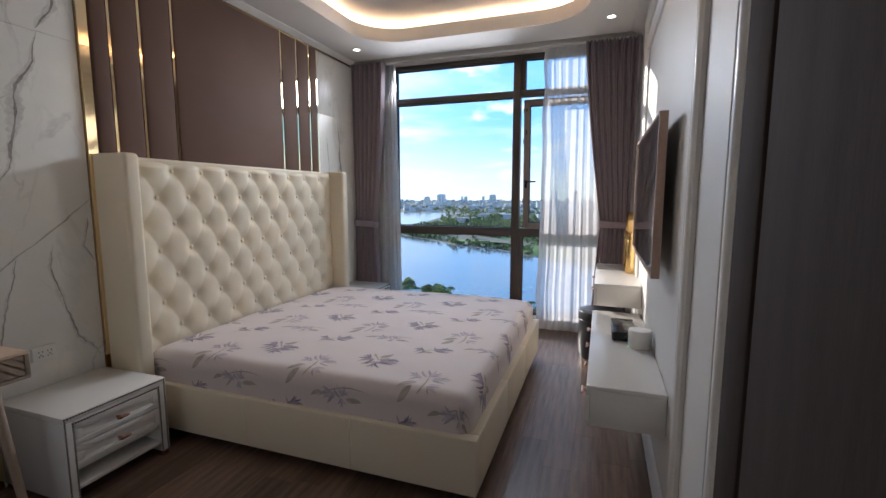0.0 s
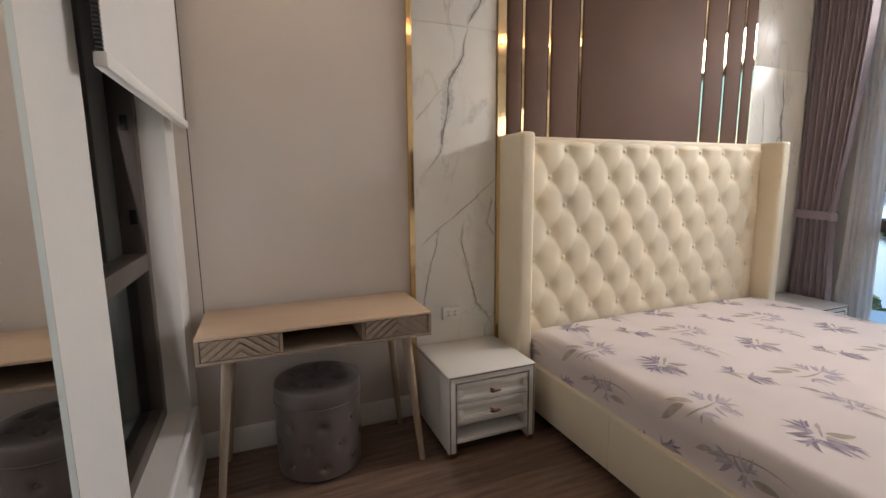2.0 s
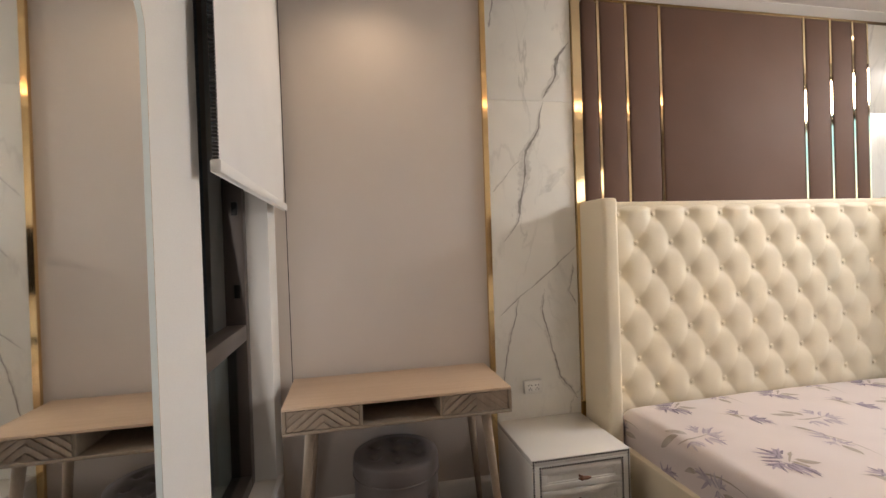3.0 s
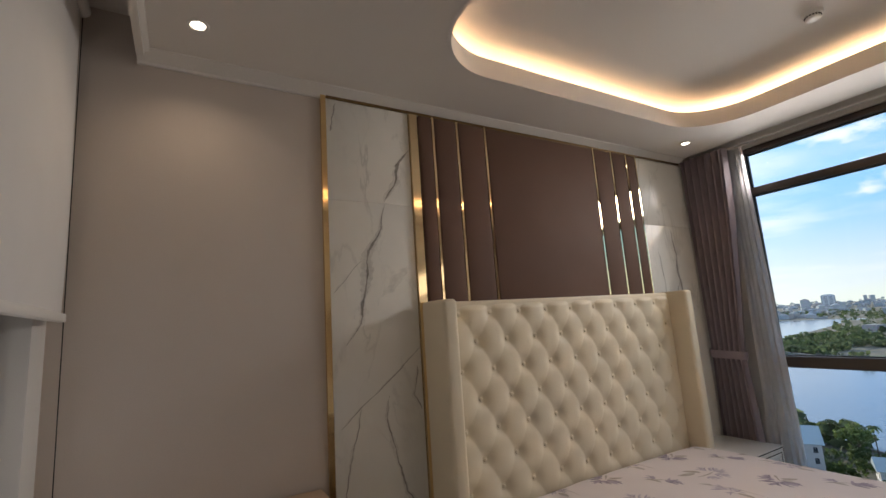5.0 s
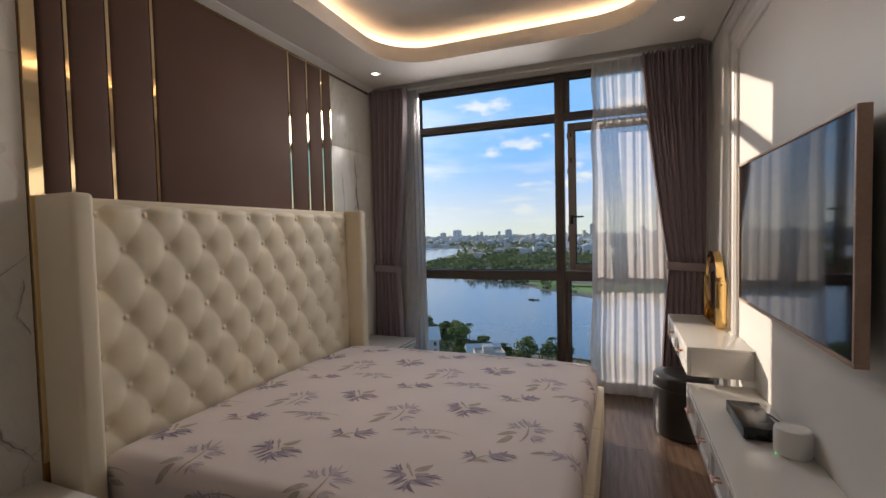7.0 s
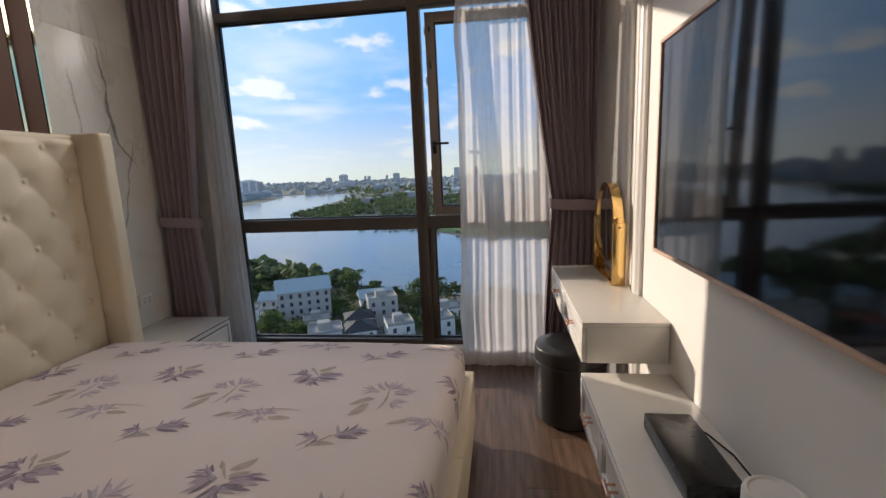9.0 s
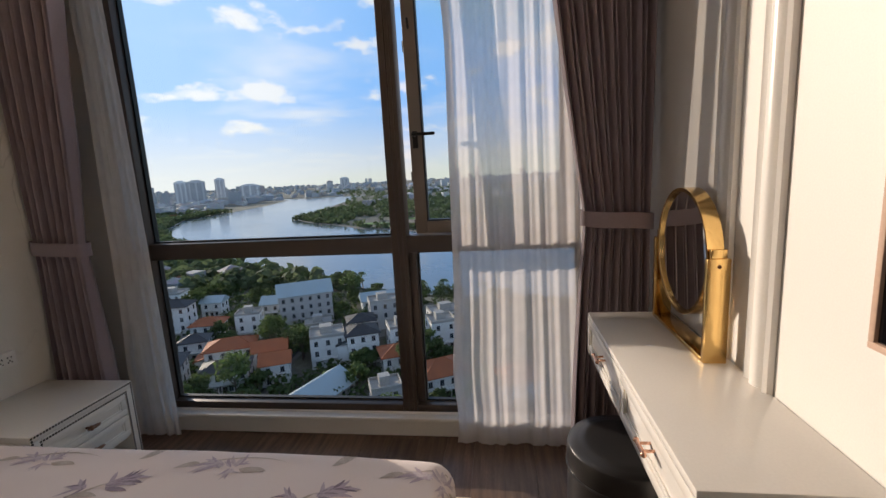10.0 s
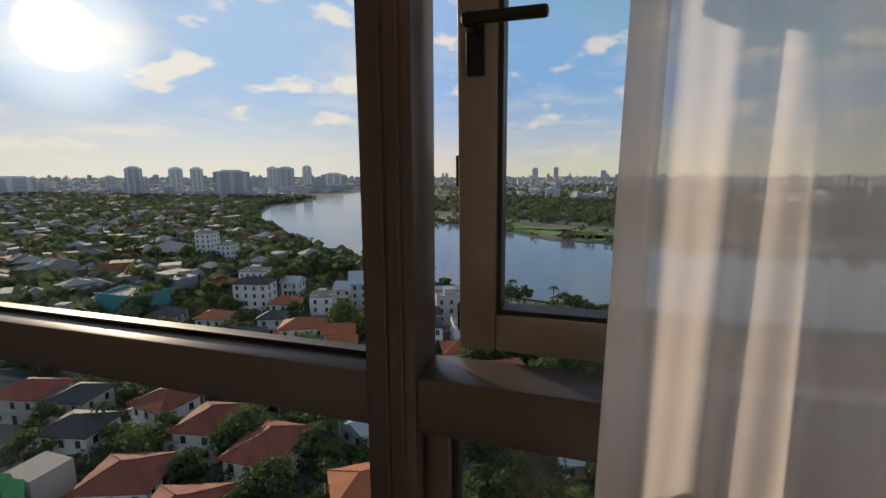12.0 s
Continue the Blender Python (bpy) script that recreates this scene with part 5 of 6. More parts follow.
def downlight(x, y):
    d = thing("downlight", (x, y, TOP - 0.004), "small round white recessed ceiling downlight", "downlight", group="ceiling downlights")
    part("ring", lathe(bmesh.new(), [(0.030, 0.004), (0.031, -0.004), (0.042, -0.006), (0.046, -0.001), (0.046, 0.003)], (x, y, TOP), n=32), PLASTIC_WHITE, d)
    part("lens", lathe(bmesh.new(), [(0, -0.001), (0.0305, -0.001)], (x, y, TOP), n=24), LAMP_GLOW, d)


for x, y in ((0.322, 4.425), (2.722, 4.370), (0.342, 0.830)):
    downlight(x, y)
smoke = thing("smoke_detector", (1.50, 3.75, 3.02), "round white ceiling smoke detector with slots", "smoke detector")
part("base", lathe(bmesh.new(), [(0, 0), (0.05, 0), (0.05, -0.012), (0.046, -0.018), (0.034, -0.020)], (1.50, 3.75, 3.06), n=40), PLASTIC_WHITE, smoke)
part("sensor", lathe(bmesh.new(), [(0.034, -0.019), (0.036, -0.034), (0.028, -0.042), (0, -0.043)], (1.50, 3.75, 3.06), n=40), PLASTIC_WHITE, smoke)
bm = bmesh.new()
for i in range(16):
    a = i / 16 * math.tau
    tube(bm, (1.50 + 0.0355 * math.cos(a), 3.75 + 0.0355 * math.sin(a), 3.038), (1.50 + 0.037 * math.cos(a), 3.75 + 0.037 * math.sin(a), 3.030), 0.0035, n=6)
part("slots", bm, PLASTIC_BLACK, smoke)
spot = new("downlight_beam", bpy.data.lights.new("downlight_beam", "SPOT"))
spot.data.energy, spot.data.spot_size, spot.data.spot_blend, spot.data.color, spot.data.shadow_soft_size = 2.6, radians(140), 1.0, (1.0, 0.78, 0.55), 0.02
spot.matrix_world = look((0.342, 0.830, TOP - 0.02), (0.342, 0.829, 0))
soft_beam = spot.data.copy()
soft_beam.energy, soft_beam.spot_size = 1.4, radians(85)
for x, y in ((0.322, 4.425), (2.722, 4.370)):
    s2 = new("downlight_beam", soft_beam)
    s2.matrix_world = look((x, y, TOP - 0.02), (x, y - 0.001, 0))


# ---------------------------------------------------------------- floor planks
def build_floor():
    base = solid("floor", boxed(0, EAST, -1.4, 5.04, -0.1, -0.004), FLOOR_WOOD, "dark walnut plank floor", "floor", kind="structure")
    rng = random.Random(3)
    w, meshes = 0.145, {}
    x = 0.0
    while x < EAST - 1e-6:
        x1 = min(x + w, EAST)
        y = -1.4 - rng.uniform(0, 1.1)
        while y < 5.035:
            L = 1.22
            a, b = max(y, -1.4), min(y + L, 5.035)
            if b - a > 0.05:
                key = (round(x1 - x, 3), round(b - a, 3))
                if key not in meshes:
                    meshes[key] = finish(boxed(0.0003, key[0] - 0.0003, 0.0003, key[1] - 0.0003, -0.004, 0.0, bevel=0.0006, seg=1), "plank", FLOOR_WOOD)
                ob = new("plank", meshes[key])
                ob.location = (x, a, 0)
                ob.parent = base
            y += L
        x = x1


build_floor()

# ---------------------------------------------------------------- outside: ground, river, town
G = -58.0
K = 1.43  # spread of the town plan
GRASS = material("garden_ground", (0.19, 0.18, 0.13), 0.95, vary=0.25, scale=0.05, fine=0.9, bump=0.3, depth=0.2, second=(0.11, 0.10, 0.085), amount=0.9)
LAWN = material("bright_lawn", (0.17, 0.28, 0.065), 0.9, vary=0.2, scale=0.04, fine=0.5, bump=0.2, depth=0.1, second=(0.08, 0.16, 0.04), amount=0.8)
ASPHALT = material("town_asphalt", (0.065, 0.065, 0.07), 0.85, vary=0.2, scale=0.3, fine=3, bump=0.2, depth=0.02)
PAVING = material("pale_paving", (0.24, 0.22, 0.20), 0.9, vary=0.2, scale=0.3, fine=3, bump=0.2, depth=0.02)
WATER = material("river_water", (0.135, 0.165, 0.180), 0.12, vary=0.15, scale=0.012, fine=0.35, bump=0.08, depth=0.12, second=(0.17, 0.185, 0.185), amount=0.8, spec=0.6)
LEAVES = material("tree_leaves", (0.110, 0.155, 0.048), 0.75, vary=0.35, scale=0.35, fine=2.5, bump=0.0, second=(0.070, 0.110, 0.034), amount=0.9, rand=0.3, thin=0.5)
LEAVES_FAR = material("far_tree_leaves", (0.125, 0.155, 0.075), 0.85, vary=0.35, scale=0.03, fine=0.3, bump=0.0, second=(0.075, 0.12, 0.05), amount=0.9, thin=0.45)
BARK = material("tree_bark", (0.12, 0.09, 0.065), 0.9, vary=0.2, scale=2, fine=12, bump=0.4, depth=0.02)
ROOF_RED = material("red_clay_roof", (0.30, 0.075, 0.040), 0.8, vary=0.2, scale=0.4, fine=5, bump=0.5, depth=0.05, second=(0.12, 0.036, 0.024), amount=0.7, rand=0.2)
ROOF_ORANGE = material("orange_clay_roof", (0.46, 0.135, 0.050), 0.8, vary=0.2, scale=0.4, fine=5, bump=0.5, depth=0.05, second=(0.32, 0.10, 0.045), amount=0.6, rand=0.15)
ROOF_DARK = material("dark_slate_roof", (0.060, 0.058, 0.062), 0.7, vary=0.2, scale=0.4, fine=5, bump=0.5, depth=0.05, rand=0.2)
ROOF_BLUE = material("pale_blue_metal_roof", (0.42, 0.52, 0.56), 0.4, vary=0.12, scale=0.2, fine=4, bump=0.3, depth=0.03, second=(0.40, 0.47, 0.48), amount=0.8)
ROOF_PALE = material("pale_flat_roof", (0.42, 0.40, 0.37), 0.8, vary=0.2, scale=0.3, fine=3, bump=0.2, depth=0.03)
HOUSE_WHITE = material("white_house_render", (0.82, 0.80, 0.77), 0.85, vary=0.08, scale=0.3, fine=4, bump=0.15, depth=0.01, rand=0.12)
HOUSE_GREY = material("grey_house_render", (0.50, 0.48, 0.46), 0.85, vary=0.1, scale=0.3, fine=4, bump=0.15, depth=0.01, rand=0.15)
HOUSE_GLASS = material("dark_house_glass", (0.030, 0.038, 0.048), 0.12, vary=0.2, scale=0.5, fine=3, bump=0.0)
NET_TEAL = material("teal_scaffold_net", (0.05, 0.30, 0.31), 0.8, vary=0.2, scale=0.4, fine=4, bump=0.2, depth=0.03)
NET_GREEN = material("green_scaffold_net", (0.08, 0.42, 0.16), 0.8, vary=0.3, scale=0.4, fine=4, bump=0.3, depth=0.05)
TOWER = material("tower_cladding", (0.80, 0.79, 0.78), 0.7, vary=0.08, scale=0.02, fine=0.3, bump=0.0, rand=0.15)
TOWER_BAND = material("tower_window_band", (0.30, 0.33, 0.37), 0.35, vary=0.15, scale=0.05, fine=0.4, bump=0.0)


def island_material(name, colors, rough=0.8):
    """Each loose piece takes its own colour."""
    mt = bpy.data.materials.new(name)
    mt.use_nodes = True
    nt = mt.node_tree
    p = nt.nodes["Principled BSDF"]
    g, ramp, n, mx = nt.nodes.new("ShaderNodeNewGeometry"), nt.nodes.new("ShaderNodeValToRGB"), nt.nodes.new("ShaderNodeTexNoise"), nt.nodes.new("ShaderNodeMix")
    ramp.color_ramp.interpolation = "CONSTANT"
    while len(ramp.color_ramp.elements) < len(colors):
        ramp.color_ramp.elements.new(0.5)
    for i, c in enumerate(colors):
        ramp.color_ramp.elements[i].position = i / len(colors)
        ramp.color_ramp.elements[i].color = rgb(c)
    nt.links.new(g.outputs["Random Per Island"], ramp.inputs[0])
    co = nt.nodes.new("ShaderNodeTexCoord")
    nt.links.new(co.outputs["Object"], n.inputs["Vector"])
    n.inputs["Scale"].default_value = 0.35
    mx.data_type, mx.blend_type = "RGBA", "MULTIPLY"
    mx.inputs["Factor"].default_value = 0.6
    nt.links.new(ramp.outputs[0], mx.inputs["A"])
    nt.links.new(n.outputs["Color"], mx.inputs["B"])
    nt.links.new(mx.outputs["Result"], p.inputs["Base Color"])
    p.inputs["Roughness"].default_value = rough
    return mt


TOWN = island_material("town_walls_and_roofs", [(0.55, 0.52, 0.48), (0.30, 0.085, 0.045), (0.60, 0.57, 0.53), (0.30, 0.29, 0.28), (0.36, 0.11, 0.05), (0.42, 0.46, 0.48), (0.50, 0.46, 0.42)])
# paler greys than the near town: distance haze is put into these colours
HAZE_PALED_TOWN = island_material("far_town", [(0.78, 0.78, 0.78), (0.62, 0.64, 0.66), (0.84, 0.83, 0.82), (0.70, 0.63, 0.58), (0.60, 0.62, 0.65)])

NEAR_BANK = [(x * K, y * K) for x, y in [(-470, 956), (-420, 760), (-406, 640), (-395, 517), (-325, 398), (-245, 308), (-165, 236), (-118, 200), (-84, 178), (-53, 162), (-32, 152), (-8, 147), (40, 142), (140, 132), (420, 100), (900, 40)]]
FAR_BANK = [(x * K, y * K) for x, y in [(-330, 968), (-290, 845), (-255, 640), (-226, 500), (-214, 456), (-185, 420), (-150, 393), (-110, 352), (-76, 340), (-44, 308), (-14, 280), (24, 276), (140, 255), (420, 215), (900, 150)]]

bm = bmesh.new()
box(bm, -4900, 4900, -60, 4950, G - 6, G)
solid("ground", bm, GRASS, "green and grey town ground reaching the horizon", "ground", (0, 500, G - 6), kind="structure")
bm = bmesh.new()
pts = NEAR_BANK + FAR_BANK[::-1]
es = [bm.edges.new(e) for e in (lambda v: [(v[i], v[(i + 1) % len(v)]) for i in range(len(v))])([bm.verts.new((x, y, G + 0.25)) for x, y in pts])]
bmesh.ops.triangle_fill(bm, use_beauty=True, edges=es)
solid("water", bm, WATER, "wide calm river bending round a green point", "river", (0, 300, G), kind="structure")
bm = bmesh.new()
box(bm, -620 * K, -300 * K, 966 * K, 1010 * K, G + 0.1, G + 0.3)
solid("far_water", bm, WATER, "far reach of the river below the skyline", "river", (-450, 985, G), kind="structure")


def bank(pts, w, name, label):
    bm = bmesh.new()
    for (x0, y0), (x1, y1) in zip(pts, pts[1:]):
        d = Vector((x1 - x0, y1 - y0, 0)).normalized()
        n = Vector((-d.y, d.x, 0)) * w
        a, b = Vector((x0, y0, G)), Vector((x1, y1, G))
        prism(bm, [a, b, b + n, a + n], (0, 0, 0.7))
    solid(name, bm, PAVING, label, "embankment", (*pts[0], G), kind="structure")


bank(NEAR_BANK[3:13], -1.4, "embankment", "pale stone river embankment")
bank(FAR_BANK[3:12], 1.2, "embankment", "pale stone river embankment")
bm = bmesh.new()
for (cx, cy, rx, ry, tilt) in ((-95, 385, 34, 10, 0.5), (-40, 345, 42, 9, 0.35), (30, 330, 45, 12, 0.1), (-60, 420, 40, 10, 0.3), (60, 380, 60, 14, 0.1), (-14, 318, 44, 16, 0.35), (42, 300, 56, 14, 0.1), (-74, 372, 38, 13, 0.4), (120, 296, 70, 16, 0.12)):
    cx, cy, rx, ry = cx * K, cy * K, rx * K, ry * K
    prism(bm, [(cx + rx * math.cos(a) * math.cos(tilt) + ry * math.sin(a) * math.sin(tilt), cy - rx * math.cos(a) * math.sin(tilt) + ry * math.sin(a) * math.cos(tilt), G + 0.02)
               for a in [i / 20 * math.tau for i in range(20)]], (0, 0, 0.1))
tagged(solid("lawn", bm, LAWN, "bright green meadow on the river point", "lawn", (-40, 360, G)), kind="stuff")


def road(p0, p1, w):
    p0, p1 = Vector((p0[0] * K, p0[1] * K, G)), Vector((p1[0] * K, p1[1] * K, G))
    d = (p1 - p0).normalized()
    n = Vector((-d.y, d.x, 0))
    bm = prism(bmesh.new(), [p0 - n * w / 2, p1 - n * w / 2, p1 + n * w / 2, p0 + n * w / 2], (0, 0, 0.06))
    solid("road", bm, ASPHALT, "narrow grey asphalt street between villas", "road", p0, kind="structure")
    bm = bmesh.new()
    for s in (-1, 1):
        a, b = n * s * w / 2, n * s * (w / 2 + 1.6)
        prism(bm, [p0 + a, p1 + a, p1 + b, p0 + b], (0, 0, 0.20))
    solid("pavement", bm, PAVING, "pale pavement with raised kerb beside the street", "pavement", p0, kind="structure")


for p, q in (((-118, 62), (-48, 64)), ((-48, 64), (-27, 56)), ((-27, 56), (-22, 30)), ((-48, 64), (-52, 108)), ((-120, 62), (-66, 106))):
    road(p, q, 6)


# villas
def villa(x, y, turn, w, d, storeys, roof, wall, label, kind="hip", wing=False):
    h = storeys * 3.3
    v = thing("villa", (x, y, G), label, "house")
    v.rotation_euler = (0, 0, radians(turn))

    def piece(name, bm, mat, parent=v, lbl=""):
        ob = new(name, finish(bm, name, mat, angle=12))
        ob.parent = parent
        return tagged(ob, lbl)
    bm = boxed(-w / 2, w / 2, -d / 2, d / 2, 0, h, bevel=0.04, seg=1)
    if wing:
        box(bm, -w / 2 - 3.2, -w / 2 - 0.02, -d / 2 + 1, d / 2 - 2, 0, h - 3.0, bevel=0.04, seg=1)
    for k in range(1, storeys):
        box(bm, -w / 2 - 0.12, w / 2 + 0.12, -d / 2 - 0.12, d / 2 + 0.12, k * 3.3 - 0.12, k * 3.3 + 0.1)
    body = piece("wall", bm, wall)
    e = 0.75
    X, Y = w / 2 + e, d / 2 + e
    bm = bmesh.new()
    if kind == "hip":
        rz = min(w, d) * 0.26
        r = max(w - d, 0) / 2 + 0.15
        s = max(d - w, 0) / 2 + 0.15
        low = [bm.verts.new(p) for p in ((-X, -Y, h), (X, -Y, h), (X, Y, h), (-X, Y, h))]
        edge = [bm.verts.new(p) for p in ((-X, -Y, h + 0.22), (X, -Y, h + 0.22), (X, Y, h + 0.22), (-X, Y, h + 0.22))]
        top = [bm.verts.new(p) for p in ((-r, -s, h + rz), (r, -s, h + rz), (r, s, h + rz), (-r, s, h + rz))]
        bm.faces.new(low[::-1])
        bm.faces.new(top)
        for a, b in ((low, edge), (edge, top)):
            for i in range(4):
                bm.faces.new((a[i], a[(i + 1) % 4], b[(i + 1) % 4], b[i]))
    elif kind == "gable":
        rz = d * 0.34
        prism(bm, [(-X, -Y, h), (-X, Y, h), (-X, Y, h + 0.2), (-X, 0, h + rz), (-X, -Y, h + 0.2)], (2 * X, 0, 0))
    else:
        box(bm, -w / 2, w / 2, -d / 2, d / 2, h, h + 0.12)
        for b in ((-w / 2, w / 2, -d / 2, -d / 2 + 0.2), (-w / 2, w / 2, d / 2 - 0.2, d / 2), (-w / 2, -w / 2 + 0.2, -d / 2, d / 2), (w / 2 - 0.2, w / 2, -d / 2, d / 2)):
            box(bm, b[0], b[1], b[2], b[3], h + 0.1, h + 0.9)
        box(bm, -w * 0.2, w * 0.15, -d * 0.1, d * 0.3, h + 0.12, h + 2.4)
    rf = piece("roof", bm, roof)
    if kind == "hip":
        bm = bmesh.new()
        for a, b in (((-X, -Y, h + 0.24), (-r, -s, h + rz + 0.03)), ((X, -Y, h + 0.24), (r, -s, h + rz + 0.03)), ((X, Y, h + 0.24), (r, s, h + rz + 0.03)), ((-X, Y, h + 0.24), (-r, s, h + rz + 0.03)), ((-r, -s, h + rz + 0.03), (r, s, h + rz + 0.03))):
            tube(bm, a, b, 0.11, n=6)
        piece("ridge_cap", bm, roof, rf)
    if wing:
        bm = prism(bmesh.new(), [(-w / 2 - 3.7, -d / 2 + 0.5, h - 3.0), (-w / 2 + 0.02, -d / 2 + 0.5, h - 2.0), (-w / 2 + 0.02, d / 2 - 1.5, h - 2.0), (-w / 2 - 3.7, d / 2 - 1.5, h - 3.0)], (0, 0, 0.25))
        piece("wing_roof", bm, roof)
    wide, tall = 1.1, 1.5
    for k in range(storeys):
        z = k * 3.3 + 1.7
        for side in range(4):
            span = w if side % 2 == 0 else d
            n = max(2, int(span / 3.2))
            for i in range(n):
                c = -span / 2 + span * (i + 0.5) / n
                key = ("villa_window", side % 2)
                if key not in SHARED:
                    t = 0.09
                    bm = boxed(-wide / 2 - 0.14, wide / 2 + 0.14, -t, t, -tall / 2 - 0.14, -tall / 2) if side % 2 == 0 else boxed(-t, t, -wide / 2 - 0.14, wide / 2 + 0.14, -tall / 2 - 0.14, -tall / 2)
                    if side % 2 == 0:
                        box(bm, -wide / 2, -0.03, -t * 0.6, t * 0.6, -tall / 2, tall / 2)
                        box(bm, 0.03, wide / 2, -t * 0.6, t * 0.6, -tall / 2, tall / 2)
                    else:
                        box(bm, -t * 0.6, t * 0.6, -wide / 2, -0.03, -tall / 2, tall / 2)
                        box(bm, -t * 0.6, t * 0.6, 0.03, wide / 2, -tall / 2, tall / 2)
                    SHARED[key] = finish(bm, "window", HOUSE_GLASS)
                ob = new("window", SHARED[key])
                ob.parent = v
                ob.location = ((c, -d / 2, z), (w / 2, c, z), (c, d / 2, z), (-w / 2, c, z))[side]
    if storeys > 1 and kind != "shed":
        bm = boxed(-w * 0.32, w * 0.32, -d / 2 - 1.3, -d / 2 - 0.01, 3.15, 3.3)
        for i in range(12):
            xx = -w * 0.32 + w * 0.64 * i / 11
            box(bm, xx - 0.05, xx + 0.05, -d / 2 - 1.28, -d / 2 - 1.2, 3.3, 4.15)
        box(bm, -w * 0.32, w * 0.32, -d / 2 - 1.3, -d / 2 - 1.18, 4.15, 4.25)
        piece("balcony", bm, wall)
        box2 = boxed(-0.6, 0.6, -d / 2 - 0.06, -d / 2 + 0.02, 0.0, 2.2)
        piece("door", box2, DOOR_WOOD)
    return v


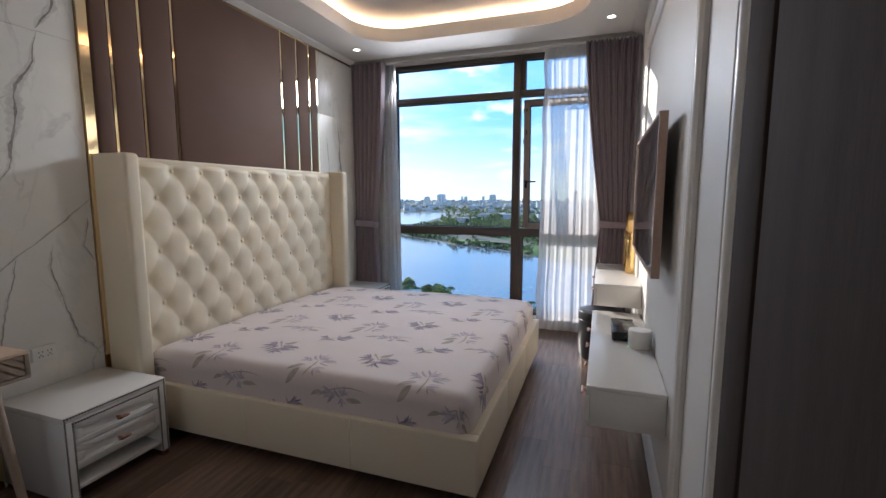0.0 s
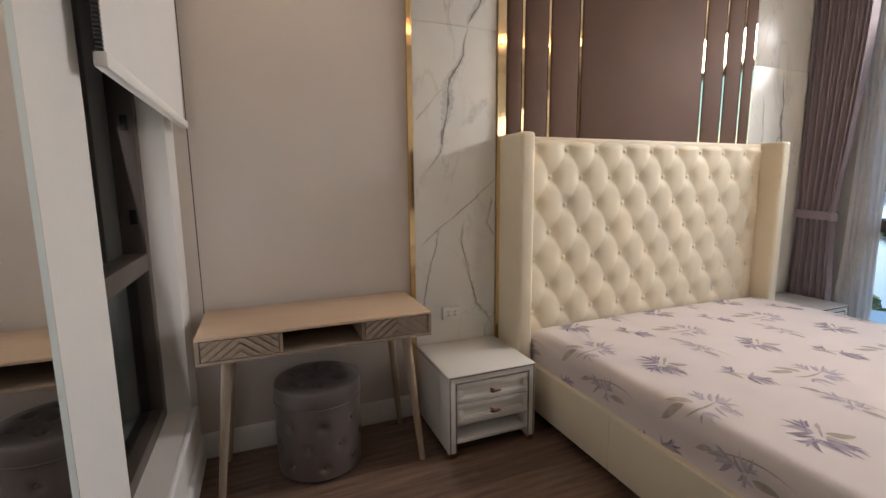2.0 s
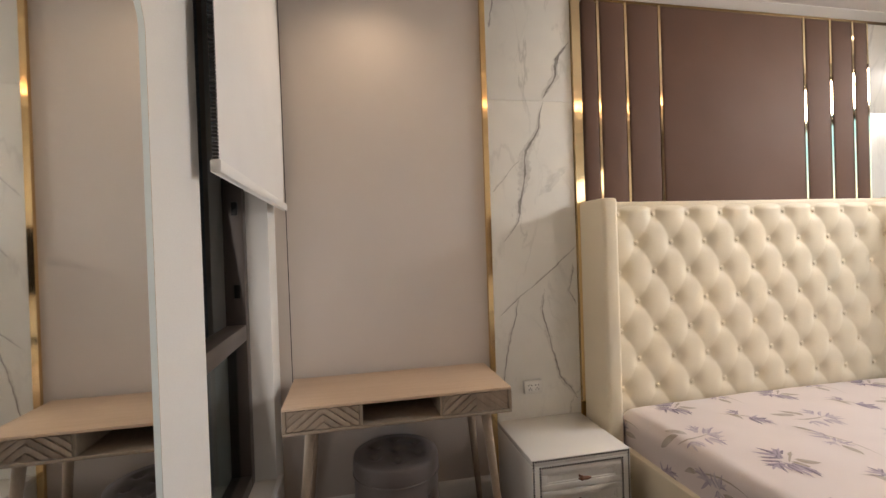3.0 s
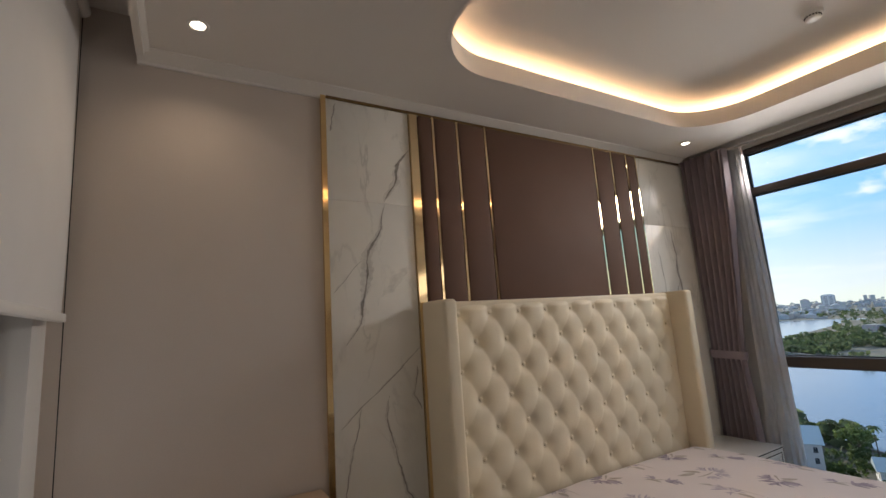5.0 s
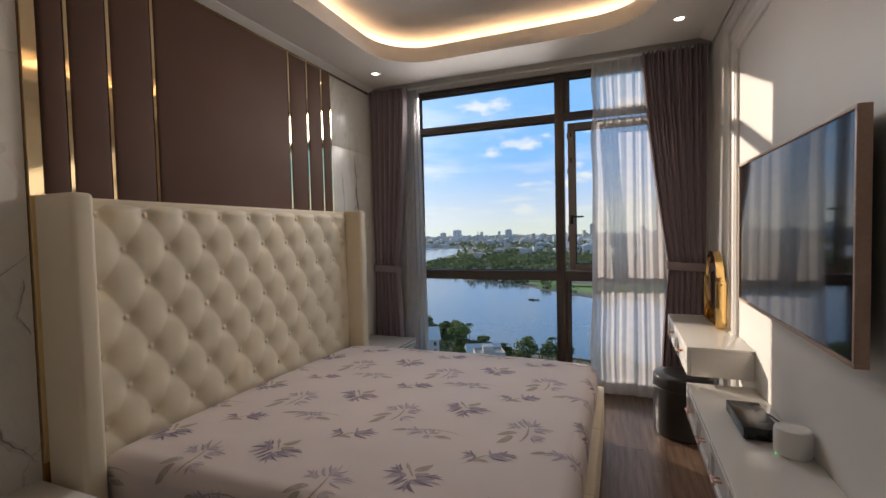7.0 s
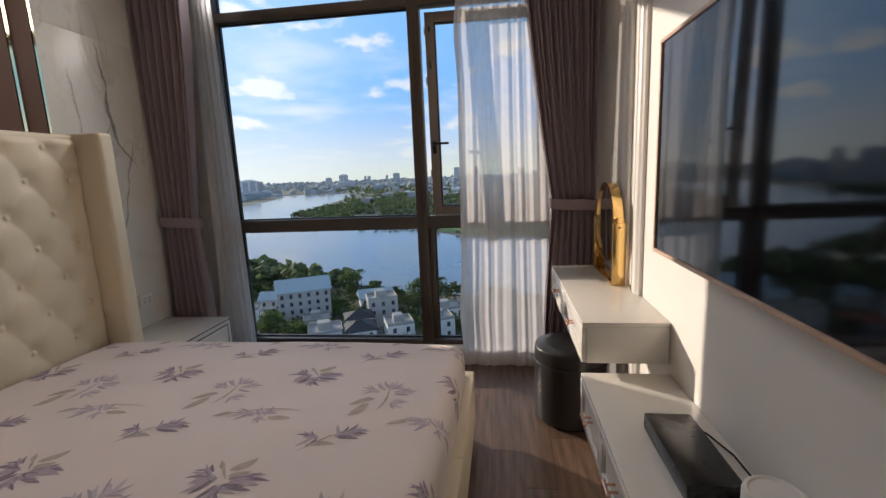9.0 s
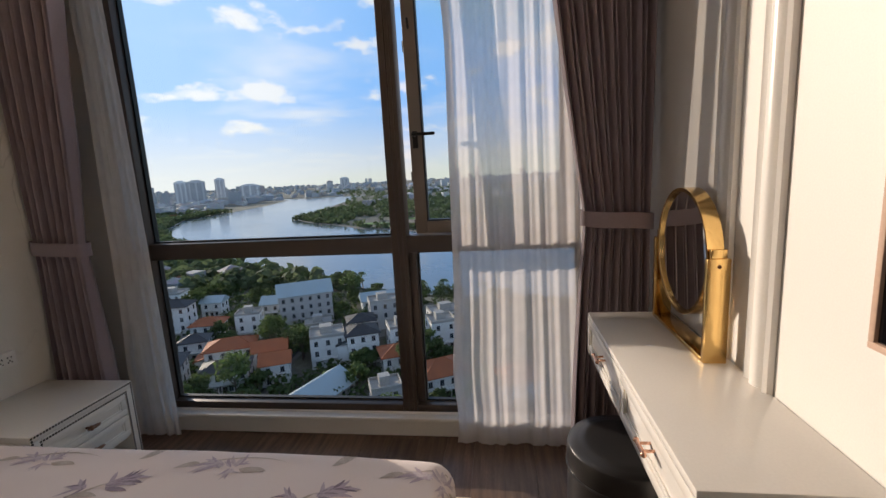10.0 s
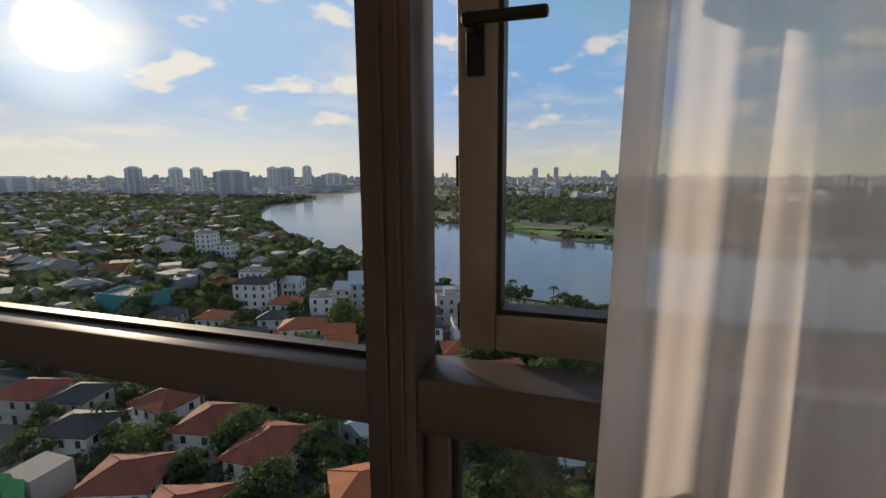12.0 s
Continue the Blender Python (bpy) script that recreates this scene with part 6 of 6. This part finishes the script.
SHARED = {}
RED, ORA, DRK, BLU, PAL = "white villa with a red hipped clay roof", "pale villa with an orange hipped clay roof", "pale villa with a dark slate hipped roof", "low hall with a pale blue metal roof", "white flat-roofed town house with roof terrace"
GAB, FOUR = "pale villa with an orange gabled clay roof", "white four-storey house with rows of dark windows"
NEAR_TOWN = (
    (-55, 72, 3, 10.5, 13, 2, ROOF_RED, HOUSE_WHITE, RED, "hip", False), (-89.7, 79.7, -8, 11, 9.5, 2, ROOF_RED, HOUSE_WHITE, RED, "hip", True),
    (-73, 76, 10, 9.5, 11.5, 2, ROOF_RED, HOUSE_WHITE, RED, "hip", True), (-72.7, 57, 20, 12, 10, 2, ROOF_RED, HOUSE_WHITE, RED, "hip", False),
    (-56, 53, 20, 12, 10, 2, ROOF_RED, HOUSE_WHITE, RED, "hip", False), (-31, 67, 35, 11, 9, 2, ROOF_ORANGE, HOUSE_WHITE, ORA, "hip", False),
    (-98, 66, 12, 11, 9, 2, ROOF_DARK, HOUSE_WHITE, DRK, "hip", True), (-126, 74, 12, 12, 10, 2, ROOF_RED, HOUSE_GREY, RED, "hip", False),
    (-112, 76, 12, 9, 9, 2, ROOF_DARK, HOUSE_GREY, DRK, "hip", False), (-50, 105, 71, 28, 11, 1, ROOF_BLUE, HOUSE_GREY, BLU, "gable", False),
    (-42, 89, 71, 9, 7, 1, ROOF_BLUE, HOUSE_GREY, BLU, "gable", False), (-98, 111, 24, 16, 12, 3, ROOF_DARK, HOUSE_GREY, DRK, "hip", True),
    (-80, 118, 24, 13, 9, 2, ROOF_DARK, HOUSE_WHITE, DRK, "hip", True), (-89, 135, 24, 15, 10, 2, ROOF_ORANGE, HOUSE_WHITE, ORA, "hip", True),
    (-67, 123, 24, 8, 8, 2, ROOF_ORANGE, HOUSE_WHITE, GAB, "gable", False), (-74, 133, 24, 10, 8, 2, ROOF_ORANGE, HOUSE_WHITE, GAB, "gable", False),
    (-56, 137, 24, 11, 10, 3, ROOF_PALE, HOUSE_WHITE, PAL, "flat", False), (-45, 139, 24, 10, 9, 3, ROOF_DARK, HOUSE_WHITE, DRK, "hip", True),
    (-31, 130, 24, 10, 9, 2, ROOF_ORANGE, HOUSE_WHITE, ORA, "hip", False), (-33, 145, 24, 9, 9, 3, ROOF_PALE, HOUSE_WHITE, PAL, "flat", False),
    (-44, 164, 24, 11, 9, 4, ROOF_PALE, HOUSE_GREY, "grey modern flat-roofed house with terraces", "flat", False), (-49, 151, 24, 9, 8, 3, ROOF_DARK, HOUSE_WHITE, DRK, "hip", False),
    (-82, 178, 28, 21, 13, 4, ROOF_BLUE, HOUSE_GREY, "grey four-storey block with a pale metal gable roof", "gable", False), (-54, 190, 24, 14, 9, 2, ROOF_BLUE, HOUSE_WHITE, BLU, "gable", False),
    (-21, 172, 24, 14, 9, 2, ROOF_PALE, HOUSE_WHITE, PAL, "flat", False), (-20, 150, 24, 9, 9, 3, ROOF_PALE, HOUSE_WHITE, PAL, "flat", False),
    (-16, 118, 28, 13, 11, 2, ROOF_ORANGE, HOUSE_WHITE, ORA, "hip", True), (4, 114, 24, 11, 10, 2, ROOF_ORANGE, HOUSE_WHITE, ORA, "hip", False),
    (-14, 98, 20, 16, 12, 1, ROOF_BLUE, HOUSE_GREY, BLU, "gable", False), (6, 94, 20, 14, 11, 1, ROOF_BLUE, HOUSE_GREY, BLU, "gable", False),
    (-127, 134, 12, 10, 9, 2, ROOF_ORANGE, HOUSE_WHITE, ORA, "hip", False), (-113, 158, 15, 11, 9, 2, ROOF_ORANGE, HOUSE_WHITE, ORA, "hip", False),
    (-130, 160, 12, 15, 9, 4, ROOF_DARK, HOUSE_WHITE, FOUR, "hip", False), (-156, 192, 12, 13, 10, 3, ROOF_PALE, HOUSE_WHITE, PAL, "flat", False),
    (-99, 186, 12, 12, 9, 2, ROOF_BLUE, HOUSE_WHITE, BLU, "gable", False), (-164, 178, 12, 12, 9, 2, ROOF_ORANGE, HOUSE_WHITE, ORA, "hip", False),
    (-106, 140, 24, 9, 8, 2, ROOF_DARK, HOUSE_WHITE, DRK, "hip", False), (-141, 112, 12, 12, 10, 2, ROOF_ORANGE, HOUSE_WHITE, ORA, "hip", True),
    (-118, 98, 20, 11, 9, 2, ROOF_RED, HOUSE_WHITE, RED, "hip", False), (-68, 158, 24, 10, 9, 2, ROOF_PALE, HOUSE_WHITE, PAL, "flat", False),
    (-97, 160, 20, 9, 8, 3, ROOF_PALE, HOUSE_WHITE, PAL, "flat", False), (-29, 108, 24, 8, 7, 2, ROOF_PALE, HOUSE_GREY, PAL, "flat", False))
for x, y, t, w, d, s, roof, wall, lb, kd, wg in NEAR_TOWN:
    villa(x, y, t, w, d, s, roof, wall, lb, kd, wg)
for x, y, t, w, d, s, roof, wall, lb, kd, wg in (
        (-165, 170, 10, 11, 10, 6, ROOF_PALE, HOUSE_WHITE, "white six-storey house among trees", "flat", False), (-152, 168, 10, 10, 10, 4, ROOF_PALE, HOUSE_WHITE, PAL, "flat", False),
        (-190, 172, 10, 26, 22, 2, ROOF_PALE, HOUSE_GREY, "low hall with a broad pale hipped roof", "hip", False), (-133, 86, 14, 12, 9, 2, ROOF_PALE, HOUSE_WHITE, PAL, "flat", False),
        (-103, 92, 20, 11, 9, 2, ROOF_DARK, HOUSE_GREY, DRK, "hip", False), (-112, 80, 20, 10, 9, 2, ROOF_RED, HOUSE_WHITE, RED, "hip", False),
        (-92, 132, 10, 9, 8, 2, ROOF_BLUE, HOUSE_WHITE, BLU, "gable", False), (-20, 57, 38, 9, 8, 1, ROOF_DARK, HOUSE_WHITE, DRK, "hip", False)):
    villa(x * K, y * K, t, w, d, s, roof, wall, lb, kd, wg)



def utility_pole(x, y, turn):
    p = thing("utility_pole", (x, y, G), "grey concrete utility pole with crossarms beside the street", "pole", group="street poles")
    part("pole", tube(bmesh.new(), (x, y, G), (x, y, G + 9), 0.17, 0.11, n=8), CONCRETE, p)
    d = Vector((math.cos(radians(turn)), math.sin(radians(turn)), 0))
    for z in (8.2, 8.7):
        c = Vector((x, y, G + z))
        part("crossarm", tube(bmesh.new(), c - d * 1.1, c + d * 1.1, 0.07, n=6), FRAME_DARK, p)


for x, y, t in ((-104, 84, 80), (-84, 85, 85), (-63, 86, 60), (-43, 79, 50), (-36, 62, 10), (-70, 100, 5)):
    utility_pole(x, y, t)

site = thing("building_site", (-122 * K, 98 * K, G), "unfinished concrete block wrapped in teal scaffold netting", "building")
for i in range(4):
    part("floor_slab", boxed(-133 - 52, -111 - 52, 91 + 42, 105 + 42, G + 3.2 * i, G + 3.2 * i + 0.3), CONCRETE, site)
X0, Y0S = -185, 133
part("net", box(box(boxed(X0 - 0.6, X0 + 22.6, Y0S - 0.6, Y0S - 0.4, G, G + 11), X0 + 22.4, X0 + 22.6, Y0S - 0.4, Y0S + 14, G, G + 11), X0 - 0.6, X0 - 0.4, Y0S - 0.4, Y0S + 14, G, G + 11), NET_TEAL, site, "teal scaffold net")
part("scaffold", box(boxed(X0 - 1, X0 + 23, Y0S - 1, Y0S - 0.75, G + 11, G + 11.6), X0 + 22.8, X0 + 23, Y0S - 0.7, Y0S + 14, G + 11, G + 11.6), NET_TEAL, site)
site2 = thing("building_site", (-86, 48, G), "small house under bright green scaffold netting", "building")
part("net", sheet(bmesh.new(), 14, 10, lambda u, v: (-90 + 7 * u, 47.5 + 0.4 * math.sin(9 * u + 4 * v), G + 10 * v)), NET_GREEN, site2, "green scaffold net")
part("core", boxed(-90, -83, 48.2, 55, G, G + 9), CONCRETE, site2)


# trees
def leaf_cloud(verts, faces, c, r, n, size, rng, squash=0.8):
    for _ in range(n):
        v = Vector((rng.gauss(0, 1), rng.gauss(0, 1), rng.gauss(0, 1))).normalized() * r * rng.uniform(0.62, 1.05)
        v.z *= squash
        p = Vector(c) + v
        t = Vector((rng.uniform(-1, 1), rng.uniform(-1, 1), rng.uniform(-0.5, 0.5))).normalized()
        b = v.cross(t).normalized() if v.length > 1e-4 else Vector((1, 0, 0))
        t2 = (t + v.normalized() * rng.uniform(-0.4, 0.4)).normalized()
        s = size * rng.uniform(0.6, 1.25)
        k = len(verts)
        verts += [tuple(p - b * s * 0.5), tuple(p + t2 * s * 0.6), tuple(p + b * s * 0.5), tuple(p - t2 * s * 0.6)]
        faces += [(k, k + 1, k + 2), (k, k + 2, k + 3)]


def pydata(name, verts, faces, mat):
    me = bpy.data.meshes.new(name)
    me.from_pydata(verts, [], faces)
    me.materials.append(mat)
    return me


def make_tree(seed, h, spread):
    rng = random.Random(seed)
    t = thing("tree", (0, 0, G), "leafy green garden tree between the houses", "tree", group="garden trees")
    bm = bmesh.new()
    tube(bm, (0, 0, 0), (0.2, 0.1, h * 0.45), 0.28, 0.16, n=8)
    limbs = []
    for i in range(6):
        a = i / 6 * math.tau + rng.uniform(-0.3, 0.3)
        tip = Vector((math.cos(a) * spread * rng.uniform(0.35, 0.7), math.sin(a) * spread * rng.uniform(0.35, 0.7), h * rng.uniform(0.55, 0.85)))
        tube(bm, (0.15, 0.08, h * rng.uniform(0.3, 0.45)), tip, 0.12, 0.04, n=6)
        limbs.append(tip)
    limbs.append(Vector((0, 0, h * 0.85)))
    ob = new("trunk", finish(bm, "trunk", BARK))
    ob.parent = t
    verts, faces = [], []
    for tip in limbs:
        leaf_cloud(verts, faces, tip, spread * rng.uniform(0.32, 0.5), 85, 0.62, rng)
        leaf_cloud(verts, faces, tip, spread * 0.24, 30, 0.8, rng)
    ob = new("crown", pydata("crown", verts, faces, LEAVES))
    ob.parent = t
    return t


def make_palm(seed, h):
    rng = random.Random(seed)
    t = thing("palm_tree", (0, 0, G), "tall slender palm tree by the river", "tree", group="palms")
    bm = bmesh.new()
    tube(bm, (0, 0, 0), (0.4, 0.2, h), 0.2, 0.13, n=8)
    ob = new("trunk", finish(bm, "trunk", BARK))
    ob.parent = t
    bm = bmesh.new()
    for i in range(16):
        a, up = i / 16 * math.tau * 1.618, rng.uniform(0.1, 0.9)
        d = Vector((math.cos(a), math.sin(a), 0))
        s = Vector((-d.y, d.x, 0))
        prev = None
        for k in range(6):
            q = k / 5
            c = Vector((0.4, 0.2, h)) + d * 2.6 * q + Vector((0, 0, up * 1.8 * q - 2.6 * q * q))
            w = 0.42 * math.sin(math.pi * min(0.95, q + 0.12)) + 0.03
            cur = (bm.verts.new(c - s * w - Vector((0, 0, 0.18))), bm.verts.new(c), bm.verts.new(c + s * w - Vector((0, 0, 0.18))))
            if prev:
                bm.faces.new((prev[0], cur[0], cur[1], prev[1]))
                bm.faces.new((prev[1], cur[1], cur[2], prev[2]))
            prev = cur
    ob = new("fronds", finish(bm, "fronds", LEAVES))
    ob.parent = t
    return t


HALL_ENDS = [Vector((-53, 96, 0)), Vector((-47, 114, 0)), Vector((-75, 175, 0)), Vector((-89, 181, 0))]


def plant_trees():
    rng = random.Random(11)
    kinds = [make_tree(s, h, sp) for s, h, sp in ((1, 9.5, 4.2), (2, 7.5, 3.6), (3, 11.5, 5.0), (4, 6.0, 3.0))]
    for k, t in enumerate(kinds):
        t.location = (14 + 7 * k, 60 + 5 * k, G)
    houses = [o.location.copy() for o in scene.objects if o.name.startswith("villa") and o.parent is None]
    n, tries = 0, 0
    while n < 296 and tries < 9000:
        tries += 1
        y = rng.uniform(34, 175)
        x = rng.uniform(-30 - y * 1.05, 22)
        shore = np.interp(x, [p[0] / K for p in NEAR_BANK], [p[1] / K for p in NEAR_BANK])
        if y > shore - 5:
            continue
        gap = min(math.hypot(x * K - h.x, y * K - h.y) for h in houses + HALL_ENDS)
        near_shore = shore - y < 26
        if gap < 7.6 or (not near_shore and rng.random() < 0.1):
            continue
        t = copy_thing(rng.choice(kinds), pose(x * K, y * K, G - 0.2, 0, 0, rng.uniform(0, 360)))
        s = rng.uniform(0.7, 1.2)
        t.scale = (s, s, s * rng.uniform(0.85, 1.1))
        n += 1
    lone = copy_thing(kinds[2], pose(-71, 206, G - 0.2, 0, 0, 40))
    lone.scale = (1.25, 1.25, 1.35)
    tagged(lone, "tall round-crowned tree standing on the river bank", "tree", "garden trees")
    for i, (x, y) in enumerate(((-52, 152), (-49, 154), (-60, 158), (-25, 141), (-70, 150), (-18, 140), (-64, 156), (-5, 138), (-97, 96), (-62, 62), (-66, 48), (-50, 62))):
        if i == 0:
            palm = make_palm(5, 12)
            palm.location = (x * K, y * K, G)
        else:
            copy_thing(palm, pose(x * K, y * K, G - 0.2 - rng.uniform(0, 3), 0, 0, rng.uniform(0, 360)))


plant_trees()


def far_stuff():
    rng = random.Random(21)
    verts, faces = [], []

    def clump(x, y, r, n=16, z=None):
        leaf_cloud(verts, faces, (x * K, y * K, (G + r * 0.7) if z is None else z), r, n, r * 0.75, rng, 0.75)

    def far_edge(x):
        return np.interp(x, [p[0] / K for p in FAR_BANK if p[1] < 460 * K], [p[1] / K for p in FAR_BANK if p[1] < 460 * K])
    # wooded point across the river: dense along its shore, open meadow behind, woods beyond
    for _ in range(3400):
        x = rng.uniform(-225, 420)
        e = far_edge(x)
        y = e + 4 + rng.random() ** 1.7 * 420
        if y < e + 85 and -150 < x < 170 and rng.random() < (0.93 if y > e + 12 else 0.72):
            continue
        if x < -190 and y > 500 and x < np.interp(y, [456, 640, 845, 968], [-214, -255, -290, -330]):
            continue
        clump(x, y, rng.uniform(3.4, 6.4), 16)
    for _ in range(1500):
        y = rng.uniform(500, 1500)
        x = rng.uniform(np.interp(y, [456, 640, 845, 968, 1500], [-205, -248, -282, -322, -700]), 700)
        clump(x, y, rng.uniform(4, 9), 10)
    # left bank woods and gardens
    for _ in range(3700):
        y = rng.uniform(60, 640)
        shore = np.interp(y, [60, 147, 152, 178, 236, 308, 398, 517, 640], [-90, -8, -32, -84, -165, -245, -325, -395, -406])
        x = shore - 4 - rng.random() ** 1.4 * (160 + y * 0.9)
        if y < 160 and x > -104:
            continue
        clump(x, y, rng.uniform(3.8, 7.5), 18)
    tagged(new("far_woods", pydata("far_woods", verts, faces, LEAVES_FAR)), "dense green woods along both river banks", "trees", kind="stuff")

    def boxes(name, mat, label, spots):
        vs, fs = [], []
        for x, y, w, d, h, a in spots:
            x, y = x * K, y * K
            k = len(vs)
            ca, sa = math.cos(a), math.sin(a)
            for z in (G, G + h):
                for sx, sy in ((-1, -1), (1, -1), (1, 1), (-1, 1)):
                    px, py = sx * w / 2, sy * d / 2
                    vs.append((x + px * ca - py * sa, y + px * sa + py * ca, z))
            apex = rng.random() < 0.6
            for q in ((0, 1, 5, 4), (1, 2, 6, 5), (2, 3, 7, 6), (3, 0, 4, 7)):
                fs.append(tuple(k + j for j in q))
            if apex:
                k2 = len(vs)
                for j in range(4, 8):
                    vx, vy, vz = vs[k + j]
                    vs.append((x + (vx - x) * 1.08, y + (vy - y) * 1.08, vz))
                vs.append((x, y, G + h + min(w, d) * 0.3))
                fs += [(k2, k2 + 1, k2 + 4), (k2 + 1, k2 + 2, k2 + 4), (k2 + 2, k2 + 3, k2 + 4), (k2 + 3, k2, k2 + 4), (k2 + 3, k2 + 2, k2 + 1, k2)]
            else:
                fs.append((k + 4, k + 5, k + 6, k + 7))
        tagged(new(name, pydata(name, vs, fs, mat)), label, "houses", kind="stuff")
    spots = []
    for _ in range(900):
        y = rng.uniform(95, 650)
        shore = np.interp(y, [147, 178, 236, 308, 398, 517, 640], [-8, -84, -165, -245, -325, -395, -406])
        x = shore - 22 - rng.random() * (120 + y * 1.0)
        if (y < 165 and x > -125) or -205 < x < -140 and 155 < y < 185:
            continue
        spots.append((x, y, rng.uniform(8, 15), rng.uniform(8, 13), rng.uniform(4, 8.5), rng.uniform(0, 1.5)))
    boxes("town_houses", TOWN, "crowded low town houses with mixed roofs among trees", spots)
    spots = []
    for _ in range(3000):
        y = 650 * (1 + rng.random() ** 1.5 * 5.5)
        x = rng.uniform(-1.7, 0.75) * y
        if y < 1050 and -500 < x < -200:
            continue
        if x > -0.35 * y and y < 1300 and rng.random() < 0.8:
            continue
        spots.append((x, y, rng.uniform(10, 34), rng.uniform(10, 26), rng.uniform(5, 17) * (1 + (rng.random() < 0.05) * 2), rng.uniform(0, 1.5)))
    boxes("far_town", HAZE_PALED_TOWN, "low town spreading to the horizon, distance haze put into its pale colours", spots)


far_stuff()


def river_islet():
    """A raft of floating plants drifting in the river."""
    rng = random.Random(41)
    verts, faces = [], []
    for _ in range(12):
        leaf_cloud(verts, faces, (rng.gauss(-65.5, 1.9), rng.gauss(376, 1.4), G + 0.6), rng.uniform(0.8, 1.6), 14, 0.9, rng, 0.6)
    tagged(new("floating_plants", pydata("floating_plants", verts, faces, LEAVES)), "raft of floating green plants on the river", "plants", kind="stuff")


river_islet()


def garden_shrubs():
    """Low greenery that fills the gardens between the villas."""
    rng = random.Random(31)
    verts, faces = [], []
    houses = [(o.location.x, o.location.y) for o in scene.objects if o.name.startswith("villa") and o.parent is None]
    hs = np.array(houses)
    n = 0
    while n < 2600:
        n += 1
        y = rng.uniform(30, 176)
        x = rng.uniform(-30 - y * 1.0, 24)
        if y > np.interp(x, [p[0] / K for p in NEAR_BANK], [p[1] / K for p in NEAR_BANK]) - 3:
            continue
        gap = np.min(np.hypot(hs[:, 0] - x * K, hs[:, 1] - y * K))
        if gap < 7.4:
            continue
        r = rng.uniform(1.2, 3.3)
        leaf_cloud(verts, faces, (x * K, y * K, G + r * rng.uniform(0.5, 1.1)), r, 34, r * 0.42, rng, 0.85)
    tagged(new("garden_shrubs", pydata("garden_shrubs", verts, faces, LEAVES)), "dark green shrubs and hedges filling the gardens", "shrubs", kind="stuff")


garden_shrubs()


def tower(bearing, dist, w, d, h, turn=0.0, pieces=1):
    """High-rise block; bearing in degrees towards the left of straight ahead."""
    x, y = 2 - dist * math.sin(radians(bearing)), 4 + dist * math.cos(radians(bearing))
    t = thing("tower_block", (x, y, G), "pale grey residential tower beyond the river", "tower", group="skyline towers")
    t.rotation_euler = (0, 0, radians(bearing + turn))

    def piece(name, bm, mat):
        ob = new(name, finish(bm, name, mat))
        ob.parent = t
    bm = boxed(-w / 2, w / 2, -d / 2, d / 2, 0, h)
    box(bm, -w * 0.28, w * 0.28, -d * 0.3, d * 0.3, h + 0.02, h + 5)
    for sx in (-0.36, 0.0, 0.36):
        box(bm, w * sx - w * 0.05, w * sx + w * 0.05, -d / 2 - 1.2, d / 2 + 1.2, 0, h + 1.5)
    piece("wall", bm, TOWER)
    bm = bmesh.new()
    k = 4.0
    while k < h - 3:
        box(bm, -w / 2 - 0.35, w / 2 + 0.35, -d / 2 - 0.35, d / 2 + 0.35, k, k + 1.7)
        k += 3.4
    piece("window_bands", bm, TOWER_BAND)


for b, dist, w, d, h in ((51.2, 1420, 38, 28, 72), (50.3, 1400, 22, 24, 46), (47.4, 1500, 35, 28, 71), (45.4, 1500, 33, 28, 71), (41.9, 1250, 82, 34, 62),
                         (37.5, 1660, 35, 28, 75), (36.0, 1660, 53, 30, 75), (33.6, 1750, 32, 28, 80), (30.5, 1900, 72, 30, 54), (53.2, 1700, 32, 28, 48),
                         (60.7, 1700, 110, 40, 48), (19.6, 3000, 56, 40, 64), (5.5, 4300, 50, 40, 92), (3.0, 4400, 42, 40, 98), (13.1, 4200, 60, 40, 62), (-2.5, 3600, 40, 40, 66)):
    tower(b, dist, w, d, h)
